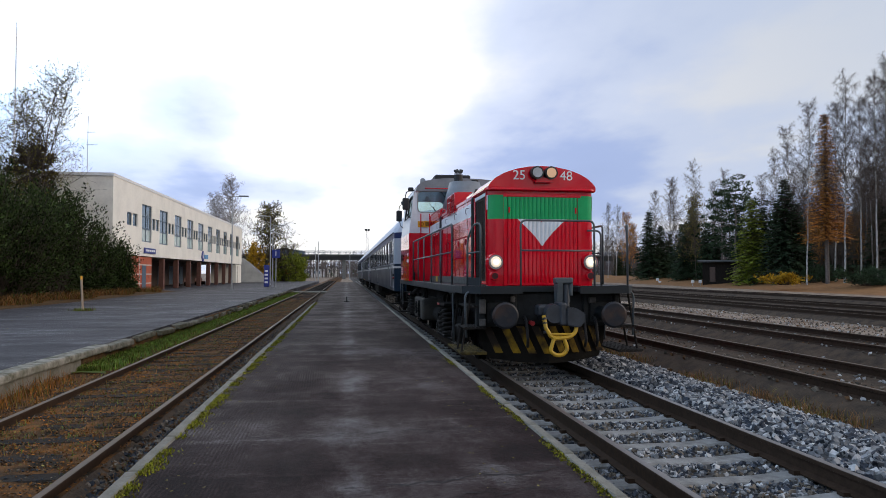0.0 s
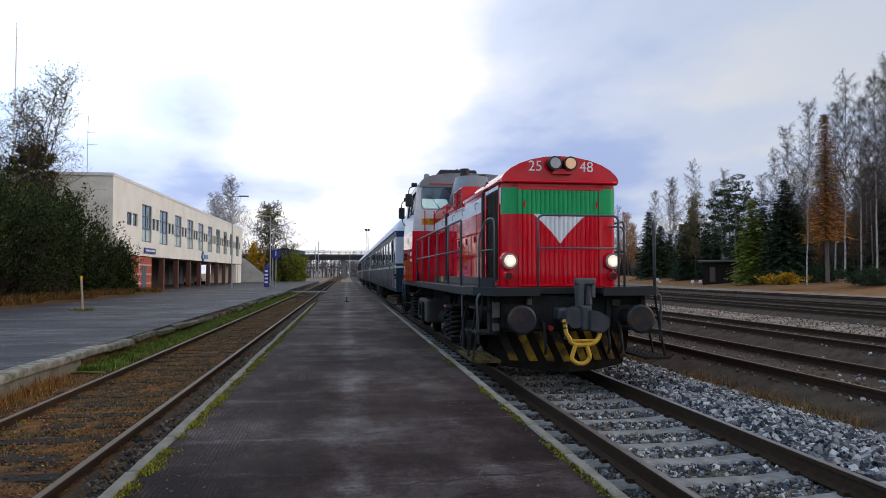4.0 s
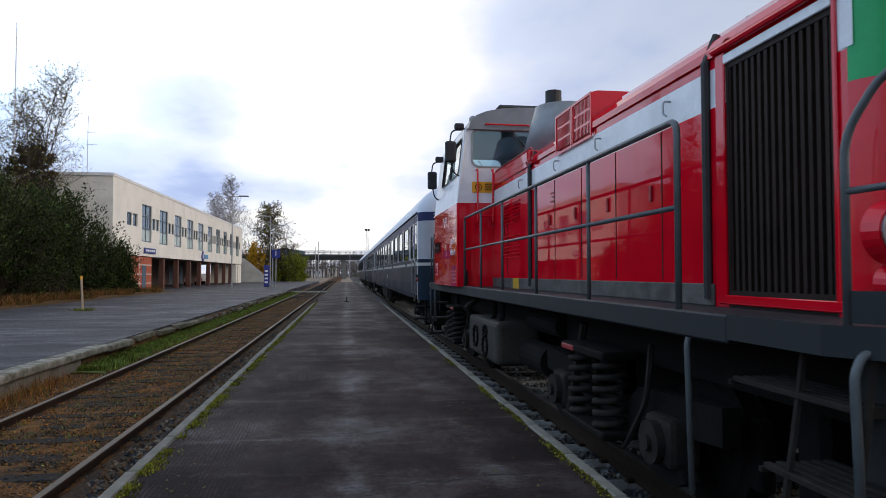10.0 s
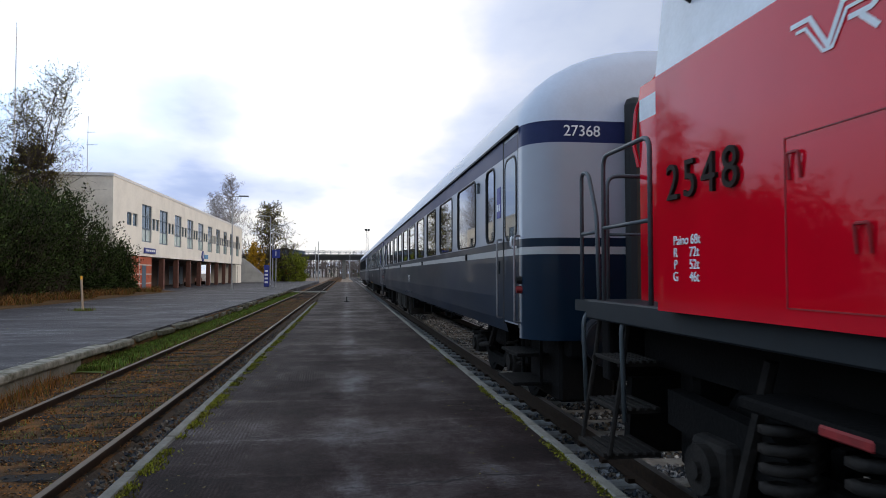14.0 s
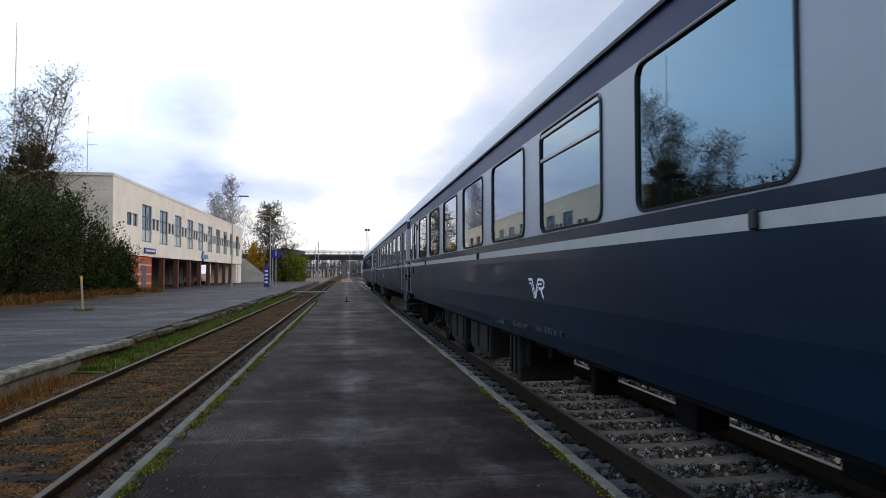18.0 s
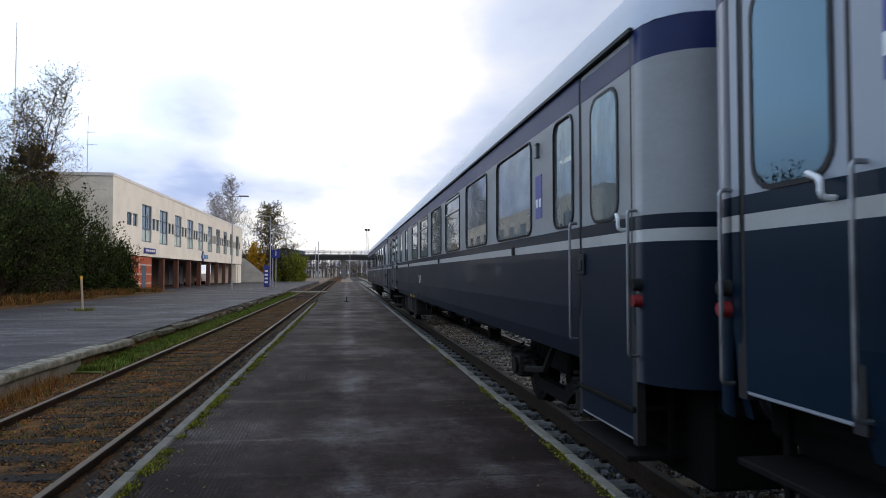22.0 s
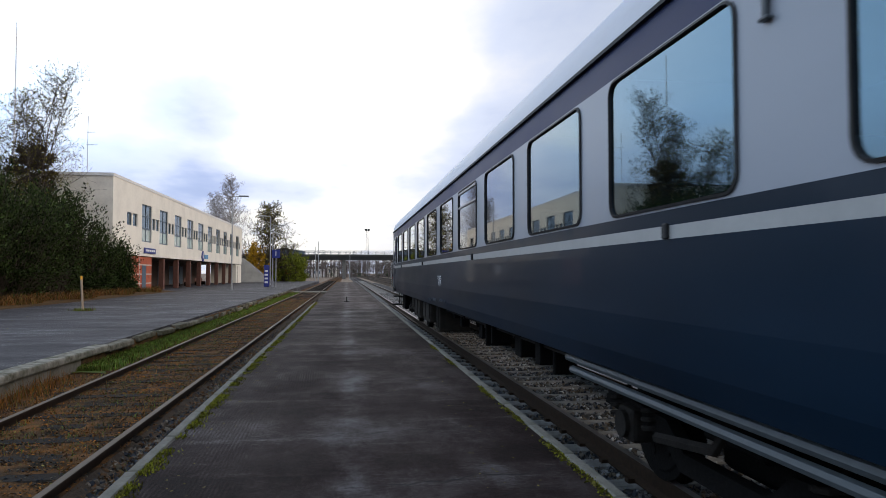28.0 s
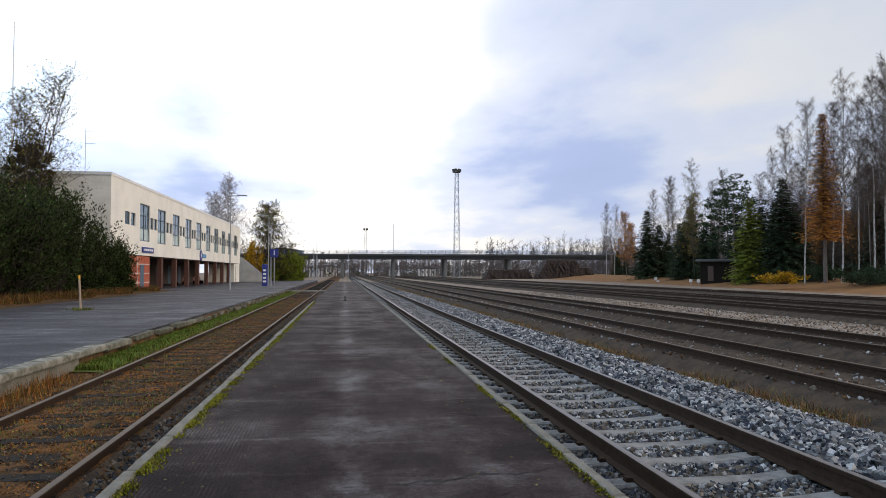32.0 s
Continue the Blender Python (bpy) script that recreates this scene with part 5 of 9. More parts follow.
def nose_path(w, y, r, n=6):
    """Plan of the rounded hood front: from the left side to the right."""
    pts = []
    for k in range(n + 1):
        a = radians(90 * k / n)
        pts.append((-w + r - r * math.cos(a), y + r - r * math.sin(a)))
    return pts + [(-x, yy) for x, yy in pts[::-1]]


def strip(bm, path, z0, z1):
    a = [bm.verts.new((x, y, z0)) for x, y in path]
    b = [bm.verts.new((x, y, z1)) for x, y in path]
    for k in range(len(path) - 1):
        bm.faces.new((a[k], a[k + 1], b[k + 1], b[k]))
    return bm


def loop_rail(parent, pts, mids=(), r=0.0175, label="grey tube handrail", mat="handrail"):
    bm = B()
    tube(bm, bend(pts, 0.10), r, 8)
    for a, b in mids:
        tube(bm, [a, b], r * 0.85, 8)
    return part("handrail", bm, M[mat], parent, label, smooth=True)


def plate(bm, outline, z0, z1):
    """A flat plate of any outline, z0 to z1."""
    a = [bm.verts.new((x, y, z0)) for x, y in outline]
    b = [bm.verts.new((x, y, z1)) for x, y in outline]
    bm.faces.new(a[::-1])
    bm.faces.new(b)
    for k in range(len(a)):
        j = (k + 1) % len(a)
        bm.faces.new((a[k], a[j], b[j], b[k]))
    bmesh.ops.recalc_face_normals(bm, faces=bm.faces[:])


def build_loco():
    lo = thing("diesel_locomotive", pose(TRACK, LOCO0, RAIL), "red diesel hood locomotive with green and white painted nose", "locomotive")
    L = LOCO0
    f, cab0, cab1, rear = 11.25 - L, 19.35 - L, 22.20 - L, 23.65 - L
    w = HOOD
    # hood sides, painted in bands: red, white stripe, red shoulder
    GR0, GR1 = 11.48 - L, 12.45 - L
    for s in (-1, 1):
        x = s * w
        for nm, z0, z1, mat in (("hood_side", 1.45, 2.785, "red"), ("white_stripe", 2.785, 3.05, "redwhite"), ("hood_shoulder", 3.05, 3.20, "red")):
            for a, b in (((f + 0.14, GR0), (GR1, cab0)) if nm != "hood_shoulder" else ((f + 0.14, cab0),)):
                bm = B()
                n = max(1, int((b - a) / 0.8))
                ys = np.linspace(a, b, n + 1)
                for p, q in zip(ys, ys[1:]):
                    bm.faces.new([bm.verts.new(v) for v in ((x, p, z0), (x, q, z0), (x, q, z1), (x, p, z1))])
                part(nm, bm, M[mat], lo, "white stripe along the hood" if mat == "redwhite" else "glossy red hood side")
        # radiator grille: recess with upright slats
        bm = B()
        box(bm, *sorted((x - s * 0.10, x - s * 0.08)), GR0, GR1, 1.45, 3.09)
        for a, b in ((GR0, GR0 + 0.03), (GR1 - 0.03, GR1)):
            box(bm, *sorted((x - s * 0.1, x)), a, b, 1.45, 3.09)
        box(bm, *sorted((x - s * 0.1, x)), GR0, GR1, 1.45, 1.56)
        box(bm, *sorted((x - s * 0.1, x)), GR0, GR1, 3.0, 3.09)
        gr = part("radiator_grille", bm, M["grille"], lo, "dark upright side grille")
        for k in range(15):
            bm = B()
            y = GR0 + 0.05 + k * 0.0625
            prism_x(bm, [(y, 1.56), (y + 0.03, 1.56), (y + 0.03, 3.0), (y, 3.0)], *sorted((x - s * 0.08, x - s * 0.005)))
            part("slat", bm, M["grille"], gr)
        bm = B()
        for a, b in ((GR0 - 0.03, GR0), (GR1, GR1 + 0.10)):
            rbox(bm, *sorted((x, x + s * 0.018)), a, b, 1.47, 3.12, 0.006, 1)
        rbox(bm, *sorted((x, x + s * 0.018)), GR0 - 0.05, GR1 + 0.1, 1.47, 1.53, 0.006, 1)
        part("grille_frame", bm, M["red"], lo, "red grille surround")
        bm = B()
        rbox(bm, *sorted((x, x + s * 0.016)), GR0, GR1 + 0.05, 3.035, 3.10, 0.006, 1)
        part("grille_head", bm, M["redwhite"], lo, "white painted strip over the grille")
        # door seams, dark hoses, latches and louvres
        for y in (13.35, 14.25, 15.15, 16.05, 18.4):
            bm = B()
            box(bm, *sorted((x, x + s * 0.004)), y - L - 0.006, y - L + 0.006, 1.62, 2.78)
            part("door_seam", bm, M["grille"], lo)
            bm = B()
            rbox(bm, *sorted((x, x + s * 0.02)), y - L + 0.16, y - L + 0.20, 2.25, 2.38, 0.006, 1)
            part("latch", bm, M["redseam"], lo, "small dark red door latch")
        for y in (12.66, 17.06):
            bm = B()
            tube(bm, [(x + s * 0.02, y - L, 1.5), (x + s * 0.02, y - L, 3.10), (x * 0.93, y - L, 3.30)], 0.032, 8)
            part("drain_hose", bm, M["black"], lo, "black vertical hose on the hood")
        for y in (13.2, 14.6, 15.9, 17.5):
            bm = B()
            tube(bm, bend([(x, y - L, 2.98), (x + s * 0.06, y - L, 2.98), (x + s * 0.06, y - L, 2.88), (x + s * 0.05, y - L - 0.03, 2.86)], 0.03), 0.009, 5)
            part("hook", bm, M["steel"], lo, "small bright lifting hook")
        for y0, y1 in ((17.64, 18.10), (18.18, 18.84)):
            for z0, z1 in ((1.90, 2.27), (2.42, 2.76)):
                for k in range(7):
                    bm = B()
                    z = z0 + (z1 - z0) * k / 7
                    prism_x(bm, [(y0 - L, z), (y1 - L, z), (y1 - L, z + 0.026), (y0 - L, z + 0.026)], *sorted((x - s * 0.002, x + s * 0.020)))
                    bmesh.ops.translate(bm, vec=(-s * 0.018, 0, 0), verts=[v for v in bm.verts if v.co.z > z + 0.01 and abs(v.co.x) > abs(x) + 0.01])
                    part("louvre", bm, M["red"], lo)
        bm = B()
        rbox(bm, *sorted((x, x + s * 0.02)), GR1 + 0.15, cab0, 1.45, 1.60, 0.008, 1)
        kp = part("kick_plate", bm, M["kickgrey"], lo, "grey kick plate along the hood foot")
        bm = B()
        box(bm, *sorted((x + s * 0.02, x + s * 0.024)), 17.64 - L, 17.98 - L, 1.45, 1.60)
        part("yellow_mark", bm, M["yellow"], kp, "yellow painted mark")
    bm = B()
    for y, wide, z in ((16.13, 0.15, 2.62), (16.12, 0.10, 2.575), (16.13, 0.17, 2.52)):
        box(bm, -HOOD - 0.003, -HOOD + 0.003, y - L - wide / 2, y - L + wide / 2, z, z + 0.022)
    tagged(part("hood_badge", bm, M["redseam"], lo, "dark unreadable maker's script"), kind="stuff")
    # nose, band by band
    for nm, z0, z1, mat, label in (("nose_lower", 1.45, 2.615, "red", "red nose"), ("nose_green_band", 2.615, 3.035, "green", "green painted band across the nose"), ("nose_upper", 3.035, 3.12, "red", "")):
        bm = B()
        strip(bm, nose_path(w, f, 0.14), z0, z1)
        part(nm, bm, M[mat], lo, label, smooth=True)
    for s in (-1, 1):
        bm = B()
        for z0, z1 in ((2.615, 3.04),):
            box(bm, *sorted((s * w, s * (w + 0.003))), f + 0.10, GR0 - 0.03, 2.79, z1)
        part("nose_white_patch", bm, M["redwhite"], lo, "white patch behind the green band")
    # ribbed centre panel: red below, white V, green above
    bm = B()
    n, x0, x1 = 17, -0.63, 0.63
    st = (x1 - x0) / n

    def vee(x):
        a = abs(x + 0.01) / 0.44
        return min(2.615, 2.125 + 0.49 * a ** 0.80)
    for k in range(n):
        xa, xb = x0 + k * st, x0 + (k + 1) * st
        xs = [(xa, 0.0), (xa + 0.18 * st, -0.014), (xa + 0.5 * st, -0.020), (xa + 0.82 * st, -0.014), (xb, 0.0)]
        for (u0, d0), (u1, d1) in zip(xs, xs[1:]):
            lev = [(1.50, 1.50), (vee(u0), vee(u1)), (2.615, 2.615), (3.0, 3.0)]
            for j, mi in enumerate((0, 1, 2)):
                (p0, p1), (q0, q1) = lev[j], lev[j + 1]
                if q0 - p0 < 1e-4 and q1 - p1 < 1e-4:
                    continue
                fc = bm.faces.new([bm.verts.new(v) for v in ((u0, f - 0.006 + d0, p0), (u1, f - 0.006 + d1, p1), (u1, f - 0.006 + d1, q1), (u0, f - 0.006 + d0, q0))])
                fc.material_index = mi
    red = B()
    prism(red, [(-0.075, 2.612), (-0.02, 2.565), (0.04, 2.612)], f - 0.030, f - 0.020)
    part("red_notch", red, M["red"], lo)
    part("ribbed_shutter", bm, [M["red"], M["redwhite"], M["green"]], lo, "ribbed nose shutter painted with a white pointed shape")
    bm = B()
    for a, b, c, d in ((-0.70, -0.64, 1.46, 3.06), (0.64, 0.70, 1.46, 3.06), (-0.64, 0.64, 3.0, 3.06), (-0.64, 0.64, 1.46, 1.50)):
        rbox(bm, a, b, f - 0.022, f + 0.01, c, d, 0.006, 1)
    part("shutter_frame", bm, [M["red"]], lo, "red frame round the shutter")
    for sx in (-0.67, 0.67):
        bm = B()
        box(bm, sx - 0.032, sx + 0.032, f - 0.0255, f - 0.022, 2.615, 3.0)
        part("frame_green_patch", bm, M["green"], lo)
    for x in (-0.60, 0.60):
        for z in (2.2, 2.72):
            bm = B()
            cyl(bm, (x, f - 0.03, z), (x, f - 0.03, z + 0.1), 0.014, 6)
            part("shutter_hinge", bm, M["red"], lo)
    # arched hood roof with its front fascia
    arch = [(-w - 0.02, 3.12), (-w - 0.02, 3.18)]
    for k in range(1, 12):
        a = math.pi * (1 - k / 12)
        arch.append((math.cos(a) * (w + 0.01), 3.18 + 0.37 * math.sin(a) ** 1.25))
    arch += [(w + 0.02, 3.18), (w + 0.02, 3.12)]
    bm = B()
    prism(bm, arch, f - 0.03, cab0 + 0.02)
    part("hood_roof", bm, M["red"], lo, "arched red hood roof")
    bm = B()
    rbox(bm, -w - 0.022, w + 0.022, 17.10 - L, cab0 - 0.004, 3.17, 3.335, 0.02, 2)
    part("engine_cover", bm, M["red"], lo, "raised red cover before the cab")
    bm = B()
    tube(bm, [(x, y - 0.05, 3.13) for x, y in nose_path(w + 0.02, f, 0.14)], 0.026, 8)
    part("drip_rail", bm, M["red"], lo, "red rail under the roof edge")
    for s in (-1, 1):
        bm = B()
        tube(bm, [(s * (w + 0.03), f + 0.1, 3.14), (s * (w + 0.03), GR1 + 0.1, 3.14)], 0.024, 8)
        part("roof_edge_rail", bm, M["red"], lo)
    # lamps
    for x, lit in ((-0.125, False), (0.125, True)):
        bm = B()
        cyl(bm, (x, f - 0.16, 3.415), (x, f + 0.05, 3.415), 0.112, 24)
        h = part("top_headlight", bm, M["black"], lo, "round roof headlight in a black bezel")
        bm = B()
        cyl(bm, (x, f - 0.168, 3.415), (x, f - 0.158, 3.415), 0.085, 24, 0.088)
        part("lens", bm, M["lamp_warm"] if lit else M["lamp_off"], h, "glowing warm lens" if lit else "unlit glass lens")
    bm = B()
    prism(bm, [(-0.17, 3.25), (0.17, 3.25), (0.12, 3.33), (-0.12, 3.33)], f - 0.12, f)
    part("lamp_bracket", bm, M["red"], lo)
    for s in (-1, 1):
        bm = B()
        cyl(bm, (s * 0.85, f + 0.02, 1.865), (s * 0.85, f - 0.07, 1.865), 0.155, 24, 0.135)
        h = part("headlight", bm, M["red"], lo, "lit round headlight in a red housing")
        bm = B()
        cyl(bm, (s * 0.85, f - 0.07, 1.865), (s * 0.85, f - 0.085, 1.865), 0.125, 24)
        part("rim", bm, M["steel"], h)
        bm = B()
        cyl(bm, (s * 0.85, f - 0.085, 1.865), (s * 0.85, f - 0.10, 1.865), 0.095, 24, 0.08)
        part("lens", bm, M["lamp_on"], h, "glowing warm white lens")
        bm = B()
        cyl(bm, (s * 0.85, f - 0.09, 1.865), (s * 0.85, f - 0.104, 1.865), 0.055, 20, 0.045)
        part("bulb", bm, M["lamp_core"], h, "bright bulb")
        bm = B()
        cyl(bm, (s * 0.86, f + 0.02, 1.625), (s * 0.86, f - 0.05, 1.625), 0.085, 18, 0.075)
        h = part("marker_light", bm, M["red"], lo, "small round marker light")
        bm = B()
        cyl(bm, (s * 0.86, f - 0.05, 1.625), (s * 0.86, f - 0.06, 1.625), 0.055, 16)
        part("lens", bm, M["lamp_red"], h, "dark red lens")
    for tx, x in (("25", -0.42), ("48", 0.43)):
        words(tx, 0.235, M["letter"], "nose_number", lo, pose(x, f - 0.032, 3.375, 90, 0, 0), "white painted running number")
    # deck and walkways
    bm = B()
    half = [(0.40, 10.80), (0.40, 10.55), (1.24, 10.55), (1.47, 10.95), (1.47, 23.92)]
    plate(bm, [(-x - 0.14 * (x < 0.5), y - L) for x, y in half[::-1]] + [(x, y - L) for x, y in half], 1.36, 1.45)
    part("deck", bm, M["frame_grey"], lo, "grey chequered running board")
    for s in (-1, 1):
        bm = B()
        rbox(bm, *sorted((s * 1.49, s * 1.40)), 11.6 - L, 23.6 - L, 1.31, 1.46, 0.012, 1)
        part("sill_beam", bm, M["frame_grey"], lo, "grey longitudinal sill")
    bm = B()
    for s in (-1, 1):
        e = [(0.42 if s > 0 else 0.56, 10.51), (1.255, 10.51), (1.49, 10.92), (1.49, 11.60), (1.455, 11.60), (1.455, 10.95), (1.235, 10.546), (0.42 if s > 0 else 0.56, 10.546)]
        bm = B()
        plate(bm, [(s * x, y - L) for x, y in e], 1.335, 1.462)
        part("deck_edge", bm, M["frame_grey"], lo, "bevelled grey deck edge")
    bm = B()
    rbox(bm, -1.25, 1.25, 10.86 - L, 11.05 - L, 0.78, 1.34, 0.03, 2)
    part("headstock", bm, M["headgrey"], lo, "grimy grey front headstock")
    for x in (-1.17, -0.62, 0.62, 1.17):
        bm = B()
        rbox(bm, x - 0.045, x + 0.045, 10.80 - L, 10.87 - L, 0.80, 1.33, 0.015, 1)
        part("headstock_rib", bm, M["headgrey"], lo)
    for x, z, w, h in ((-1.17, 1.12, 0.055, 0.12), (-1.17, 0.86, 0.05, 0.06), (-0.66, 1.24, 0.04, 0.05), (0.72, 1.22, 0.06, 0.05)):
        bm = B()
        rbox(bm, x - w, x + w, 10.74 - L, 10.80 - L, z - h, z + h, 0.012, 1)
        part("cable_socket", bm, M["kickgrey"], lo, "small grey cable socket on the headstock")
    for s in (-1, 1):
        bm = B()
        rbox(bm, s * 0.90 - 0.20, s * 0.90 + 0.20, 10.82 - L, 10.87 - L, 0.82, 1.20, 0.02, 1)
        for u in (-0.15, 0.15):
            for v in (0.87, 1.15):
                cyl(bm, (s * 0.90 + u, 10.80 - L, v), (s * 0.90 + u, 10.83 - L, v), 0.022, 8)
        part("buffer_plate", bm, M["headgrey"], lo, "bolted buffer mounting plate")
    bm = B()
    rbox(bm, -1.25, 1.25, 23.72 - L, 23.9 - L, 0.78, 1.34, 0.03, 2)
    part("headstock", bm, M["under"], lo)
    buffer_pair(lo, 10.86 - L, 10.25 - L, -1, 1.0, 0.212, 0.90)
    buffer_pair(lo, 23.9 - L, 24.62 - L, 1, 1.0, 0.235, 0.90)
    # automatic coupler with its yellow shackle
    bm = B()
    rbox(bm, -0.20, 0.16, 10.42 - L, 10.95 - L, 0.88, 1.14, 0.04, 2)
    cyl(bm, (-0.10, 10.42 - L, 1.02), (-0.10, 10.26 - L, 1.02), 0.165, 18, 0.145)
    rbox(bm, -0.34, -0.12, 10.38 - L, 10.62 - L, 0.98, 1.16, 0.04, 2)
    rbox(bm, -0.02, 0.10, 10.24 - L, 10.60 - L, 0.84, 1.20, 0.03, 2)
    part("coupler", bm, M["coupler"], lo, "blue-grey automatic coupler head")
    bm = B()
    prism(bm, [(0.09, 0.84), (0.30, 0.80), (0.40, 0.90), (0.40, 1.03), (0.24, 1.12), (0.09, 1.13)], 10.22 - L, 10.48 - L)
    bmesh.ops.bevel(bm, geom=bm.edges[:], offset=0.018, segments=2, affect="EDGES")
    part("coupler_jaw", bm, M["coupler"], lo, "wedge-shaped blue-grey coupler jaw")
    bm = B()
    prism_x(bm, [(10.55 - L, 1.12), (10.66 - L, 1.12), (10.72 - L, 1.54), (10.58 - L, 1.60), (10.50 - L, 1.52)], 0.03, 0.12)
    rbox(bm, 0.00, 0.30, 10.50 - L, 10.68 - L, 1.50, 1.60, 0.025, 2)
    rbox(bm, 0.24, 0.30, 10.52 - L, 10.62 - L, 1.30, 1.54, 0.015, 1)
    part("release_lever", bm, M["handrail"], lo, "grey uncoupling lever arm")
    bm = B()
    cyl(bm, (0.20, 10.55 - L, 1.12), (0.20, 10.57 - L, 1.22), 0.045, 12)
    cyl(bm, (0.20, 10.57 - L, 1.20), (0.20, 10.60 - L, 1.50), 0.062, 14)
    part("damper", bm, M["coupler"], lo, "short grey damper beside the lever")
    bm = B()
    tube(bm, [(-0.27, 10.30 - L, 1.00), (-0.25, 10.26 - L, 0.80), (-0.19, 10.24 - L, 0.70)], 0.034, 7)
    part("link_bar", bm, M["yellow"], lo, "yellow coupling link with black rings")
    bm = B()
    for z in (0.96, 0.89, 0.82, 0.75):
        cyl(bm, (-0.265 + 0.05 * (0.96 - z), 10.285 - L, z), (-0.26 + 0.05 * (0.96 - z), 10.275 - L, z - 0.03), 0.040, 8)
    part("link_ring", bm, M["black"], lo, "black rings on the link")
    bm = B()
    tube(bm, bend([(-0.20, 10.26 - L, 0.70), (-0.12, 10.24 - L, 0.635), (0.12, 10.24 - L, 0.645), (0.24, 10.26 - L, 0.72), (0.27, 10.30 - L, 0.84)], 0.06), 0.034, 8)
    tube(bm, [(-0.16, 10.24 - L, 0.70), (0.18, 10.24 - L, 0.70)], 0.020, 7)
    tube(bm, bend([(-0.12, 10.24 - L, 0.64), (-0.19, 10.23 - L, 0.44), (-0.10, 10.23 - L, 0.37), (0.02, 10.23 - L, 0.37), (0.10, 10.23 - L, 0.46), (0.04, 10.24 - L, 0.64)], 0.06), 0.032, 8)
    part("shackle", bm, M["yellow"], lo, "yellow screw coupling shackle")
    for x in (-0.45, 0.55, 0.75):
        bm = B()
        tube(bm, bend([(x, 10.86 - L, 0.95), (x, 10.7 - L, 0.9), (x + 0.02, 10.66 - L, 0.55), (x + 0.05, 10.8 - L, 0.45)], 0.1), 0.025, 7)
        part("brake_hose", bm, M["black"], lo, "black brake hose")
    for x, c in ((-0.33, "hose_red"), (0.42, "hose_red")):
        bm = B()
        cyl(bm, (x, 10.86 - L, 0.84), (x, 10.72 - L, 0.84), 0.04, 10)
        part("air_cock", bm, M[c], lo, "red air cock")
    bm = B()
    rbox(bm, -0.2, 0.2, 23.8 - L, 24.5 - L, 0.82, 1.12, 0.05, 2)
    part("rear_coupler", bm, M["under"], lo, "dark rear coupler")
    bm = B()
    prism_x(bm, [(23.62 - L, 0.82), (23.72 - L, 0.82), (23.80 - L, 0.22), (23.70 - L, 0.20)], -1.1, 1.1)
    part("rear_plough", bm, M["under"], lo, "black rear snow plough")
    # snow plough with slanting yellow bars
    bm = B()
    py = 10.62 - L
    prof = [(-1.16, 0.10), (0.86, 0.10), (1.0, 0.30), (1.02, 0.78), (-1.14, 0.78), (-1.18, 0.30)]
    a = [bm.verts.new((x, py + 0.30 * abs(x + 0.05) ** 1.3 + 0.18 * (0.78 - z), z + 0.13)) for x, z in [(-1.02, 0.12), (-0.55, 0.06), (-0.05, 0.04), (0.45, 0.06), (0.92, 0.12)]]
    b = [bm.verts.new((x, py + 0.12 + 0.34 * abs(x + 0.05) ** 1.3, 0.50)) for x in (-1.15, -0.6, -0.05, 0.5, 1.05)]
    c = [bm.verts.new((x, py + 0.10 + 0.30 * abs(x + 0.05) ** 1.3, 0.82)) for x in (-1.15, -0.6, -0.05, 0.5, 1.05)]
    for lo_, hi_ in ((a, b), (b, c)):
        for k in range(4):
            bm.faces.new((lo_[k], lo_[k + 1], hi_[k + 1], hi_[k]))
    pl = part("snow_plough", bm, M["ploughdust"], lo, "black snow plough with yellow slanting bars")
    sm = pl.modifiers.new("thickness", "SOLIDIFY")
    sm.thickness = 0.02
    for x in (-1.10, -0.82, -0.57, -0.33, -0.05, 0.20, 0.46, 0.70):
        bm = B()
        vs = []
        for j in range(4):
            z = 0.34 + 0.15 * j
            xx = x + 0.19 - 0.068 * j
            for d in (0.0, 0.125):
                q = min(max(xx + d, -1.14), 1.04)
                hgt = (z - 0.12) / 0.38
                base = py + 0.12 + 0.32 * abs(q + 0.05) ** 1.3 if z >= 0.5 else py + 0.12 + 0.33 * abs(q + 0.05) ** 1.3
                vs.append(bm.verts.new((q, base - 0.035, z)))
        for j in range(3):
            bm.faces.new((vs[2 * j], vs[2 * j + 1], vs[2 * j + 3], vs[2 * j + 2]))
        part("yellow_bar", bm, M["ploughyellow"], pl, "worn yellow bar")
    # front steps and rails at the four corners
    for s in (-1, 1):
        for ey, sg in ((11.25 - L, -1), (23.35 - L, 1)):
            # tread height, reach outwards, and its two ends along the track
            treads = ((1.13, 0.0, -0.44, 0.42), (0.78, 0.05, -0.50, 0.10), (0.38, 0.10, -0.60, 0.74)) if sg < 0 else ((1.02, 0.0, -0.26, 0.26), (0.68, 0.05, -0.26, 0.26), (0.36, 0.10, -0.26, 0.26))
            for z, o, d0, d1 in treads:
                st = B()
                for k in range(6):
                    x0 = 1.12 + (0.32 + o) * k / 6
                    rbox(st, *sorted((s * x0, s * (x0 + (0.32 + o) / 6 - 0.022))), ey + d0, ey + d1, z - 0.018, z + 0.012, 0.004, 1)
                for d in (d0, d1 - 0.02):
                    box(st, *sorted((s * 1.12, s * (1.44 + o))), ey + d, ey + d + 0.02, z - 0.03, z - 0.006)
                part("corner_step", st, M["stepyellow" if z < 0.5 and sg < 0 and s < 0 else "under_light"], lo, "open grating step")
            lowest, (u, v) = treads[-1][0], ((-0.46, -0.06) if sg < 0 else (-0.27, 0.27))
            for d in (u, v):
                st = B()
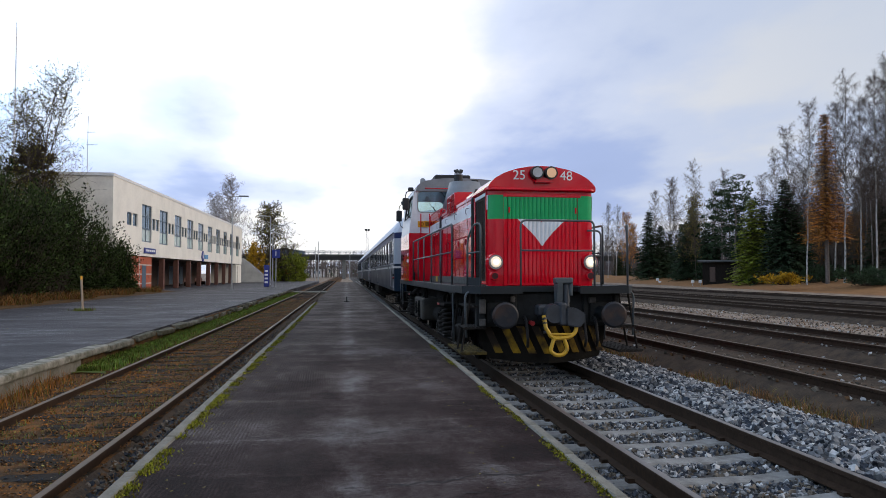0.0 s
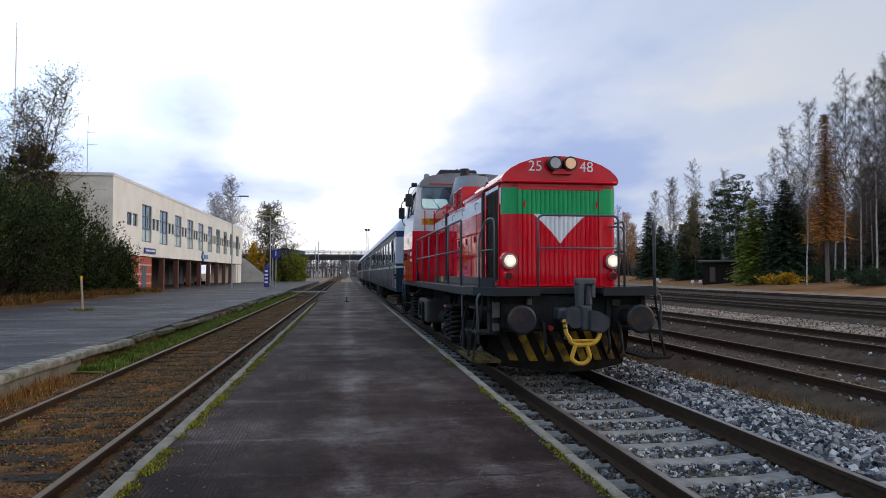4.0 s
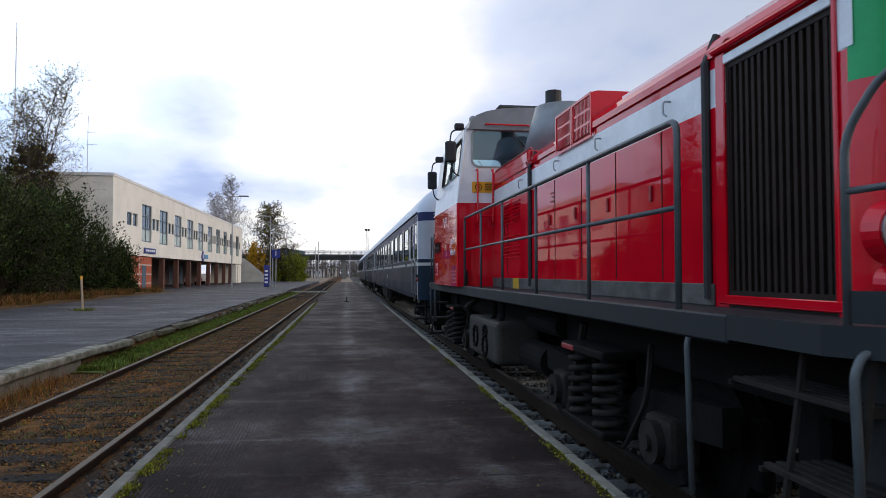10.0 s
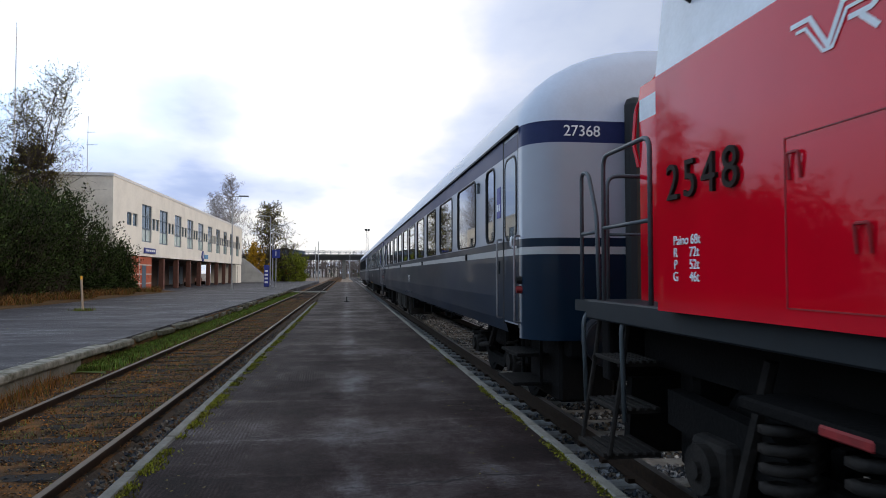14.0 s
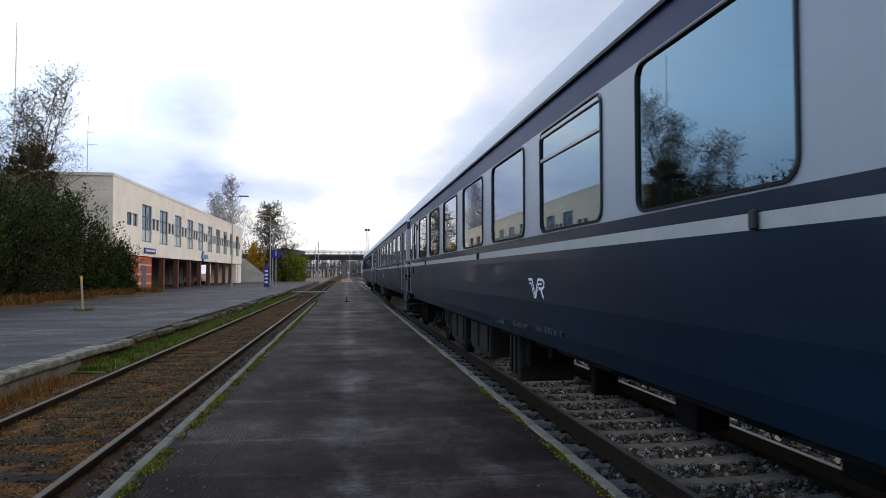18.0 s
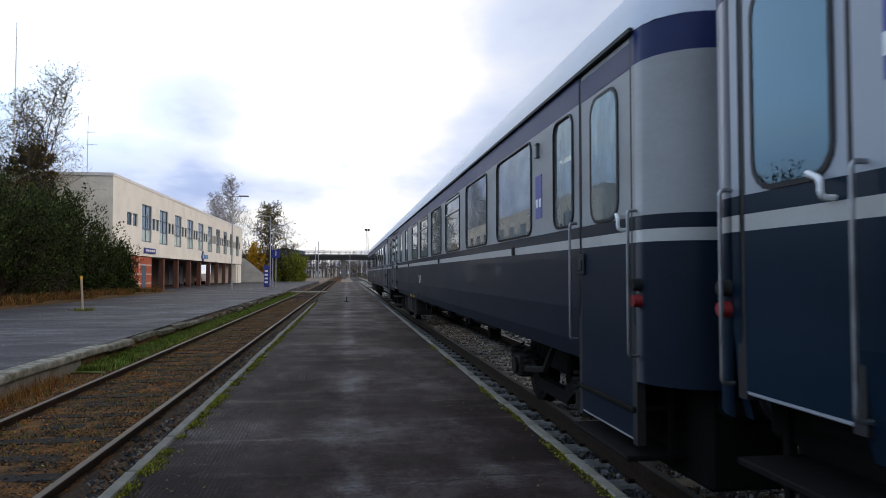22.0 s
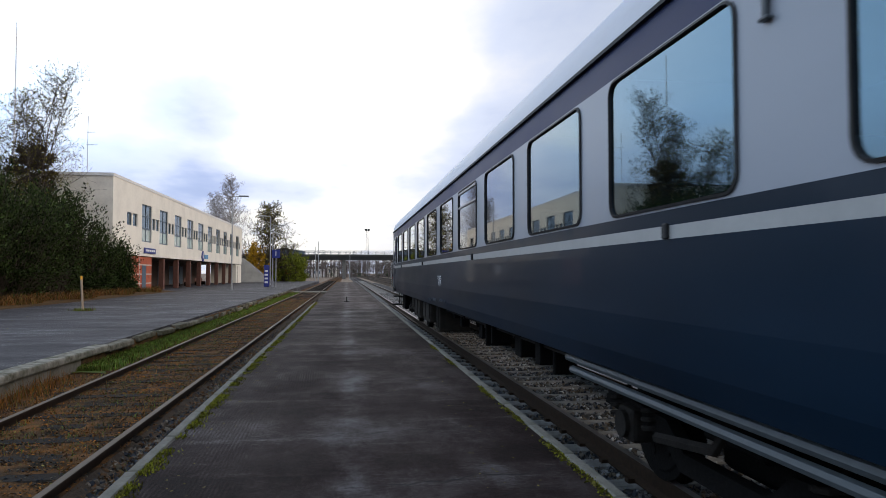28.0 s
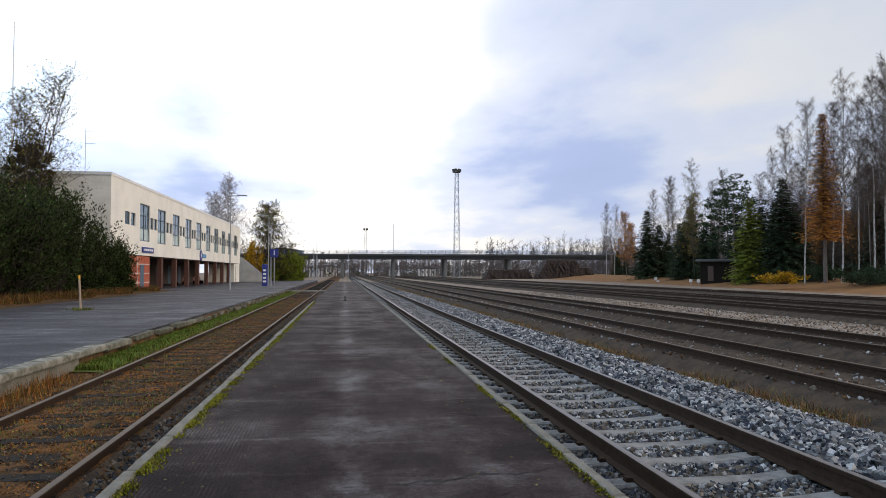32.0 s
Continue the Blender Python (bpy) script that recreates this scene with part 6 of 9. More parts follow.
                tube(st, [(s * 1.36, ey + d, 1.36), (s * 1.42, ey + d, 0.95), (s * 1.52, ey + d, lowest)], 0.018, 6)
                part("step_stringer", st, M["under_light"], lo, "bent step stringer")
            bm = B()
            box(bm, *sorted((s * 1.53, s * 1.56)), ey + treads[-1][2], ey + treads[-1][3], lowest - 0.015, lowest + 0.015)
            part("step_edge", bm, M["stepyellow" if sg < 0 and s < 0 else "under_light"], lo, "worn step edge")
            for d, foot in ((-0.47, 0.62), (0.80, 0.42)) if sg < 0 else ((-0.36, 0.62), (0.40, 0.62)):
                loop_rail(lo, [(s * 1.44, ey + d, foot), (s * 1.46, ey + d, 1.28), (s * 1.42, ey + d, 1.36), (s * 1.30, ey + d, 1.36)], (), 0.019)
        # corner loop rails on the deck
        ra, rb = (1.40, 10.88 - L), (1.25, 10.54 - L)
        rm = (1.325, 10.71 - L)
        loop_rail(lo, [(s * ra[0], ra[1], 1.45), (s * ra[0], ra[1], 2.23), (s * rm[0], rm[1] + 0.04, 2.47), (s * rb[0], rb[1], 2.49), (s * rb[0], rb[1], 1.45)], [((s * ra[0], ra[1], 2.0), (s * rb[0], rb[1], 2.02))])
        bm = B()
        plate(bm, [(s * (ra[0] + 0.006), ra[1]), (s * (rb[0] + 0.006), rb[1]), (s * (rb[0] - 0.006), rb[1]), (s * (ra[0] - 0.006), ra[1])], 1.47, 1.60)
        part("toe_board", bm, M["frame_grey"], lo)
        ry = 23.86 - L
        loop_rail(lo, [(s * 1.42, 22.60 - L, 1.45), (s * 1.42, 22.60 - L, 2.58), (s * 1.42, 23.40 - L, 2.58), (s * 1.42, 23.40 - L, 1.45)], [((s * 1.42, 22.6 - L, 2.02), (s * 1.42, 23.4 - L, 2.02))])
        loop_rail(lo, [(s * 1.42, 23.88 - L, 1.45), (s * 1.42, 23.88 - L, 2.52), (s * 1.42, 23.72 - L, 2.50), (s * 1.42, 23.54 - L, 2.12), (s * 1.42, 23.50 - L, 1.45)], [((s * 1.42, 23.88 - L, 2.0), (s * 1.42, 23.54 - L, 2.0))])
        loop_rail(lo, [(s * 1.2, ry, 1.45), (s * 1.2, ry, 2.5), (s * 0.55, ry, 2.5), (s * 0.55, ry, 1.45)], [((s * 1.2, ry, 2.0), (s * 0.55, ry, 2.0))])
        # long side rail
        y0, y1 = 12.14 - L, 19.25 - L
        posts = (13.6, 15.1, 16.6, 17.93)
        bm = B()
        tube(bm, bend([(s * 1.46, y0, 1.38), (s * 1.46, y0, 2.58), (s * 1.46, y1, 2.58), (s * 1.46, y1, 1.45)], 0.08), 0.021, 8)
        tube(bm, [(s * 1.46, y0, 2.06), (s * 1.46, y1, 2.06)], 0.017, 8)
        for p in posts:
            tube(bm, [(s * 1.46, p - L, 1.40), (s * 1.46, p - L, 2.58)], 0.017, 8)
        part("side_rail", bm, M["handrail"], lo, "long grey walkway handrail", smooth=True)
    fy = 10.58 - L
    loop_rail(lo, [(-0.57, fy, 1.42), (-0.57, fy, 2.54), (0.69, fy, 2.54), (0.69, fy, 1.42)], [((-0.57, fy, 2.045), (0.69, fy, 2.045))])
    loop_rail(lo, [(1.05, fy + 0.62, 1.42), (1.05, fy + 0.62, 2.42), (0.80, fy + 0.62, 2.42)], [((1.05, fy + 0.62, 1.98), (0.80, fy + 0.62, 1.98))])
    for s in (-1, 1):
        bm = B()
        tube(bm, bend([(s * 0.92, 19.33 - L, 3.22), (s * 0.92, 19.30 - L, 3.38), (s * 0.92, 17.12 - L, 3.37), (s * 0.92, 17.02 - L, 3.22)], 0.06), 0.015, 7)
        for y in (18.0, 18.7):
            tube(bm, [(s * 0.92, y - L, 3.375), (s * 0.92, y - L, 3.22)], 0.011, 6)
        part("hood_handrail", bm, M["redseam"], lo, "dark red handrail along the hood top", smooth=True)
        for y in (12.40, 16.96, 17.18):
            bm = B()
            tube(bm, [(s * (HOOD + 0.02), y - L + 0.042 * math.cos(a), 3.16 + 0.026 * math.sin(a)) for a in np.linspace(0, 2 * math.pi, 11)], 0.009, 5)
            part("lifting_ring", bm, M["redseam"], lo, "dark red lifting ring")
    # louvred boxes, exhaust and fittings on the hood roof
    for y0, y1, zt in ((14.79, 15.36, 3.51), (15.385, 15.92, 3.51)):
        bm = B()
        prism(bm, [(-0.97, 3.10), (-0.97, zt - 0.02), (-0.90, zt), (0.90, zt), (0.97, zt - 0.02), (0.97, 3.10)], y0 - L, y1 - L)
        bx = part("air_box", bm, M["red"], lo, "raised red air intake box")
        for r in range(3):
            for k in range(12):
                bm = B()
                yy = y0 - L + 0.05 + k * (y1 - y0 - 0.08) / 12
                box(bm, -0.974, -0.968, yy, yy + 0.011, 3.085 + 0.135 * r, 3.195 + 0.135 * r)
                part("slot", bm, M["redseam"], bx)
        bm = B()
        for z in (3.05, 3.485):
            box(bm, -0.980, -0.969, y0 - L, y1 - L, z - 0.012, z + 0.012)
        for y in (y0, y1 - 0.024):
            box(bm, -0.980, -0.969, y - L, y - L + 0.024, 3.062, 3.473)
        part("box_rim", bm, M["red"], bx)
    bm = B()
    cyl(bm, (-0.15, 18.1 - L, 3.45), (-0.15, 18.1 - L, 4.18), 0.62, 28, 0.42)
    part("exhaust_drum", bm, M["cabgrey"], lo, "tapering silver exhaust housing", smooth=True)
    bm = B()
    cyl(bm, (-0.35, 17.95 - L, 4.15), (-0.35, 17.95 - L, 4.38), 0.12, 16)
    part("exhaust_pipe", bm, M["black"], lo, "black exhaust pipe")
    bm = B()
    cyl(bm, (0.2, 18.4 - L, 4.1), (0.2, 18.4 - L, 4.30), 0.10, 16)
    part("exhaust_pipe", bm, M["black"], lo, "black exhaust pipe")
    for y in (12.75,):
        bm = B()
        cyl(bm, (-0.55, y - L, 3.40), (-0.55, y - L, 3.49), 0.05, 12)
        part("roof_cap", bm, M["grille"], lo)
    # cab: red below, white above, grey roof
    def cab_x(z):
        return 1.57 if z < 2.92 else 1.57 - 0.14 * (z - 2.92) / 1.18
    for nm, z0, z1, mat in (("cab_lower", 1.45, 2.845, "red"), ("cab_upper", 2.845, 4.10, "redwhite")):
        for s in (-1, 1):
            bm = B()
            holes = []
            if nm == "cab_upper":
                holes = [rrect(cab0 + 0.20, cab0 + 1.05, 3.36, 3.96, 0.08), rrect(cab0 + 1.18, cab0 + 2.1, 3.36, 3.96, 0.08)]
            holed(bm, [(cab0, z0), (cab1, z0), (cab1, z1), (cab0, z1)], holes, lambda u, v: (s * cab_x(v), u, v))
            part(nm + "_side", bm, M[mat], lo, "red cab side" if mat == "red" else "white upper cab side")
            for h in holes:
                bm = B()
                bm.faces.new([bm.verts.new((s * (cab_x(v) - 0.02), u, v)) for u, v in h[::s]])
                g = part("cab_window", bm, M["cabglass"], lo, "tinted cab side window")
                cu, cv = sum(p[0] for p in h) / len(h), sum(p[1] for p in h) / len(h)
                big = [(cu + (u - cu) * 1.07, cv + (v - cv) * 1.09) for u, v in h]
                bm = B()
                ring(bm, big, h, lambda u, v: (s * (cab_x(v) + 0.012), u, v), lambda u, v: (s * (cab_x(v) + 0.012), u, v))
                ring(bm, h, h, lambda u, v: (s * (cab_x(v) + 0.012), u, v), lambda u, v: (s * (cab_x(v) - 0.02), u, v))
                part("window_seal", bm, M["black"], g)
        for yy, sg in ((cab0, -1), (cab1, 1)):
            bm = B()
            holes = []
            if nm == "cab_upper":
                holes = [rrect(-1.31, -0.15, 3.47, 4.07, 0.12), rrect(0.15, 1.31, 3.47, 4.07, 0.12)]
            holed(bm, [(-cab_x(z0 + 0.001), z0), (cab_x(z0 + 0.001), z0), (cab_x(z1), z1), (-cab_x(z1), z1)], holes, lambda u, v: (u, yy, v))
            part(nm + "_end", bm, M[mat], lo)
            for h in holes:
                bm = B()
                bm.faces.new([bm.verts.new((u, yy - sg * 0.02, v)) for u, v in h[::-sg]])
                g = part("cab_window", bm, M["cabglass"], lo, "pale green tinted windscreen")
                cu, cv = sum(p[0] for p in h) / len(h), sum(p[1] for p in h) / len(h)
                big = [(cu + (u - cu) * 1.05, cv + (v - cv) * 1.09) for u, v in h]
                bm = B()
                ring(bm, big, h, lambda u, v: (u, yy + sg * 0.012, v), lambda u, v: (u, yy + sg * 0.012, v))
                ring(bm, h, h, lambda u, v: (u, yy + sg * 0.012, v), lambda u, v: (u, yy - sg * 0.02, v))
                ring(bm, big, big, lambda u, v: (u, yy, v), lambda u, v: (u, yy + sg * 0.012, v))
                part("window_seal", bm, M["sealgrey"], g)
                bm = B()
                mx = cu + 0.1
                tube(bm, [(mx, yy + sg * 0.05, 4.06), (mx + 0.25, yy + sg * 0.05, 3.72)], 0.008, 5)
                tube(bm, [(mx + 0.14, yy + sg * 0.045, 3.90), (mx + 0.34, yy + sg * 0.045, 3.60)], 0.013, 5)
                part("wiper", bm, M["black"], g)
    for s in (-1, 1):
        for mt, z0, z1 in (("red", 1.45, 2.845), ("redwhite", 2.845, 4.10)):
            bm = B()
            tube(bm, [(s * (cab_x(z0 + 0.001) - 0.012), cab0 + 0.012, z0), (s * (cab_x(z1) - 0.012), cab0 + 0.012, z1)], 0.022, 8)
            part("cab_corner", bm, M[mt], lo)
        bm = B()
        rbox(bm, *sorted((s * 1.40, s * 1.46)), cab0 - 0.10, cab0 - 0.02, 1.46, 1.72, 0.03, 2)
        part("floor_lamp_box", bm, M["black"], lo, "black lamp box at the cab's foot")
    rf = [(-1.40, 4.08)]
    for k in range(0, 13):
        a = math.pi * (1 - k / 12)
        rf.append((math.copysign(abs(math.cos(a)) ** 0.7, math.cos(a)) * 1.38, 4.10 + 0.38 * math.sin(a) ** 0.8))
    rf.append((1.40, 4.08))
    bm = B()
    prism(bm, rf, cab0 - 0.05, cab1 + 0.05)
    part("cab_roof", bm, M["cabgrey"], lo, "rounded grey cab roof")
    bm = B()
    box(bm, -1.35, 1.35, cab0 + 0.05, cab1 - 0.05, 1.5, 2.0)
    box(bm, -0.7, 0.5, cab0 + 0.4, cab0 + 0.9, 2.0, 3.2)
    box(bm, -0.3, 0.3, cab1 - 0.9, cab1 - 0.4, 2.0, 3.45)
    part("cab_interior", bm, M["seat"], lo, "dark desk and seat inside the cab")
    bm = B()
    rbox(bm, -0.75, 0.35, cab0 + 0.5, cab0 + 1.5, 4.42, 4.66, 0.04, 1)
    part("roof_unit", bm, M["black"], lo, "dark roof air unit")
    bm = B()
    cyl(bm, (-1.0, cab0 + 1.7, 4.35), (-1.0, cab0 + 1.7, 4.58), 0.07, 12)
    cyl(bm, (-1.0, cab0 + 1.7, 4.55), (-1.0, cab0 + 1.5, 4.60), 0.05, 10, 0.09)
    part("horn", bm, M["cabgrey"], lo, "grey roof horn")
    for s in (-1, 1):
        bm = B()
        tube(bm, bend([(s * 0.35, cab0 - 0.03, 4.16), (s * 0.35, cab0 - 0.09, 4.16), (s * 1.1, cab0 - 0.09, 4.16), (s * 1.1, cab0 - 0.03, 4.16)], 0.04), 0.014, 6)
        part("grab_bar", bm, M["red"], lo, "red grab bar over the windscreen")
        for x in (0.98, 1.24):
            bm = B()
            tube(bm, bend([(s * x, cab0, 2.5), (s * x, cab0 - 0.09, 2.5), (s * x, cab0 - 0.09, 3.40), (s * x, cab0, 3.40)], 0.05), 0.017, 7)
            part("grab_rail", bm, M["red"], lo, "red vertical grab rail on the cab front")
        bm = B()
        tube(bm, [(s * 0.98, cab0 - 0.09, 2.62), (s * 1.24, cab0 - 0.09, 2.62)], 0.014, 6)
        part("rung", bm, M["red"], lo)
        bm = B()
        box(bm, *sorted((s * 0.86, s * 1.32)), cab0 - 0.012, cab0 - 0.002, 3.02, 3.20)
        sg = part("warning_plate", bm, M["amber"], lo, "yellow high-voltage warning plate")
        bm = B()
        for k in range(4):
            box(bm, *sorted((s * 0.90, s * 1.10)), cab0 - 0.015, cab0 - 0.012, 3.06 + 0.032 * k, 3.075 + 0.032 * k)
        part("small_print", bm, M["grille"], sg, "unreadable dark print")
        bm = B()
        ring(bm, rrect(s * 1.21 - 0.06, s * 1.21 + 0.06, 3.05, 3.17, 0.058), rrect(s * 1.21 - 0.048, s * 1.21 + 0.048, 3.062, 3.158, 0.046), lambda u, v: (u, cab0 - 0.0145, v), lambda u, v: (u, cab0 - 0.0145, v))
        for (u0, v0), (u1, v1) in (((0.01, 0.045), (-0.02, 0.0)), ((-0.02, 0.0), (0.02, 0.0)), ((0.02, 0.0), (-0.01, -0.045))):
            tube(bm, [(s * 1.21 + u0, cab0 - 0.015, 3.11 + v0), (s * 1.21 + u1, cab0 - 0.015, 3.11 + v1)], 0.005, 4)
        part("bolt_symbol", bm, M["grille"], sg)
        # mirrors on brackets
        for yy, zz in ((cab0 + 0.10, 3.70), (cab1 - 0.35, 3.55)):
            bm = B()
            tube(bm, bend([(s * 1.40, yy, zz + 0.42), (s * 1.66, yy - 0.04, zz + 0.36), (s * 1.70, yy - 0.05, zz + 0.05), (s * 1.62, yy - 0.02, zz - 0.35), (s * 1.46, yy, zz - 0.42)], 0.08), 0.014, 6)
            mr = part("mirror", bm, M["black"], lo, "black driving mirror on a bent arm")
            bm = B()
            rbox(bm, *sorted((s * 1.58, s * 1.77)), yy - 0.11, yy - 0.03, zz - 0.18, zz + 0.18, 0.038, 3)
            part("mirror_shell", bm, M["black"], mr)
            bm = B()
            rbox(bm, *sorted((s * 1.44, s * 1.60)), yy - 0.05, yy + 0.05, zz + 0.38, zz + 0.50, 0.03, 2)
            part("side_lamp", bm, M["black"], mr)
        # lettering, hatches and rails of the cab side
        x = s * 1.573
        rz = 90 if s > 0 else -90
        words("Dv 12", 0.145, M["letter"], "class_lettering", lo, pose(x, cab0 + 0.485, 2.215, 90, 0, rz), "white class lettering")
        words("125 km/h", 0.145, M["letter"], "speed_lettering", lo, pose(x, cab0 + 0.485, 2.03, 90, 0, rz), "white speed lettering")
        words("2548", 0.29, M["grille"], "side_number", lo, pose(s * 1.576, cab1 - 0.505, 2.17, 90, 0, rz), "raised dark running number", 1.30, 0.014)
        emblem(lo, s, 1.574, cab0 + 1.38, 2.60, 1.02)
        for y0, y1, z0, z1 in ((0.86, 1.68, 1.52, 2.24), (0.14, 0.66, 1.53, 1.98)):
            bm = B()
            for u0, u1, v0, v1 in ((y0, y1, z0, z0 + 0.006), (y0, y1, z1 - 0.006, z1), (y0, y0 + 0.006, z0, z1), (y1 - 0.006, y1, z0, z1)):
                box(bm, *sorted((s * 1.57, s * 1.574)), cab0 + u0, cab0 + u1, v0, v1)
            part("hatch_seam", bm, M["redseam"], lo, "dark seam of a flush hatch")
        for k, (q, tx) in enumerate((("", "Paino 68t"), ("R", "72t"), ("P", "52t"), ("G", "46t"))):
            z = 1.85 - 0.067 * k
            words(tx, 0.075, M["letter"], "weight_lettering", lo, pose(s * 1.574, cab1 - ((0.43 if s < 0 else 0.26) if q else 0.35), z, 90, 0, rz), "small white weight lettering", 1.0, 0.002)
            if q:
                words(q, 0.075, M["letter"], "weight_lettering", lo, pose(s * 1.574, cab1 - (0.23 if s < 0 else 0.46), z, 90, 0, rz), "", 1.0, 0.002)
        for y, z in ((cab1 - 1.24, 2.12), (cab1 - 1.80, 2.15), (cab1 - 1.60, 1.80)):
            bm = B()
            tube(bm, bend([(s * 1.575, y - 0.035, z - 0.06), (s * 1.585, y - 0.035, z + 0.05), (s * 1.585, y + 0.035, z + 0.05), (s * 1.575, y + 0.035, z - 0.06)], 0.012), 0.007, 6)
            part("bent_handle", bm, M["redseam"], lo, "small dark red bent handle")
    # short rear hood
    bm = B()
    prism(bm, [(-1.0, 1.45), (-1.0, 2.92), (1.0, 2.92), (1.0, 1.45)], cab1, rear)
    part("rear_hood", bm, M["red"], lo, "short red rear hood")
    bm = B()
    prism(bm, [(-1.0, 2.92), (-1.0, 3.10), (1.0, 3.10), (1.0, 2.92)], cab1, rear)
    part("rear_white_band", bm, M["redwhite"], lo)
    bm = B()
    prism(bm, [(-1.0, 3.10), (-0.98, 3.22), (-0.5, 3.40), (0.5, 3.40), (0.98, 3.22), (1.0, 3.10)], cab1, rear + 0.02)
    part("rear_hood_roof", bm, M["red"], lo)
    for s in (-1, 1):
        bm = B()
        rbox(bm, *sorted((s * 1.0, s * 1.015)), cab1 + 0.25, cab1 + 0.8, 1.6, 2.88, 0.01, 1)
        d = part("rear_hatch", bm, M["red"], lo, "red hatch with dark hinges")
        for z in (1.8, 2.6):
            bm = B()
            rbox(bm, *sorted((s * 1.015, s * 1.04)), cab1 + 0.2, cab1 + 0.28, z - 0.08, z + 0.08, 0.01, 1)
            part("hinge", bm, M["black"], d)
        bm = B()
        tube(bm, bend([(s * 1.0, rear + 0.02, 2.55), (s * 1.03, rear + 0.05, 2.75), (s * 1.0, rear + 0.06, 3.05), (s * 0.9, rear - 0.3, 3.36)], 0.05), 0.018, 7)
        part("grab_rail", bm, M["red"], lo)
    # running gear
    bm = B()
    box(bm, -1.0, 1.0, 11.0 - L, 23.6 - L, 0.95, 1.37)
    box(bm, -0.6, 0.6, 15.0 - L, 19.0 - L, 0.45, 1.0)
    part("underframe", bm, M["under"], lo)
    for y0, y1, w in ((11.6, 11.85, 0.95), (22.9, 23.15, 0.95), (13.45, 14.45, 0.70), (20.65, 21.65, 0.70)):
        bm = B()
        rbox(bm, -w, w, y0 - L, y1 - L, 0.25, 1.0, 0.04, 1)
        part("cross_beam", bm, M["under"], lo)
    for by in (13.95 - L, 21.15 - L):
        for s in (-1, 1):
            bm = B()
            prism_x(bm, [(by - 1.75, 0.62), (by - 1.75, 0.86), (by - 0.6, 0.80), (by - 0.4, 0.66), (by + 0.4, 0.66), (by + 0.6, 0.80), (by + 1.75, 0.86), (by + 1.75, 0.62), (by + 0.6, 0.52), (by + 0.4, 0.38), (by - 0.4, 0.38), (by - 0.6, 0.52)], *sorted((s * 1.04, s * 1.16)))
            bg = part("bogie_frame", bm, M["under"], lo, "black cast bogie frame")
            for wy in (by - 1.08, by + 1.08):
                bm = B()
                rbox(bm, *sorted((s * 1.02, s * 1.26)), wy - 0.20, wy + 0.20, 0.34, 0.68, 0.05, 2)
                cyl(bm, (s * 1.26, wy, 0.5), (s * 1.32, wy, 0.5), 0.15, 16)
                cyl(bm, (s * 1.32, wy, 0.5), (s * 1.35, wy, 0.5), 0.06, 10)
                part("axle_box", bm, M["under_light"], bg, "dusty axle box")
                bm = B()
                prism_x(bm, [(wy - 0.30, 0.30), (wy - 0.12, 0.22), (wy + 0.12, 0.22), (wy + 0.30, 0.30), (wy + 0.26, 0.36), (wy - 0.26, 0.36)], *sorted((s * 1.10, s * 1.2)))
                part("horn_tie", bm, M["under"], bg)
            for d in (-0.29, 0.29):
                bm = B()
                coil(bm, s * 1.27, by + d, 0.40, 0.96, 0.125, 0.030, 6)
                part("coil_spring", bm, M["under_light"], bg, "large dusty coil spring", smooth=True)
            for z0, z1 in ((0.36, 0.42), (0.98, 1.05)):
                bm = B()
                rbox(bm, *sorted((s * 1.08, s * 1.42)), by - 0.5, by + 0.5, z0, z1, 0.015, 1)
                part("spring_plate", bm, M["under"], bg)
            bm = B()
            rbox(bm, *sorted((s * 1.40, s * 1.43)), by - 0.15 + (0.30 if by < 0 else -0.25), by + 0.15 + (0.30 if by < 0 else -0.25), 0.985, 1.035, 0.01, 1)
            part("red_tag", bm, M["tagred"], bg, "small red tag")
            bm = B()
            tube(bm, bend([(s * 1.2, by - 0.9, 1.15), (s * 1.24, by - 0.9, 0.75), (s * 1.24, by - 0.5, 0.30), (s * 1.2, by + 0.8, 0.25)], 0.1), 0.022, 6)
            tube(bm, [(s * 1.15, by + 0.6, 1.2), (s * 1.22, by + 0.85, 0.30)], 0.04, 6)
            part("brake_rigging", bm, M["under_light"], bg)
            for d in (-1.6, -0.5, 0.5, 1.6):
                bm = B()
                rbox(bm, *sorted((s * 0.74, s * 0.86)), by + d - 0.06, by + d + 0.06, 0.3, 0.75, 0.02, 1)
                part("brake_block", bm, M["under"], bg)
        for wy in (by - 1.08, by + 1.08):
            wheelset(lo, LOCO_WHEEL, wy, 0.5)
    for s in (-1, 1):
        bm = B()
        rbox(bm, *sorted((s * 1.46, s * 0.85)), 16.93 - L, 18.90 - L, 0.46, 1.03, 0.07, 3)
        tk = part("fuel_tank", bm, M["tankgrey"], lo, "dusty grey fuel tank")
        for y, z, ry, rz in ((18.28, 0.74, 0.15, 0.15), (17.60, 0.86, 0.10, 0.08), (17.62, 0.66, 0.15, 0.14)):
            bm = B()
            tube(bm, [(s * 1.468, y - L + ry * math.cos(a), z + rz * math.sin(a)) for a in np.linspace(0, 2 * math.pi, 19)], 0.020, 6)
            for a in np.linspace(0, 2 * math.pi, 11)[:-1]:
                cyl(bm, (s * 1.462, y - L + ry * math.cos(a), z + rz * math.sin(a)), (s * 1.496, y - L + ry * math.cos(a), z + rz * math.sin(a)), 0.014, 6)
            part("tank_flange", bm, M["under"], tk, "bolted round flange")
        for y in (17.25, 17.75):
            bm = B()
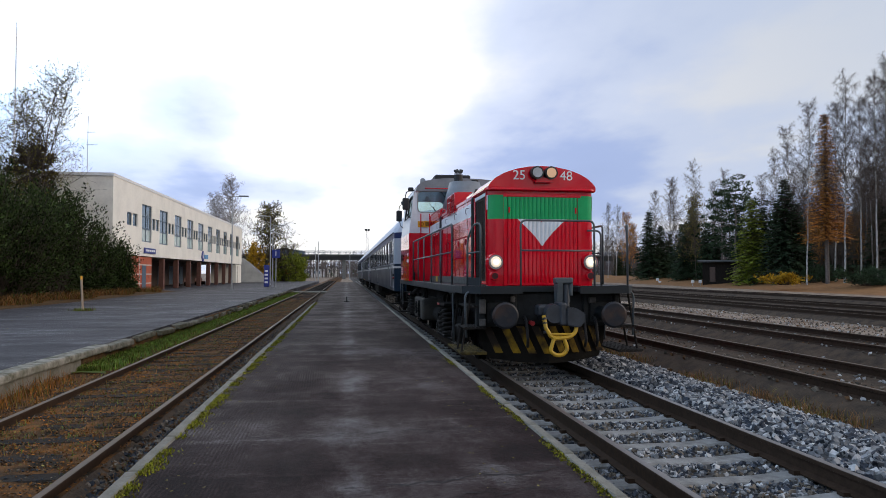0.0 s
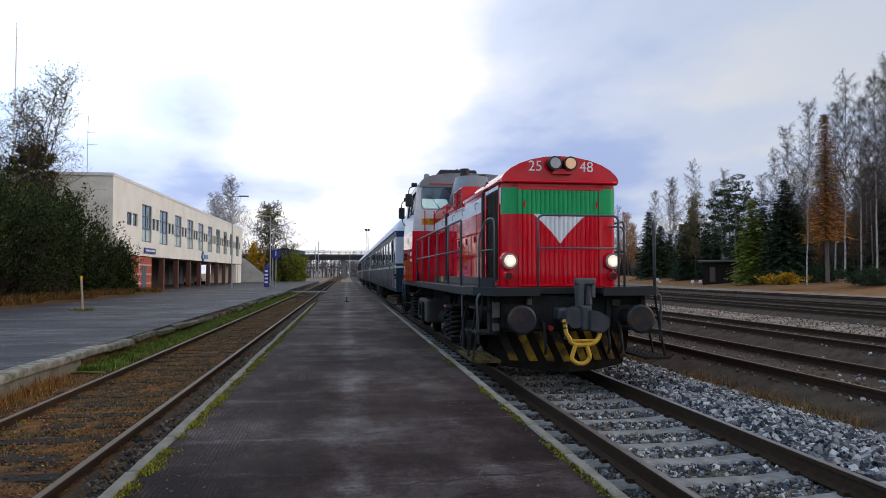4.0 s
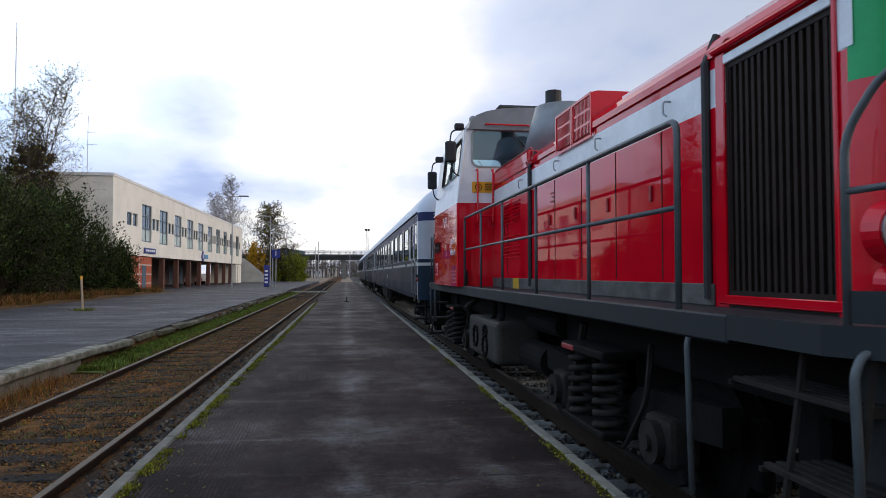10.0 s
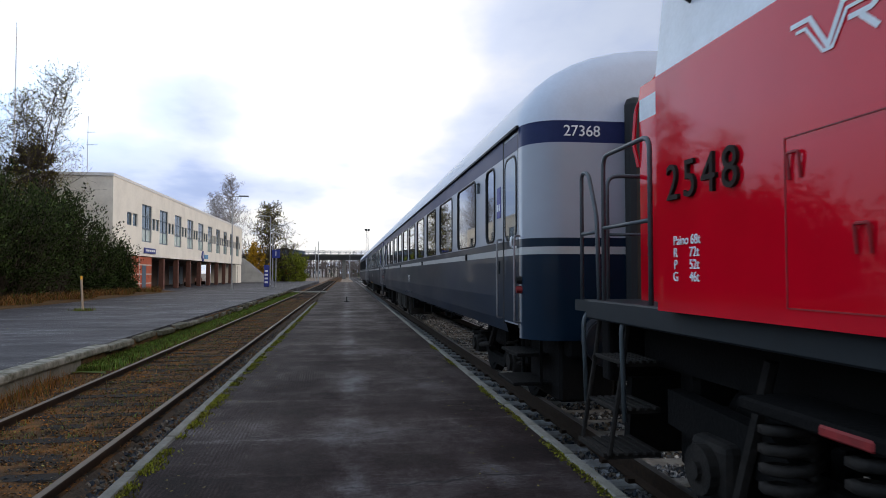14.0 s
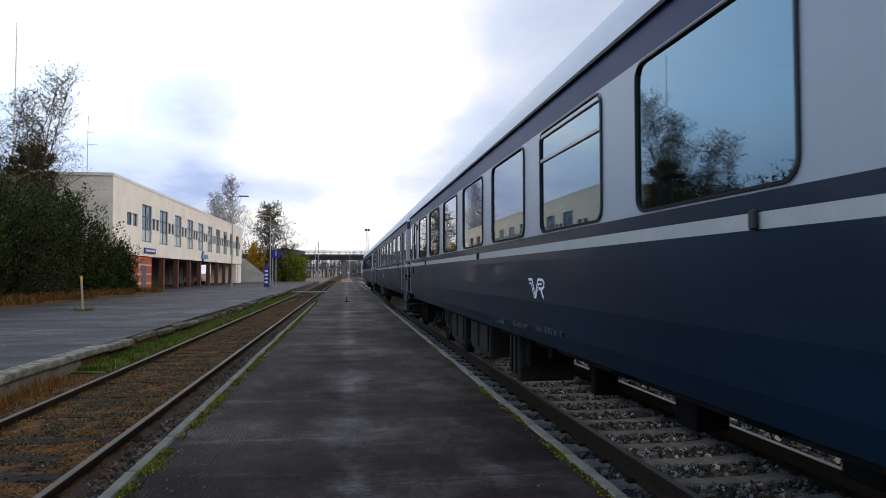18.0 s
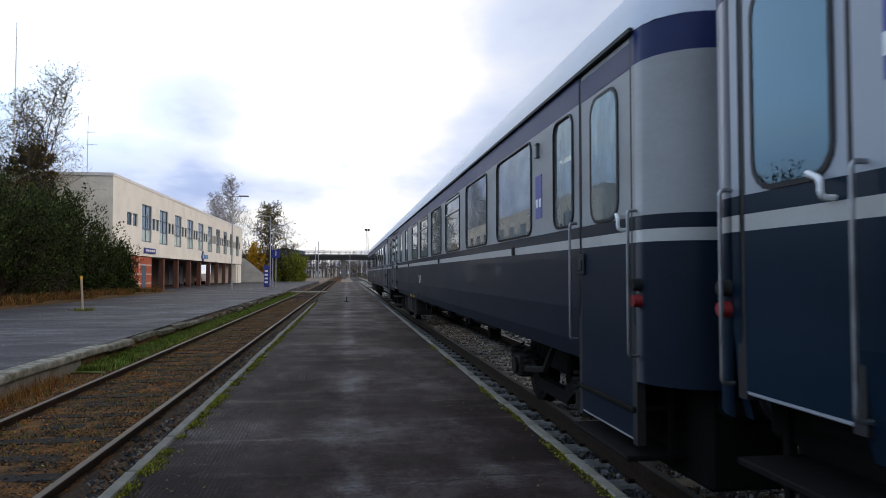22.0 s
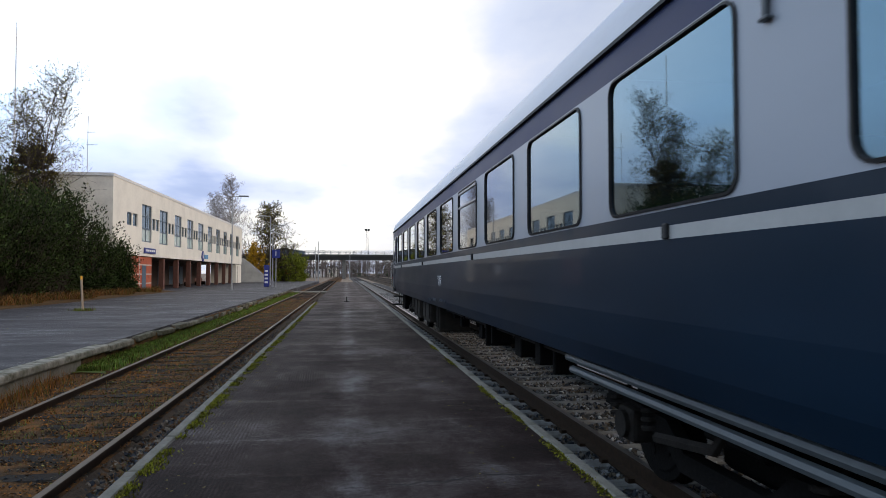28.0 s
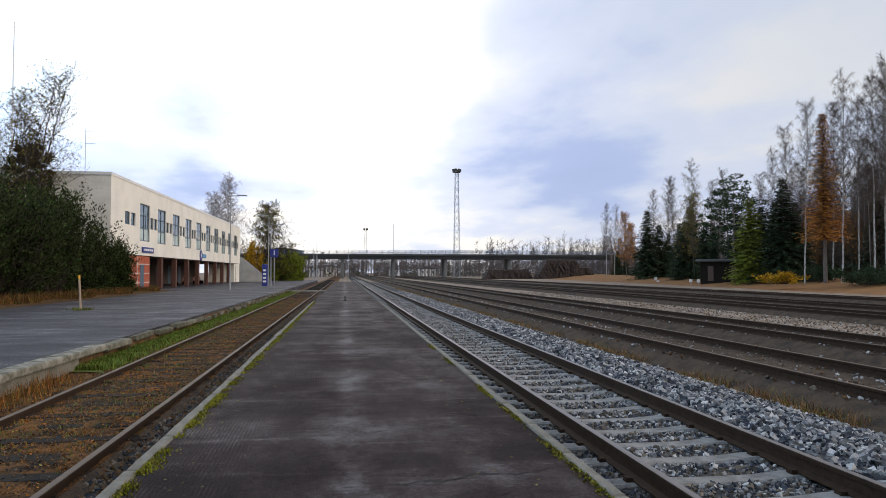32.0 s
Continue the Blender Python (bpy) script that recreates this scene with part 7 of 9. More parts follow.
            tube(bm, bend([(s * 1.30, y - L, 1.30), (s * 1.30, y - L, 1.06), (s * 1.36, y - L - 0.05, 1.0)], 0.05), 0.035, 7)
            part("tank_pipe", bm, M["under"], tk)
        bm = B()
        cyl(bm, (s * 1.05, 16.70 - L, 0.66), (s * 1.05, 15.75 - L, 0.66), 0.18, 18)
        cyl(bm, (s * 1.0, 16.7 - L, 1.08), (s * 1.0, 15.5 - L, 1.08), 0.13, 16)
        part("air_reservoir", bm, M["under"], lo, "black air reservoir")
        bm = B()
        tube(bm, bend([(s * 1.3, 19.0 - L, 1.25), (s * 1.45, 18.95 - L, 1.16), (s * 1.52, 18.9 - L, 1.10)], 0.1), 0.05, 8)
        part("filler_pipe", bm, M["under_light"], lo, "short dusty filler pipe")
    return lo


M["sealgrey"] = material("grey_window_seal", (0.30, 0.32, 0.31), 0.6, var=0.08)
M["amber"] = material("amber_plate", (0.75, 0.36, 0.01), 0.5, var=0.05)
M["redseam"] = material("dark_red_seam", (0.30, 0.006, 0.012), 0.5, var=0.1)
M["tankgrey"] = material("dusty_olive_grey_tank", (0.042, 0.037, 0.030), 0.75, var=0.25, scale=3, col2=(0.026, 0.023, 0.020), bump=0.2, spec=0.2)
M["kickgrey"] = material("grimy_grey_kick_plate", (0.10, 0.092, 0.085), 0.7, var=0.25, scale=4, col2=(0.05, 0.045, 0.04), spec=0.2)
M["ploughyellow"] = material("grimy_yellow_paint", (0.25, 0.145, 0.010), 0.75, var=0.25, scale=4, col2=(0.022, 0.015, 0.010), spots=0.56, spec=0.15)
M["ploughdust"] = material("dusty_black_plough", (0.011, 0.0095, 0.0075), 0.85, var=0.25, scale=3, col2=(0.0045, 0.004, 0.0035), bump=0.2, spec=0.1)
M["stepyellow"] = material("worn_yellow_step", (0.115, 0.082, 0.022), 0.8, var=0.25, scale=9, col2=(0.02, 0.017, 0.012), spots=0.5, spec=0.1)
M["coupler"] = material("blue_grey_casting", (0.030, 0.036, 0.045), 0.55, var=0.2, scale=6)
M["lamp_on"] = glow("lit_headlight", (1.0, 0.84, 0.62), 0.62)
M["lamp_core"] = glow("lit_bulb", (1.0, 0.90, 0.72), 2.2)
M["lamp_warm"] = glow("warm_lit_lamp", (0.85, 0.52, 0.30), 0.22)
M["lamp_off"] = material("unlit_lens", (0.42, 0.43, 0.44), 0.15, var=0.1)
M["lamp_red"] = material("dark_red_lens", (0.06, 0.004, 0.006), 0.15, var=0.1)
LOCO_WHEEL = wheel_mesh(0.5, 1.15)
LOCO = build_loco()


# ---- vegetation ----
class Soup:
    """Collects vertices and faces of rods and leaves for one mesh."""

    def __init__(self):
        self.v, self.f = [], []

    def rod(self, p0, p1, r0, r1, n=4):
        d = p1 - p0
        if d.length < 1e-5:
            return
        d = d.normalized()
        u = d.orthogonal().normalized()
        w = d.cross(u)
        k = len(self.v)
        for p, r in ((p0, r0), (p1, r1)):
            for j in range(n):
                a = 2 * math.pi * j / n
                self.v.append(p + (u * math.cos(a) + w * math.sin(a)) * r)
        for j in range(n):
            self.f.append((k + j, k + (j + 1) % n, k + n + (j + 1) % n, k + n + j))

    def leaf(self, p, d, n, ln, wd):
        k = len(self.v)
        s = d.cross(n).normalized() * wd
        self.v += [p, p + d * ln * 0.5 + s, p + d * ln, p + d * ln * 0.5 - s]
        self.f.append((k, k + 1, k + 2, k + 3))

    def mesh(self, name, mat):
        me = bpy.data.meshes.new(name)
        me.from_pydata([tuple(p) for p in self.v], [], self.f)
        me.materials.append(mat)
        return me


def rvec(r):
    while True:
        q = Vector((r.uniform(-1, 1), r.uniform(-1, 1), r.uniform(-1, 1)))
        if 0.05 < q.length < 1:
            return q.normalized()


def put_tree(name, label, trunk, crown, m, group="trees", extra=None, category="tree"):
    t = thing(name, m, label, category, group)
    for nm, me in (("trunk", trunk), ("crown", crown)) + ((("leaves", extra),) if extra else ()):
        if me:
            ob = new(nm, me)
            ob.parent = t
    return t


def bare_tree(seed, h, bark, twig, first=0.3, limbs=40, spread=0.22, rise=0.75, droop=0.35, leaf=None, leaf_n=0, stems=1, fine=10, leaf_size=0.12, tw=1.0, girth=0.0058):
    """Trunk with limbs, branchlets and fine twigs; leaf: a material for the last leaves."""
    r = rows_rand(seed)
    T, C, F = Soup(), Soup(), Soup()
    for sidx in range(stems):
        base = Vector((0, 0, -0.3)) if stems == 1 else Vector((r.uniform(-0.5, 0.5), r.uniform(-0.5, 0.5), -0.3))
        lean = Vector((r.uniform(-0.05, 0.05), r.uniform(-0.05, 0.05), 0)) if stems == 1 else Vector((r.uniform(-0.28, 0.28), r.uniform(-0.28, 0.28), 0))
        hh = h * (1 if sidx == 0 else r.uniform(0.7, 1))
        n = 12
        pts = [base + Vector((lean.x * hh * k / n + r.uniform(-0.06, 0.06), lean.y * hh * k / n + r.uniform(-0.06, 0.06), hh * k / n)) for k in range(n + 1)]
        rad = [hh * girth * (1 - 0.93 * k / n) + 0.008 for k in range(n + 1)]
        for k in range(n):
            T.rod(pts[k], pts[k + 1], rad[k], rad[k + 1], 7)
        for i in range(limbs // stems):
            t = first + (0.99 - first) * ((i + r.random()) / (limbs // stems))
            k = min(n - 1, int(t * n))
            p = pts[k].lerp(pts[k + 1], t * n - k)
            a = i * 2.4 + r.uniform(-0.5, 0.5)
            ln = hh * spread * (1.05 - 0.75 * (t - first) / (1 - first)) * r.uniform(0.6, 1.15)
            d = Vector((math.cos(a), math.sin(a), rise * r.uniform(0.7, 1.3))).normalized()
            r0 = min(rad[k] * 0.34, 0.045)
            q = p
            seg = 5
            for j in range(seg):
                d2 = (d + Vector((r.uniform(-0.22, 0.22), r.uniform(-0.22, 0.22), r.uniform(-0.1, 0.12)))).normalized()
                e = q + d2 * ln / seg
                C.rod(q, e, r0 * (1 - j / seg) + 0.006, r0 * (1 - (j + 1) / seg) + 0.005, 4)
                for g in range(fine):
                    s = q.lerp(e, r.random())
                    dd = (d2 * 0.6 + rvec(r) * 0.9 + Vector((0, 0, 0.15))).normalized()
                    l1 = max(0.5, ln * r.uniform(0.14, 0.36) * (1 - 0.3 * j / seg))
                    m1 = s + dd * l1
                    C.rod(s, m1, 0.008 * tw, 0.0045 * tw, 3)
                    for hh2 in range(2):
                        s2 = s.lerp(m1, r.uniform(0.4, 1))
                        d3 = (dd * 0.5 + rvec(r) * 0.6 + Vector((0, 0, -droop))).normalized()
                        m2 = s2 + d3 * l1 * r.uniform(0.5, 0.9)
                        C.rod(s2, m2, 0.0055 * tw, 0.0035 * tw, 3)
                        if leaf and r.random() < leaf_n:
                            for _ in range(2):
                                F.leaf(m2 + rvec(r) * 0.05, rvec(r), rvec(r), leaf_size * r.uniform(0.6, 1.3), leaf_size * 0.35)
                q, d = e, d2
    return T.mesh("trunk", bark), C.mesh("crown", twig), F.mesh("leaves", leaf) if leaf and F.f else None


def spruce(seed, h, bark, needle, width=0.17, tiers=34, per=9, thin=1.0, first=0.06, leafk=1.0, power=0.85):
    r = rows_rand(seed)
    T, C = Soup(), Soup()
    T.rod(Vector((0, 0, -0.3)), Vector((0, 0, h * 0.6)), h * 0.012, h * 0.006, 7)
    T.rod(Vector((0, 0, h * 0.6)), Vector((0, 0, h)), h * 0.006, 0.01, 6)
    for k in range(tiers):
        t = first + (0.985 - first) * k / tiers
        ln = h * width * (1 - t) ** power + 0.25
        for j in range(per):
            a = k * 1.7 + j * 2 * math.pi / per + r.uniform(-0.3, 0.3)
            l = ln * r.uniform(0.65, 1.15)
            p = Vector((0, 0, h * t + r.uniform(-0.15, 0.15)))
            d = Vector((math.cos(a), math.sin(a), 0.12 - 0.35 * (1 - t)))
            side = Vector((-math.sin(a), math.cos(a), 0))
            n = max(4, int(l / 0.22))
            T.rod(p, p + d * l * 0.9, 0.02, 0.006, 3)
            for i in range(n):
                f = (i + 0.6) / n
                q = p + d * l * f + Vector((0, 0, -0.25 * f * f * l * 0.4))
                for s in (-1, 1):
                    if r.random() > thin:
                        continue
                    dd = (d * 0.6 + side * s * r.uniform(0.5, 1.0) + Vector((0, 0, r.uniform(-0.55, 0.05)))).normalized()
                    nn = Vector((r.uniform(-0.4, 0.4), r.uniform(-0.4, 0.4), 1)).normalized()
                    C.leaf(q, dd, nn, leafk * (0.26 + 0.42 * (1 - 0.6 * f) * min(1, l / 2.2) * r.uniform(0.7, 1.3)), leafk * (0.09 + 0.08 * r.random()))
    return T.mesh("trunk", bark), C.mesh("crown", needle)


def clump_tree(seed, h, bark, leafm, crown0=0.45, rx=0.22, clumps=40, per=110, size=0.16, trunk_r=0.012):
    """A tree whose crown is separate clumps of leaves or needle tufts on limbs, with gaps between."""
    r = rows_rand(seed)
    T, C = Soup(), Soup()
    n = 8
    pts = [Vector((r.uniform(-0.1, 0.1) * k / 3, r.uniform(-0.1, 0.1) * k / 3, -0.3 + (h * 0.96 + 0.3) * k / n)) for k in range(n + 1)]
    for k in range(n):
        T.rod(pts[k], pts[k + 1], h * trunk_r * (1 - 0.9 * k / n), h * trunk_r * (1 - 0.9 * (k + 1) / n) + 0.01, 7)
    for i in range(clumps):
        t = crown0 + (1 - crown0) * (i + r.random()) / clumps
        a = i * 2.4
        u = (t - crown0) / (1 - crown0)
        ln = h * rx * (0.35 + 1.0 * math.sin(math.pi * min(1, 0.22 + 0.8 * u))) * r.uniform(0.45, 1.0)
        b = Vector((pts[min(n, int(t * n))].x, pts[min(n, int(t * n))].y, h * t * 0.95))
        c = b + Vector((math.cos(a) * ln, math.sin(a) * ln, ln * r.uniform(0.05, 0.35)))
        T.rod(b, c, 0.05, 0.012, 4)
        cr = h * rx * r.uniform(0.16, 0.30)
        for _ in range(per):
            q = rvec(r)
            q = Vector((q.x * 1.25, q.y * 1.25, q.z * 0.42)) * cr * r.uniform(0.3, 1.0) ** 0.6
            C.leaf(c + q, (q.normalized() + rvec(r) * 0.8).normalized(), rvec(r), size * r.uniform(0.6, 1.4), size * 0.32)
    return T.mesh("trunk", bark), C.mesh("crown", leafm)


def bush_mesh(seed, rx, ry, h, leafm, n=9000, size=0.20, lumps=16):
    """An uneven shrub: shoots rising from the ground with leaves along them."""
    r = rows_rand(seed)
    T, C = Soup(), Soup()
    L = []
    for _ in range(lumps):
        a, q = r.uniform(0, 6.283), r.random() ** 0.5
        cx, cy = math.cos(a) * rx * 0.8 * q, math.sin(a) * ry * 0.8 * q
        hh = h * r.uniform(0.84, 1.0) * (1 - 0.28 * q ** 2)
        L.append((cx, cy, hh, r.uniform(0.28, 0.45)))
    shoots = max(20, n // 34)
    for i in range(shoots):
        cx, cy, hh, w = L[i % lumps]
        p = Vector((cx * 0.45, cy * 0.45, -0.1))
        e = Vector((cx + r.gauss(0, rx * w * 0.8), cy + r.gauss(0, ry * w * 0.8), hh * (0.22 + 0.80 * r.random() ** 0.75 if i % 4 else 0.05 + 0.25 * r.random())))
        mid = p.lerp(e, 0.5) + Vector((0, 0, 0.1 * hh))
        T.rod(p, mid, 0.022, 0.014, 3)
        T.rod(mid, e, 0.014, 0.004, 3)
        d0 = (e - mid).normalized()
        for _ in range(34):
            f = r.uniform(0.15, 1.05)
            q = mid.lerp(e, f) + rvec(r) * r.uniform(0.05, 0.5) * (1.15 - 0.55 * f)
            if q.z < 0.02:
                continue
            C.leaf(q, (d0 + rvec(r) * 1.0 + Vector((0, 0, 0.3))).normalized(), rvec(r), size * r.uniform(0.6, 1.4), size * r.uniform(0.18, 0.3))
    return T.mesh("stem_clump", M["twigdark"]), C.mesh("leaves", leafm)


def build_left_plants():
    # dark thicket at the end of the station platform
    for k, (x, y, rx, ry, h, nn) in enumerate(((-17.6, 29.5, 2.9, 3.2, 6.9, 14000), (-17.2, 35.5, 2.9, 3.4, 7.6, 15000), (-17.3, 41.5, 2.7, 3.2, 7.6, 14000), (-17.3, 46.6, 2.1, 2.2, 6.2, 9000), (-15.9, 50.0, 1.1, 1.5, 4.2, 5000), (-21.0, 34.0, 3.5, 5.0, 8.2, 9000), (-21.0, 41.0, 3.0, 4.0, 8.4, 9000))):
        st, lv = bush_mesh(40 + k, rx, ry, h, M["bushleaf"], int(nn * 1.7), 0.17)
        b = thing("evergreen_bush", pose(x, y, -0.06), "dense dark green evergreen bush beside the platform", "bush", "bushes beside the platform")
        for nm, me in (("stem_clump", st), ("leaves", lv)):
            ob = new(nm, me)
            ob.parent = b
    # brown undergrowth at the foot of the thicket
    bm = B()
    sheet(bm, -24, -13.6, 20, 57, lambda x, y: -0.05 + 0.20 * max(0.0, min(1.0, (-14.2 - x + 0.6 * noise.noise((x * 0.5, y * 0.4, 3))) / 2.0)), 22, 60)
    single("leaf_litter", bm, M["litter"], "brown leaf litter and earth under the bushes", "ground", "structure")

    def foot(rng, n):
        y = rng.uniform(22, 56, n)
        x = -14.5 - rng.gamma(1.4, 0.45, n) - 0.35 * np.sin(y * 0.9)
        return np.stack([x, y, np.full(n, -0.02) + 0.1 * np.clip((-14.2 - x) / 2, 0, 1)], 1)
    ob = new("dead_undergrowth", blades("dead_undergrowth", 9000, foot, (0.08, 0.5), [M["drygrass"], M["darkblade"], M["weed"], M["rustblade"]], 8, 0.012, 1.4))
    tagged(ob, "reddish-brown dead undergrowth along the bushes", "undergrowth", kind="stuff")
    # slim trees with a few last leaves behind the thicket
    for k, (x, y, h, sp) in enumerate(((-18.9, 44.5, 13.2, 0.27), (-20.7, 45.5, 14.6, 0.27), (-22.4, 44.0, 14.9, 0.25))):
        tr, cr, lf = bare_tree(60 + k, h, M["bark"], M["twigdark"], 0.26, 84, sp, 1.0, -0.15, M["leaf_last"], 0.34, 3, 4, 0.12, tw=0.95, girth=0.0046)
        put_tree("slender_tree", "slender half-bare tree with small olive leaves behind the bushes", tr, cr, pose(x, y, -0.05, 0, 0, 40 * k), "trees beside the station", lf)
    tr, cr = clump_tree(70, 10.4, M["bark"], M["pinebrown"], 0.25, 0.15, 40, 120, 0.26)
    put_tree("pine_tree", "dark brownish pine rising behind the station", tr, cr, pose(-20.6, 47.6, -0.05), "trees beside the station")
    for x, y, h, sd in ((-21.6, 131, 19.5, 71), (-24.5, 134, 16.5, 72)):
        tr, cr, lf = bare_tree(sd, h, M["birchbark"], M["twigpale"], 0.18, 80, 0.34, 1.0, 0.5, fine=6, tw=2.0)
        put_tree("bare_birch", "bare pale birch behind the station", tr, cr, pose(x, y, -0.05), "trees beside the station")
    tr, cr, lf = bare_tree(73, 13.4, M["bark"], M["twigdark"], 0.16, 70, 0.44, 0.5, 0.1, M["leaf_last"], 0.35, 1, 7, 0.26, tw=2.6)
    put_tree("spreading_tree", "dark spreading half-bare tree beyond the station", tr, cr, pose(-13.2, 121, -0.05), "trees beside the station", lf)
    for x, y, rx, h, mat, lab, sd in ((-15.5, 117.5, 2.1, 8.4, "leaf_yellow", "bright yellow autumn shrub beside the road", 75), (-11.9, 124, 2.6, 6.0, "leaf_olive", "olive-green shrub beside the road", 76), (-10.2, 122, 2.4, 7.0, "leaf_olive", "olive-green shrub beside the road", 77), (-8.8, 127, 2.2, 5.6, "leaf_olive", "olive-green shrub beside the road", 79), (-10.5, 130, 2.5, 4.6, "leaf_yellow", "bright yellow autumn shrub beside the road", 78)):
        st, lv = bush_mesh(sd, rx, rx, h, M[mat], 3400, 0.34, 9)
        b = thing("autumn_shrub", pose(x, y, -0.4), lab, "shrub", "autumn shrubs")
        for nm, me in (("stem_clump", st), ("leaves", lv)):
            ob = new(nm, me)
            ob.parent = b


def build_wood():
    """The wood beyond the yard: birches, spruces, pines and a rusty larch."""
    B1 = [bare_tree(100 + k, 23 + 1.2 * k, M["birchbark"], M["twig"], 0.40 - 0.04 * (k % 2), 44, 0.20, 1.15, 0.95, fine=7, tw=1.25, girth=0.0045) for k in range(4)]
    TH = [bare_tree(160 + k, 15 + 2 * k, M["bark"], M["twigbrown"], 0.12, 40, 0.20, 1.2, 0.3, fine=5, tw=1.5, girth=0.0034) for k in range(3)]
    S1 = [spruce(120 + k, 13 + k, M["bark"], M["needle"], 0.25 + 0.02 * k, 38, 12) for k in range(3)]
    LA = spruce(130, 22, M["bark"], M["leaf_orange"], 0.165, 80, 11, 0.78, 0.26, 0.68, 0.80)
    OL = spruce(131, 12.5, M["bark"], M["leaf_olive"], 0.30, 40, 13, 0.85, 0.04, 0.85, 0.8)
    PI = [clump_tree(140 + k, 17 + k, M["bark"], M["needle"], 0.22, 0.21, 30, 90, 0.36) for k in range(2)]
    OR = bare_tree(150, 17, M["bark"], M["twigbrown"], 0.22, 44, 0.25, 0.9, 0.3, M["leaf_orange"], 0.5, leaf_size=0.24, tw=1.5, fine=6)
    YE = bare_tree(151, 15, M["bark"], M["twigbrown"], 0.22, 44, 0.26, 0.9, 0.3, M["leaf_pale"], 0.4, leaf_size=0.24, tw=1.5, fine=6)

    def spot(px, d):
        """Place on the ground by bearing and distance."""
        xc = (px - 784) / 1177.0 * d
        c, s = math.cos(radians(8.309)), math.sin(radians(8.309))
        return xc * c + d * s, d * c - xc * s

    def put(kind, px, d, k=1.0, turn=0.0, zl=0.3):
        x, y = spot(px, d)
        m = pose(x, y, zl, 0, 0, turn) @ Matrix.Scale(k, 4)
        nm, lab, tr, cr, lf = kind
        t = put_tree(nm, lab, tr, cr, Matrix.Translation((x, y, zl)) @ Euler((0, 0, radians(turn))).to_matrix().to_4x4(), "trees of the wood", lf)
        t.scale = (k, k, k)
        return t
    birch = [("birch_tree", "tall bare birch with white bark at the wood's edge", *b) for b in B1]
    thin = [("young_tree", "slim bare brown young tree inside the wood", *q) for q in TH]
    spr = [("spruce_tree", "dark green spruce in the wood", *q, None) for q in S1]
    larch = ("larch_tree", "tall larch with rusty orange needles", *LA, None)
    olive = ("young_conifer", "yellowish olive-green young conifer", *OL, None)
    pine = [("pine_tree", "dark pine with clumped crown", *q, None) for q in PI]
    orange = ("autumn_tree", "half-bare tree with orange-brown leaves", *OR)
    yellow = ("autumn_tree", "half-bare tree with pale yellow leaves", *YE)
    r = rows_rand(7)
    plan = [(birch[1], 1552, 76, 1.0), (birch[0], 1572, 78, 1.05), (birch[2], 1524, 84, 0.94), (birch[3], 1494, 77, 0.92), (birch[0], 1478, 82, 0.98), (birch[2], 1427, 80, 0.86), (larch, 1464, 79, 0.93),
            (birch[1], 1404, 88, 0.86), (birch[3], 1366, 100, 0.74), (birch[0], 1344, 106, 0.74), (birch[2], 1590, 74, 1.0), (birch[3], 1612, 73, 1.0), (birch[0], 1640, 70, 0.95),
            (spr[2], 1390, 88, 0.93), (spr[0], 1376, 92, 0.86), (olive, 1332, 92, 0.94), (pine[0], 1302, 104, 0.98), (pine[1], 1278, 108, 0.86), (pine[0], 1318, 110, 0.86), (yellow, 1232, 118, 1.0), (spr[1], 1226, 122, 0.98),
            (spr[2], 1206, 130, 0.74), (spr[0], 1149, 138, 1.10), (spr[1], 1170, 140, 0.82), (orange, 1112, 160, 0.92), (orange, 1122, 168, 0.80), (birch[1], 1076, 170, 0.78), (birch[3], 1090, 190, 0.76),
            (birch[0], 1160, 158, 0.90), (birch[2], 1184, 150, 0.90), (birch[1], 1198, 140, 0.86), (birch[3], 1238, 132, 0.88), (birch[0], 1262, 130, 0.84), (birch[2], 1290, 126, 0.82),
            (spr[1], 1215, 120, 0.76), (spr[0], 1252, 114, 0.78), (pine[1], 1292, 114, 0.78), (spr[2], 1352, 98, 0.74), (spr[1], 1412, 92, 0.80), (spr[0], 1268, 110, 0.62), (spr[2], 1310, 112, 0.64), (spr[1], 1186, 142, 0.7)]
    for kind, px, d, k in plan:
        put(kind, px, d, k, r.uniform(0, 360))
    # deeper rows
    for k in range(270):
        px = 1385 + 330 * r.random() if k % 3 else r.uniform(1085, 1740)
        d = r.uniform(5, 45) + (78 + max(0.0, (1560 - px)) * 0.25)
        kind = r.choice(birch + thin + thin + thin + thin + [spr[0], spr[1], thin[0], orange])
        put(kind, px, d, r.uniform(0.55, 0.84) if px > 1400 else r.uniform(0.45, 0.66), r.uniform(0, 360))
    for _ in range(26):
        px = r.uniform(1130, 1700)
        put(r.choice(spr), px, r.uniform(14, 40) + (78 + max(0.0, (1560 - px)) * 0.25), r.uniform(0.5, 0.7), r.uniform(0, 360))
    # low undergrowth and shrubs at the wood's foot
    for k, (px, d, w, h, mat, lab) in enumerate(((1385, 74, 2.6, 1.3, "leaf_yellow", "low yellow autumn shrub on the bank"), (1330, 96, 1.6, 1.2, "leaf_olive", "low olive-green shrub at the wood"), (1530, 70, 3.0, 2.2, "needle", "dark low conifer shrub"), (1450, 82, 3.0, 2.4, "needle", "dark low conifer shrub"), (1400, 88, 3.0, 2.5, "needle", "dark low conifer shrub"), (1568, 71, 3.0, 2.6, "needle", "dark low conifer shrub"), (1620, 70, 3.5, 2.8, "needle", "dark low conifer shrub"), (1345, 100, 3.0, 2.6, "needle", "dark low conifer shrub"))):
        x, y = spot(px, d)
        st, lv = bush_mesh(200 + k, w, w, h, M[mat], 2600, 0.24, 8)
        b = thing("low_shrub", pose(x, y, 0.2), lab, "shrub", "shrubs at the wood's foot")
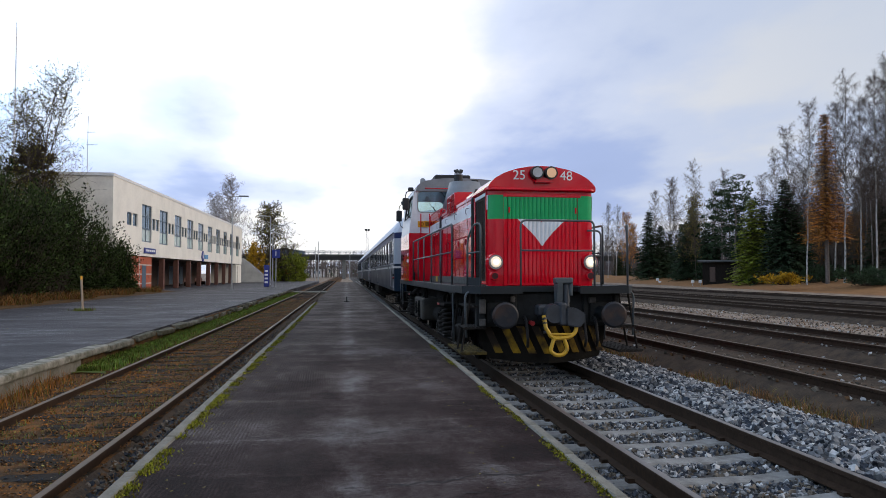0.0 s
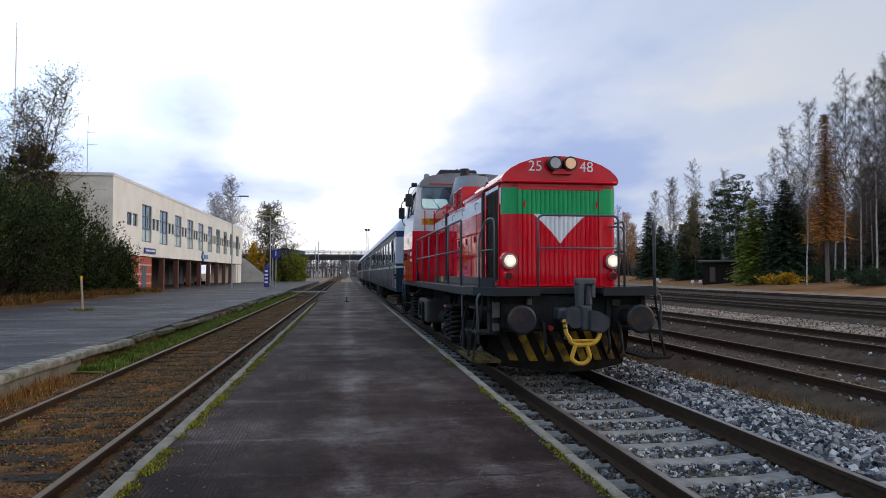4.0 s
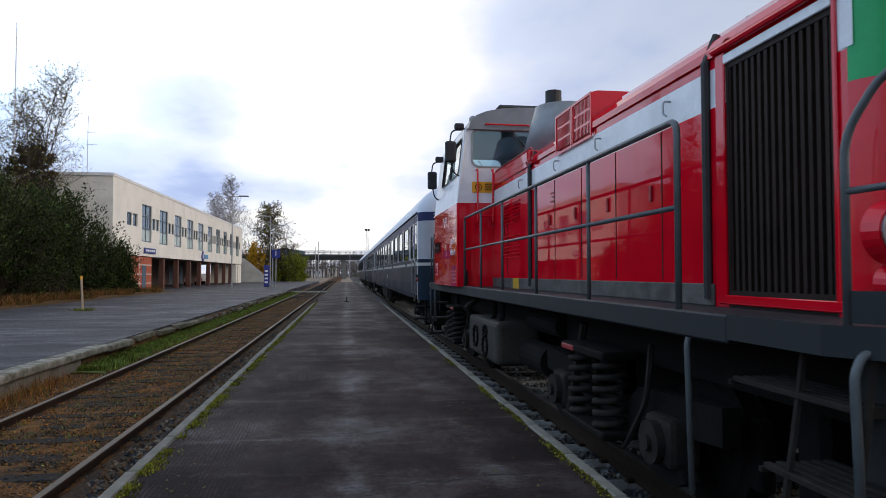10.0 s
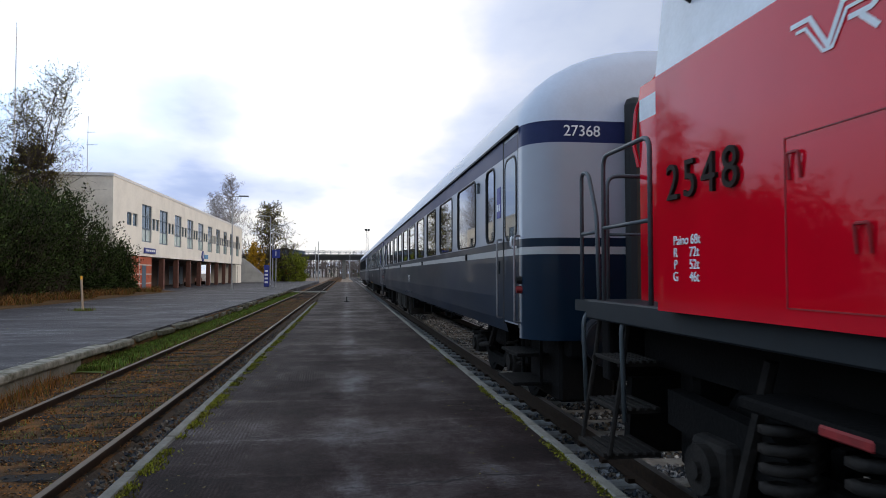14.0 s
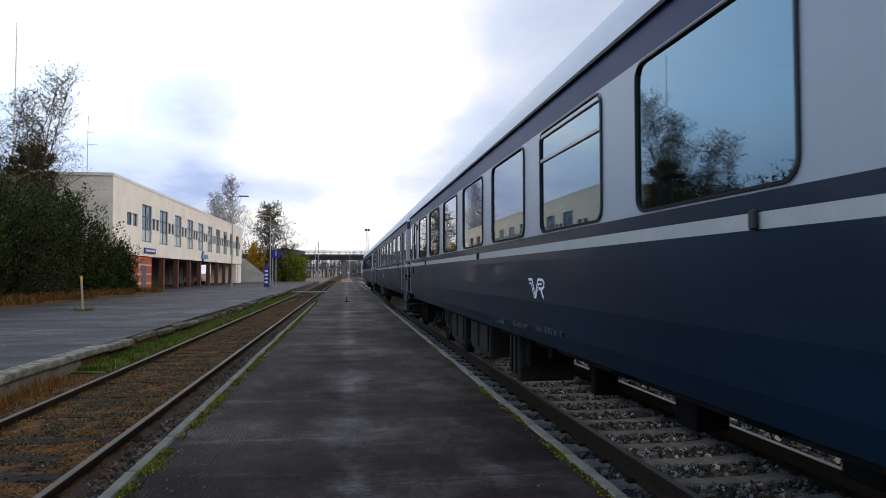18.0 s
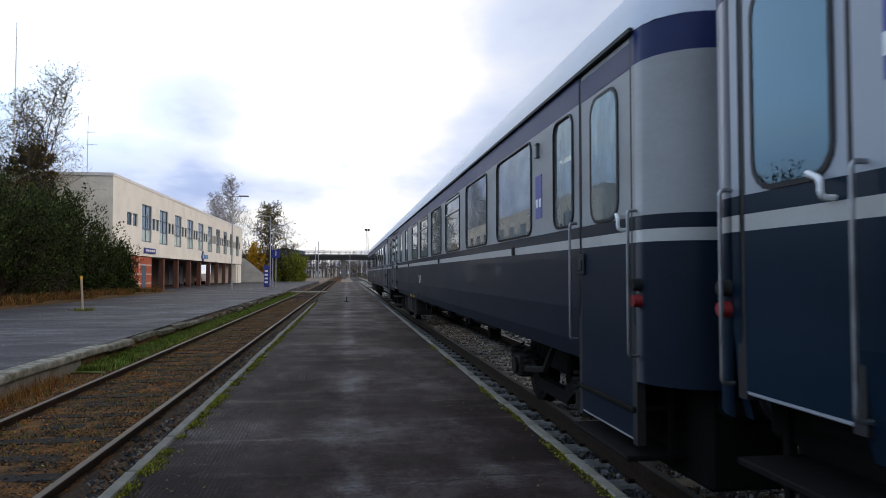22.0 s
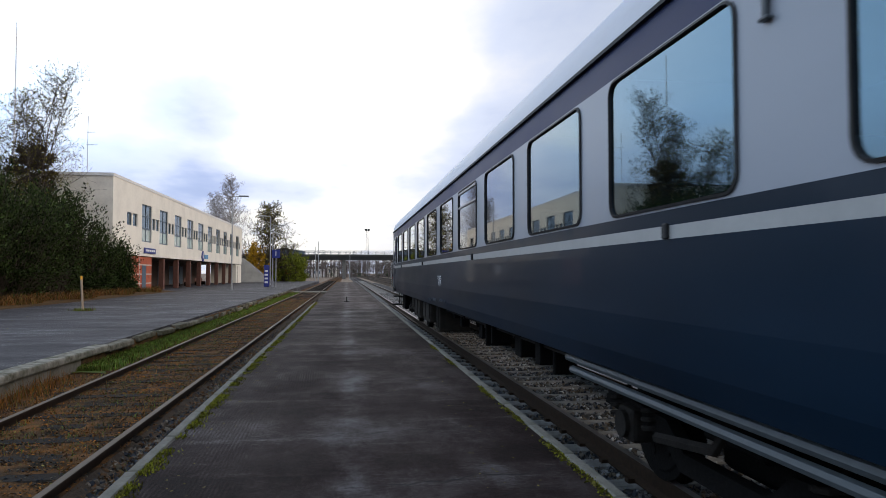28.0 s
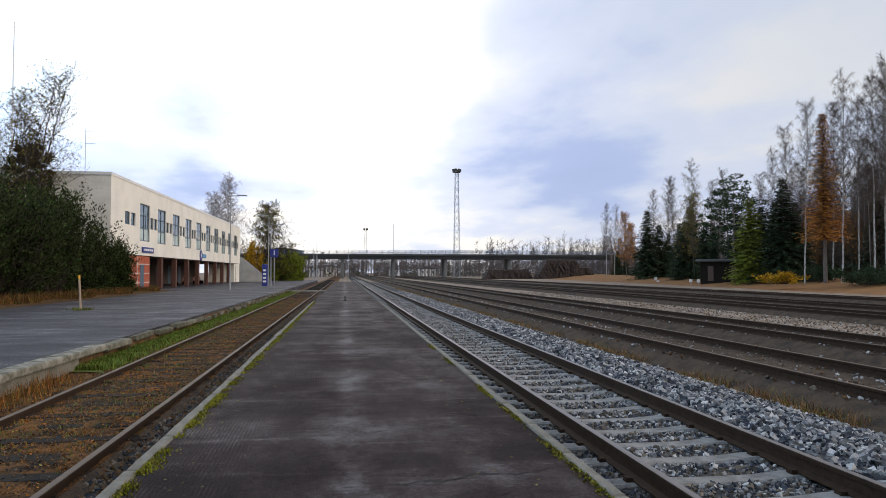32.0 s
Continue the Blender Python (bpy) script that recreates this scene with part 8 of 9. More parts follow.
        for nm, me in (("stem_clump", st), ("leaves", lv)):
            ob = new(nm, me)
            ob.parent = b
    ug = [bush_mesh(220 + k, 2.6, 2.2, 1.9 + 0.4 * k, M[mt], 1700, 0.24, 7) for k, mt in enumerate(("needle", "bramble", "bramble", "needle"))]
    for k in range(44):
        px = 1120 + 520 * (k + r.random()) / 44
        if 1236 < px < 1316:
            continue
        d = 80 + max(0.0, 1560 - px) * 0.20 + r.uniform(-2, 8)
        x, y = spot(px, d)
        b = thing("low_shrub", pose(x, y, 0.25, 0, 0, r.uniform(0, 360)), "dark low conifer shrub" if k % 4 in (0, 3) else "tangled brown bramble shrub under the trees", "shrub", "shrubs at the wood's foot")
        for nm, me in zip(("stem_clump", "leaves"), ug[k % 4]):
            ob = new(nm, me)
            ob.parent = b
    # far woods across the horizon
    rng = rows_rand(9)
    for nm, n, y0, y1, x0, x1, hh, mat, lab in (("far_bare_woods", 3000, 262, 400, -50, 270, (6, 11), "fartwig", "far grey-brown bare woods beyond the bridge"), ("far_bare_woods", 420, 255, 320, 62, 190, (12, 18), "fartwig", "tall far bare trees rising over the bridge"), ("far_conifers", 340, 330, 470, -60, 360, (8, 15), "needle", "far dark conifers on the horizon"), ("side_woods", 900, 20, 320, 110, 190, (12, 22), "fartwig", "deep bare woods behind the first trees"), ("rear_woods", 900, -150, -60, -150, 200, (12, 20), "fartwig", "woods behind the camera"), ("left_woods", 1500, -50, 240, -110, -62, (6, 11), "fartwig", "bare woods behind the station"), ("left_conifers", 120, -50, 240, -120, -60, (7, 12), "needle", "dark conifers behind the station")):
        S = Soup()
        for _ in range(n):
            p = Vector((rng.uniform(x0, x1), rng.uniform(y0, y1), -0.5))
            h = rng.uniform(*hh)
            if mat == "needle":
                for j in range(26):
                    t = j / 26
                    a = rng.uniform(0, 6.283)
                    S.leaf(p + Vector((0, 0, h * (0.06 + 0.94 * t))), Vector((math.cos(a), math.sin(a), -0.35)), Vector((0, 0, 1)), h * 0.22 * (1 - t) + 0.3, h * 0.06 * (1 - t) + 0.15)
                S.rod(p, p + Vector((0, 0, h)), 0.14, 0.02, 4)
                continue
            S.rod(p, p + Vector((rng.uniform(-0.5, 0.5), 0, h)), 0.10, 0.01, 3)
            for j in range(9):
                t = rng.uniform(0.3, 0.95)
                a = rng.uniform(0, 6.283)
                b = p + Vector((0, 0, h * t))
                e = b + Vector((math.cos(a), math.sin(a), rng.uniform(0.7, 1.6))) * h * 0.11 * (1.2 - t)
                S.rod(b, e, 0.07, 0.025, 3)
                for _k in range(3):
                    c = b.lerp(e, rng.uniform(0.3, 1))
                    S.rod(c, c + (rvec(rng) + Vector((0, 0, 0.4))) * h * 0.07, 0.05, 0.02, 3)
        ob = new(nm, S.mesh(nm, M[mat]))
        tagged(ob, lab, "woods", kind="stuff")


def build_verges():
    """Weeds, grass, moss and loose stone about the tracks."""
    mats = [M["drygrass"], M["dryblade"], M["weed"], M["grassblade"]]

    def between(rng, n):
        y = 2.5 + 42 * rng.uniform(0, 1, n) ** 1.8
        x = rng.uniform(-4.35, -1.75, n)
        k = (np.sin(x * 3.1 + 1.7 * np.sin(y * 1.3)) + np.sin(y * 2.7 + x * 2.0) + 0.6 * np.sin(y * 0.7)) > -0.9
        k &= (np.abs(np.abs(x + 3.08) - 0.797) > 0.05)
        return np.stack([x, y, np.where(x > -2.25, -0.455, -0.38)], 1)[k]
    ob = new("track_weeds", blades("track_weeds", 26000, between, (0.015, 0.075), [M["rustblade"], M["dryblade"], M["weed"], M["grassblade"]], 21, 0.004, 1.8))
    tagged(ob, "low rusty-brown weeds between the disused rails", "weeds", kind="stuff")

    def mossy(rng, n):
        y = 2.4 + 46 * rng.uniform(0, 1, n) ** 1.9
        x = rng.uniform(-4.5, -1.56, n)
        on = np.abs(((y - 3.0) / 0.66 + 0.5) % 1 - 0.5) < 0.17
        k = (~on | (np.sin(y * 1.7) + np.sin(x * 2 + y * 0.6) + rng.uniform(-0.6, 0.6, n) > -0.30)) & (np.abs(np.abs(x + 3.08) - 0.797) > 0.05)
        return np.stack([x, y, np.where(x > -2.2, -0.452, -0.364) + 0.016 * np.sin(x * 9) * np.sin(y * 7) + rng.uniform(-0.012, 0.014, n)], 1)[k]

    def patch(x, y, rng):
        u = np.sin(x * 4.3 + 2 * np.sin(y * 1.9)) + np.sin(y * 3.7 + 1.3 * np.sin(x * 5)) + rng.normal(0, 0.8, len(x))
        out = np.where(u > 0.7, 0, np.where(u > -0.1, 1, np.where(u > -0.7, 2, np.where(u > -1.6, 3, 4))))
        out = np.where((x > -2.2) & (rng.uniform(0, 1, len(x)) < 0.75), 3, out)
        return np.where(rng.uniform(0, 1, len(x)) < 0.03, 5, out)
    ob = new("track_moss", scraps("track_moss", 95000, mossy, (0.006, 0.022), [M["orangemoss"], M["rustblade"], M["litter"], M["darkblade"], M["weed"], M["leaf_pale"]], patch, 27))
    tagged(ob, "patchy orange-brown moss and leaf litter on the disused track", "moss", kind="stuff")

    def verge(rng, n):
        y = 12.9 + 50 * rng.uniform(0, 1, n) ** 1.3
        x = -4.86 + np.abs(rng.normal(0, 0.36, n))
        return np.stack([x, y, np.full(n, -0.37)], 1)
    ob = new("verge_grass", blades("verge_grass", 30000, verge, (0.03, 0.13), [M["grassblade"], M["weed"], M["grassblade"], M["grassblade"], M["grassblade"]], 22, 0.008, 0.9))
    tagged(ob, "green verge grass along the station platform", "grass", kind="stuff")

    def tall(rng, n):
        y = rng.choice([7.6, 8.6, 9.6, 10.6, 11.4], n) + rng.normal(0, 0.3, n)
        x = -4.70 + np.abs(rng.normal(0, 0.22, n))
        return np.stack([x, y, np.full(n, -0.39)], 1)
    ob = new("dry_tall_grass", blades("dry_tall_grass", 1500, tall, (0.06, 0.26), [M["drygrass"], M["orangemoss"], M["weed"]], 23, 0.005, 0.9))
    tagged(ob, "tufts of tall reddish dry grass beside the platform wall", "grass", kind="stuff")

    def kerbside(rng, n):
        y = 2.6 + 30 * rng.uniform(0, 1, n) ** 1.5
        x = -1.435 + np.abs(rng.normal(0, 0.055, n))
        k = np.sin(y * 5.1) + np.sin(y * 13.7 + 1) + 0.8 * np.sin(y * 1.9) + rng.normal(0, 0.8, n) > 0.0
        return np.stack([x, y, np.full(n, 0.0)], 1)[k]
    ob = new("kerb_moss", blades("kerb_moss", 34000, kerbside, (0.005, 0.022), [M["moss"], M["moss"], M["moss"], M["weed"]], 24, 0.006, 1.8))
    tagged(ob, "yellow-green moss along the platform kerb", "moss", kind="stuff")

    def kerbright(rng, n):
        y = rng.choice([4.3, 5.05, 6.5, 7.8, 10.5, 12.5], n) + rng.normal(0, 0.22, n)
        x = 1.675 - np.abs(rng.normal(0, 0.03, n))
        return np.stack([x, y, np.full(n, 0.0)], 1)
    ob = new("kerb_moss", blades("kerb_moss", 1700, kerbright, (0.005, 0.02), [M["moss"], M["weed"]], 25, 0.010, 1.6))
    tagged(ob, "small moss patches along the platform kerb", "moss", kind="stuff")

    def yard(rng, n):
        y = 6 + 75 * rng.uniform(0, 1, n) ** 1.6
        x = 6.0 + np.abs(rng.normal(0, 0.45, n)) * (1 + y * 0.006)
        k = np.sin(y * 0.9) + np.sin(y * 2.3 + 1) > -0.4
        return np.stack([x, y, np.full(n, -0.5)], 1)[k]
    ob = new("yard_weeds", blades("yard_weeds", 15000, yard, (0.03, 0.18), [M["drygrass"], M["weed"], M["dryblade"]], 26, 0.006, 1.2))
    tagged(ob, "dry brown weeds between the tracks", "weeds", kind="stuff")
    # loose stones
    st = [M["stone_a"], M["stone_b"], M["stone_c"]]
    ob = new("ballast_stones", stones("ballast_stones", 30000, (4.28, 6.05), (3.6, 62), lambda x, y: -0.475 + 0.16 * np.maximum(0, 1 - np.abs((x - 5.0) / 0.95) ** 1.6), (0.022, 0.062), st, 31))
    tagged(ob, "loose blue-grey crushed stones of the ballast ridge", "ballast", kind="stuff")
    ob = new("ballast_stones", stones("ballast_stones", 30000, (2.68, 4.14), (3.0, 62), lambda x, y: np.full_like(x, -0.474), (0.016, 0.040), [M["stone_d"], M["stone_b"], M["stone_a"], M["stone_c"]], 32, lambda x, y: np.abs(((y - 2.60) / 0.61 + 0.5) % 1 - 0.5) > 0.18))
    tagged(ob, "grey crushed stones between the rails", "ballast", kind="stuff")
    ob = new("ballast_stones", stones("ballast_stones", 12000, (1.79, 2.55), (3.0, 48), lambda x, y: np.full_like(x, -0.472), (0.016, 0.034), [M["stone_d"], M["stone_b"], M["stone_a"]], 33))
    tagged(ob, "dark dirty stones beside the platform", "ballast", kind="stuff")
    ob = new("ballast_stones", stones("ballast_stones", 9000, (-4.4, -1.56), (2.6, 26), lambda x, y: np.where(x > -2.2, -0.458, -0.368), (0.006, 0.018), [M["stone_d"], M["stone_e"], M["stone_b"], M["stone_e"]], 34))
    tagged(ob, "small brown stones of the disused track", "ballast", kind="stuff")
    ob = new("ballast_stones", stones("ballast_stones", 13000, (-2.23, -1.54), (2.3, 22), lambda x, y: np.where(x < -2.14, -0.425, -0.452), (0.013, 0.040), [M["stone_d"], M["stone_b"], M["stone_d"], M["stone_e"]], 36))
    tagged(ob, "dark dirty stones beside the platform kerb", "ballast", kind="stuff")
    ob = new("yard_stones", stones("yard_stones", 30000, (5.8, 30.0), (6.0, 62), lambda x, y: np.where(np.minimum(np.abs(x - 7.75), np.abs(x - 12.0)) < 1.05, -0.30, -0.515), (0.016, 0.05), [M["stone_d"], M["stone_d"], M["stone_e"], M["stone_d"], M["stone_c"]], 35))
    tagged(ob, "scattered small stones of the yard", "gravel", kind="stuff")
    # fallen leaves on the platform edges
    r = rows_rand(12)
    S = Soup()
    for _ in range(260):
        x, y = r.choice((-1, 1)) * (1.3 - abs(r.gauss(0, 0.25))), 2.4 + 14 * r.random() ** 1.5
        S.leaf(Vector((x, y, 0.006)), Vector((r.uniform(-1, 1), r.uniform(-1, 1), 0.1)).normalized(), Vector((r.uniform(-0.3, 0.3), r.uniform(-0.3, 0.3), 1)).normalized(), r.uniform(0.015, 0.035), 0.008)
    for _ in range(240):
        x, y = r.uniform(-15, -5.2), 9 + 34 * r.random()
        S.leaf(Vector((x, y, -0.048)), Vector((r.uniform(-1, 1), r.uniform(-1, 1), 0.1)).normalized(), Vector((r.uniform(-0.3, 0.3), r.uniform(-0.3, 0.3), 1)).normalized(), r.uniform(0.03, 0.06), 0.015)
    tagged(new("fallen_leaves", S.mesh("fallen_leaves", M["leaf_pale"])), "scattered pale fallen leaves on the asphalt", "leaves", kind="stuff")
    # cracks in the platform asphalt, filled dark
    cr = B()
    for x0, y0, x1, y1, sd in ((-0.95, 5.86, 1.35, 6.0, 1), (0.0, 4.38, 1.55, 4.68, 2), (-1.1, 10.6, 0.6, 10.52, 3), (-0.1, 4.1, 1.4, 4.25, 4), (-1.2, 15.6, 1.5, 15.3, 5)):
        rr = rows_rand(sd)
        n = 26
        P = [Vector((x0 + (x1 - x0) * k / n, y0 + (y1 - y0) * k / n + rr.uniform(-0.06, 0.06), 0.0045)) for k in range(n + 1)]
        for a, b in zip(P, P[1:]):
            q = rr.uniform(0.002, 0.010)
            cr.faces.new([cr.verts.new(v) for v in (a + Vector((0, -q, 0)), b + Vector((0, -q, 0)), b + Vector((0, q, 0)), a + Vector((0, q, 0)))])
    pl = bpy.data.objects["platform_island"]
    tagged(part("asphalt_cracks", cr, M["crack"], pl, "dark wandering cracks in the asphalt"), kind="stuff")


# ---- small things of the station and the yard ----
def lamp_post(x, y, h, arm, label):
    t = thing("lamp_post", pose(x, y, -0.055), label, "street lamp", "platform lamps")
    bm = B()
    cyl(bm, (0, 0, 0), (0, 0, 0.9), 0.08, 12)
    cyl(bm, (0, 0, 0.9), (0, 0, h), 0.055, 10, 0.04)
    part("pole", bm, M["pole"], t)
    bm = B()
    tube(bm, bend([(0, 0, h - 0.05), (0, 0, h + 0.05), (arm, 0, h + 0.12)], 0.1), 0.03, 8)
    part("arm", bm, M["pole"], t)
    bm = B()
    rbox(bm, *sorted((arm * 0.6, arm * 1.5)), -0.14, 0.14, h + 0.06, h + 0.18, 0.04, 2)
    part("lantern", bm, M["pole"], t, "flat grey lantern")
    return t


def build_small():
    lamp_post(-9.7, 59.2, 8.0, 0.9, "tall grey lamp post on the station platform")
    lamp_post(-7.9, 74.5, 6.6, 0.9, "grey lamp post carrying the platform sign")
    lamp_post(-9.2, 84, 8.4, -0.9, "tall grey lamp post farther along the platform")
    s = thing("platform_sign", pose(-7.45, 73.4, -0.055), "dark blue square platform sign with a white number", "sign")
    bm = B()
    rbox(bm, -0.42, 0.42, -0.05, 0.05, 3.1, 4.0, 0.02, 1)
    part("board", bm, M["signblue"], s)
    words("1", 0.75, M["letter"], "number", s, pose(0, -0.055, 3.55, 90, 0, 0), "white number")
    bm = B()
    cyl(bm, (0, 0.08, 0), (0, 0.08, 4.0), 0.05, 10)
    part("pole", bm, M["pole"], s)
    s = thing("information_column", pose(-8.5, 74.2, -0.055), "slim blue information column with white marks", "sign")
    bm = B()
    rbox(bm, -0.28, 0.28, -0.1, 0.1, 0.0, 2.35, 0.04, 2)
    part("panel", bm, M["signviolet"], s)
    bm = B()
    for k in range(4):
        box(bm, -0.2, 0.15, -0.106, -0.1, 0.4 + 0.4 * k, 0.6 + 0.4 * k)
    part("marks", bm, M["letter"], s, "pale unreadable marks")
    s = thing("marker_post", pose(-10.12, 27.7, -0.055, 0, -3.5, 0), "leaning pale wooden marker post with a yellow top", "post")
    bm = B()
    cyl(bm, (0, 0, 0), (0, 0, 1.22), 0.045, 10, 0.04)
    part("stake", bm, M["wood"], s)
    bm = B()
    cyl(bm, (0, 0, 1.22), (0, 0, 1.36), 0.045, 10)
    part("tip", bm, M["amber"], s, "yellow painted tip")

    def tuft(rng, n):
        return np.stack([-10.1 + rng.normal(0, 0.22, n), 27.7 + rng.normal(0, 0.16, n), np.full(n, -0.055)], 1)
    ob = new("weed_tuft", blades("weed_tuft", 240, tuft, (0.04, 0.16), [M["weed"], M["grassblade"]], 41, 0.01, 1.2))
    tagged(ob, "green weed tuft at the marker post's foot", "weeds", kind="stuff")
    s = thing("low_bollard", pose(0.05, 33.2, 0), "low dark metal stub on the platform", "bollard")
    bm = B()
    cyl(bm, (0, 0, 0), (0, 0, 0.24), 0.025, 10)
    rbox(bm, -0.12, 0.12, -0.12, 0.12, 0.0, 0.03, 0.01, 1)
    part("stub", bm, M["under"], s)
    # antenna mast behind the station
    s = thing("antenna_mast", pose(-32.4, 70.5, -0.055), "very tall thin white antenna mast", "antenna")
    bm = B()
    cyl(bm, (0, 0, 0), (-0.0, 0, 12), 0.11, 8, 0.09)
    cyl(bm, (0, 0, 12), (0.0, 0, 26.3), 0.09, 8, 0.045)
    part("pole", bm, M["letter"], s)
    s = thing("roof_antenna", pose(-18.7, 51.5, 8.5), "thin television aerial on the station roof", "antenna")
    bm = B()
    cyl(bm, (0, 0, 0), (0, 0, 4.4), 0.022, 6)
    for z, l in ((2.3, 0.7), (3.2, 0.5)):
        tube(bm, [(-0.1, 0, z), (l, 0, z + 0.05)], 0.012, 5)
        for k in range(5):
            tube(bm, [(0.12 * k, -0.22, z), (0.12 * k, 0.22, z)], 0.008, 4)
    part("aerial", bm, M["pole"], s)
    # ramp and stair beyond the station
    s = thing("stair_ramp", pose(-16.5, 110.5, -0.055), "grey concrete stair ramp at the station's end", "stairs")
    bm = B()
    prism(bm, [(-4.0, 0), (4.2, 0), (4.2, 0.4), (0.2, 3.9), (-4.0, 4.4)], 0, 0.3)
    part("cheek_wall", bm, M["concrete_far"], s, "pale sloping cheek wall")
    bm = B()
    prism(bm, [(-4.0, 0), (4.6, 0), (0.6, 3.4), (-4.0, 3.6)], 0.3, 3.4)
    part("flight", bm, M["darkwall_grey"], s, "grey sloping flight")
    # lattice lighting masts
    for x, y, h in ((39.4, 232.0, 37.5), (13.2, 420.0, 28.5)):
        s = thing("lighting_mast", pose(x, y, -0.52), "tall lattice lighting mast with floodlights", "mast")
        n = 15
        w0, w1 = 1.15, 0.55
        bm = B()
        for sx in (-1, 1):
            for sy in (-1, 1):
                tube(bm, [(sx * w0, sy * w0, 0), (sx * w1, sy * w1, h)], 0.075, 4)
        for k in range(n):
            a, b = w0 + (w1 - w0) * k / n, w0 + (w1 - w0) * (k + 1) / n
            z0, z1 = h * k / n, h * (k + 1) / n
            for sx, sy, ex, ey in ((-1, -1, 1, -1), (1, -1, 1, 1), (1, 1, -1, 1), (-1, 1, -1, -1)):
                tube(bm, [(sx * a, sy * a, z0), (ex * b, ey * b, z1)], 0.045, 3)
                tube(bm, [(ex * a, ey * a, z0), (sx * b, sy * b, z1)], 0.045, 3)
        part("lattice", bm, M["pole"], s, "grey steel lattice")
        bm = B()
        box(bm, -1.3, 1.3, -1.3, 1.3, h, h + 0.15)
        part("platform", bm, M["bridge"], s)
        for k in range(6):
            a = k * math.pi / 3
            bm = B()
            rbox(bm, 1.2 * math.cos(a) - 0.4, 1.2 * math.cos(a) + 0.4, 1.2 * math.sin(a) - 0.3, 1.2 * math.sin(a) + 0.3, h + 0.3, h + 1.2, 0.06, 1)
            part("floodlight", bm, M["bridge"], s, "dark floodlight")
    for x, y, h in ((22.0, 300, 24), (1.2, 205, 10), (-6.0, 150, 9), (-8.0, 180, 9)):
        s = thing("distant_pole", pose(x, y, -0.52), "thin grey pole far off", "pole")
        bm = B()
        cyl(bm, (0, 0, 0), (0, 0, h), 0.12, 6, 0.07)
        part("pole", bm, M["pole"], s)
    # shed among the trees
    s = thing("trackside_shed", pose(57.4, 93.6, 0.45, 0, 0, -31), "low dark shed among the trees", "shed")
    bm = B()
    box(bm, -3.6, 3.6, -2, 2, -0.9, 2.6)
    part("wall", bm, M["shedwood"], s)
    bm = B()
    prism_x(bm, [(-2.6, 2.6), (2.6, 2.6), (2.6, 2.78), (0, 2.98), (-2.6, 2.78)], -4.3, 4.3)
    part("roof", bm, M["bridge"], s)
    for k in (-2.6, 0.6):
        bm = B()
        rbox(bm, k, k + 0.8, -2.06, -2.0, -0.3, 1.9, 0.02, 1)
        part("door", bm, M["darkwall"], s, "brown shed door")
    # log piles and huts near the bridge
    r = rows_rand(15)
    bm = B()
    cyl(bm, (0, -2.5, 0), (0, 2.5, 0), 0.34, 9)
    log_me = mesh_of("log", bm, M["log"])
    for x, y, row, low in ((50, 200, 22, 17), (66, 198, 22, 12), (74, 203, 14, 8)):
        s = thing("log_pile", pose(x, y, -0.52), "broad dark pile of stacked logs", "logs", "log piles")
        z = 0.32
        while row > low:
            for k in range(row):
                ob = new("log", log_me)
                ob.parent = s
                ob.matrix_basis = pose((k - row / 2) * 0.70 + r.uniform(-0.06, 0.06), r.uniform(-0.5, 0.5), z)
            z += 0.58
            row -= 1
    for x, y, w, d, h, mat, lab in ((-14.5, 330, 9, 7, 4.0, "fascia", "small white building far off"), (-7.0, 360, 6, 7, 5.0, "side_wall", "pale small house far off"), (-26, 300, 16, 10, 11.5, "winframe", "dark flat block far off"), (41, 330, 8, 6, 3.6, "side_wall", "pale small house far off"), (26, 345, 6, 6, 3.4, "fascia", "small white building far off")):
        s = thing("distant_building", pose(x, y, -0.52), lab, "building", "distant buildings")
        bm = B()
        box(bm, -w / 2, w / 2, -d / 2, d / 2, 0, h)
        part("wall", bm, M[mat], s)
        bm = B()
        prism(bm, [(-w / 2 - 0.4, h), (w / 2 + 0.4, h), (0, h + 1.4)], -d / 2 - 0.4, d / 2 + 0.4)
        part("roof", bm, M["bridge"], s)
        for k in range(max(2, int(w / 2.5))):
            bm = B()
            xx = -w / 2 + 1.0 + k * 2.4
            rbox(bm, xx, xx + 0.9, -d / 2 - 0.06, -d / 2, h * 0.45, h * 0.75, 0.02, 1)
            part("window", bm, M["winframe"], s)
    # small white signal markers and a cabinet by the sidings
    for x, y, h in ((51, 92.5, 0.9), (52.2, 92.5, 0.9), (58.5, 119, 1.0), (55, 111, 0.5)):
        s = thing("track_marker", pose(x, y, -0.5), "small white marker beside the sidings", "marker", "track markers")
        bm = B()
        rbox(bm, -0.22, 0.22, -0.1, 0.1, h * 0.5, h, 0.03, 1)
        part("plate", bm, M["letter"], s)
        bm = B()
        cyl(bm, (0, 0, 0), (0, 0, h * 0.5), 0.05, 8)
        part("leg", bm, M["pole"], s)
    # clutter under the arcade
    for k, y in enumerate((64.5, 66, 77.5, 82.5, 88, 91)):
        s = thing("arcade_bench", pose(-18.6, y, -0.055), "dark bench under the station arcade", "bench", "arcade benches")
        bm = B()
        rbox(bm, -0.22, 0.22, -0.7, 0.7, 0.40, 0.46, 0.02, 1)
        part("seat", bm, M["column"], s)
        bm = B()
        rbox(bm, -0.26, -0.2, -0.7, 0.7, 0.46, 0.9, 0.02, 1)
        part("backrest", bm, M["column"], s)
        for d in (-0.55, 0.55):
            bm = B()
            box(bm, -0.2, 0.2, d - 0.03, d + 0.03, 0, 0.40)
            part("leg", bm, M["under"], s)
    lg = bpy.data.objects["wall_emblem"]
    lg.location.x = -16.32


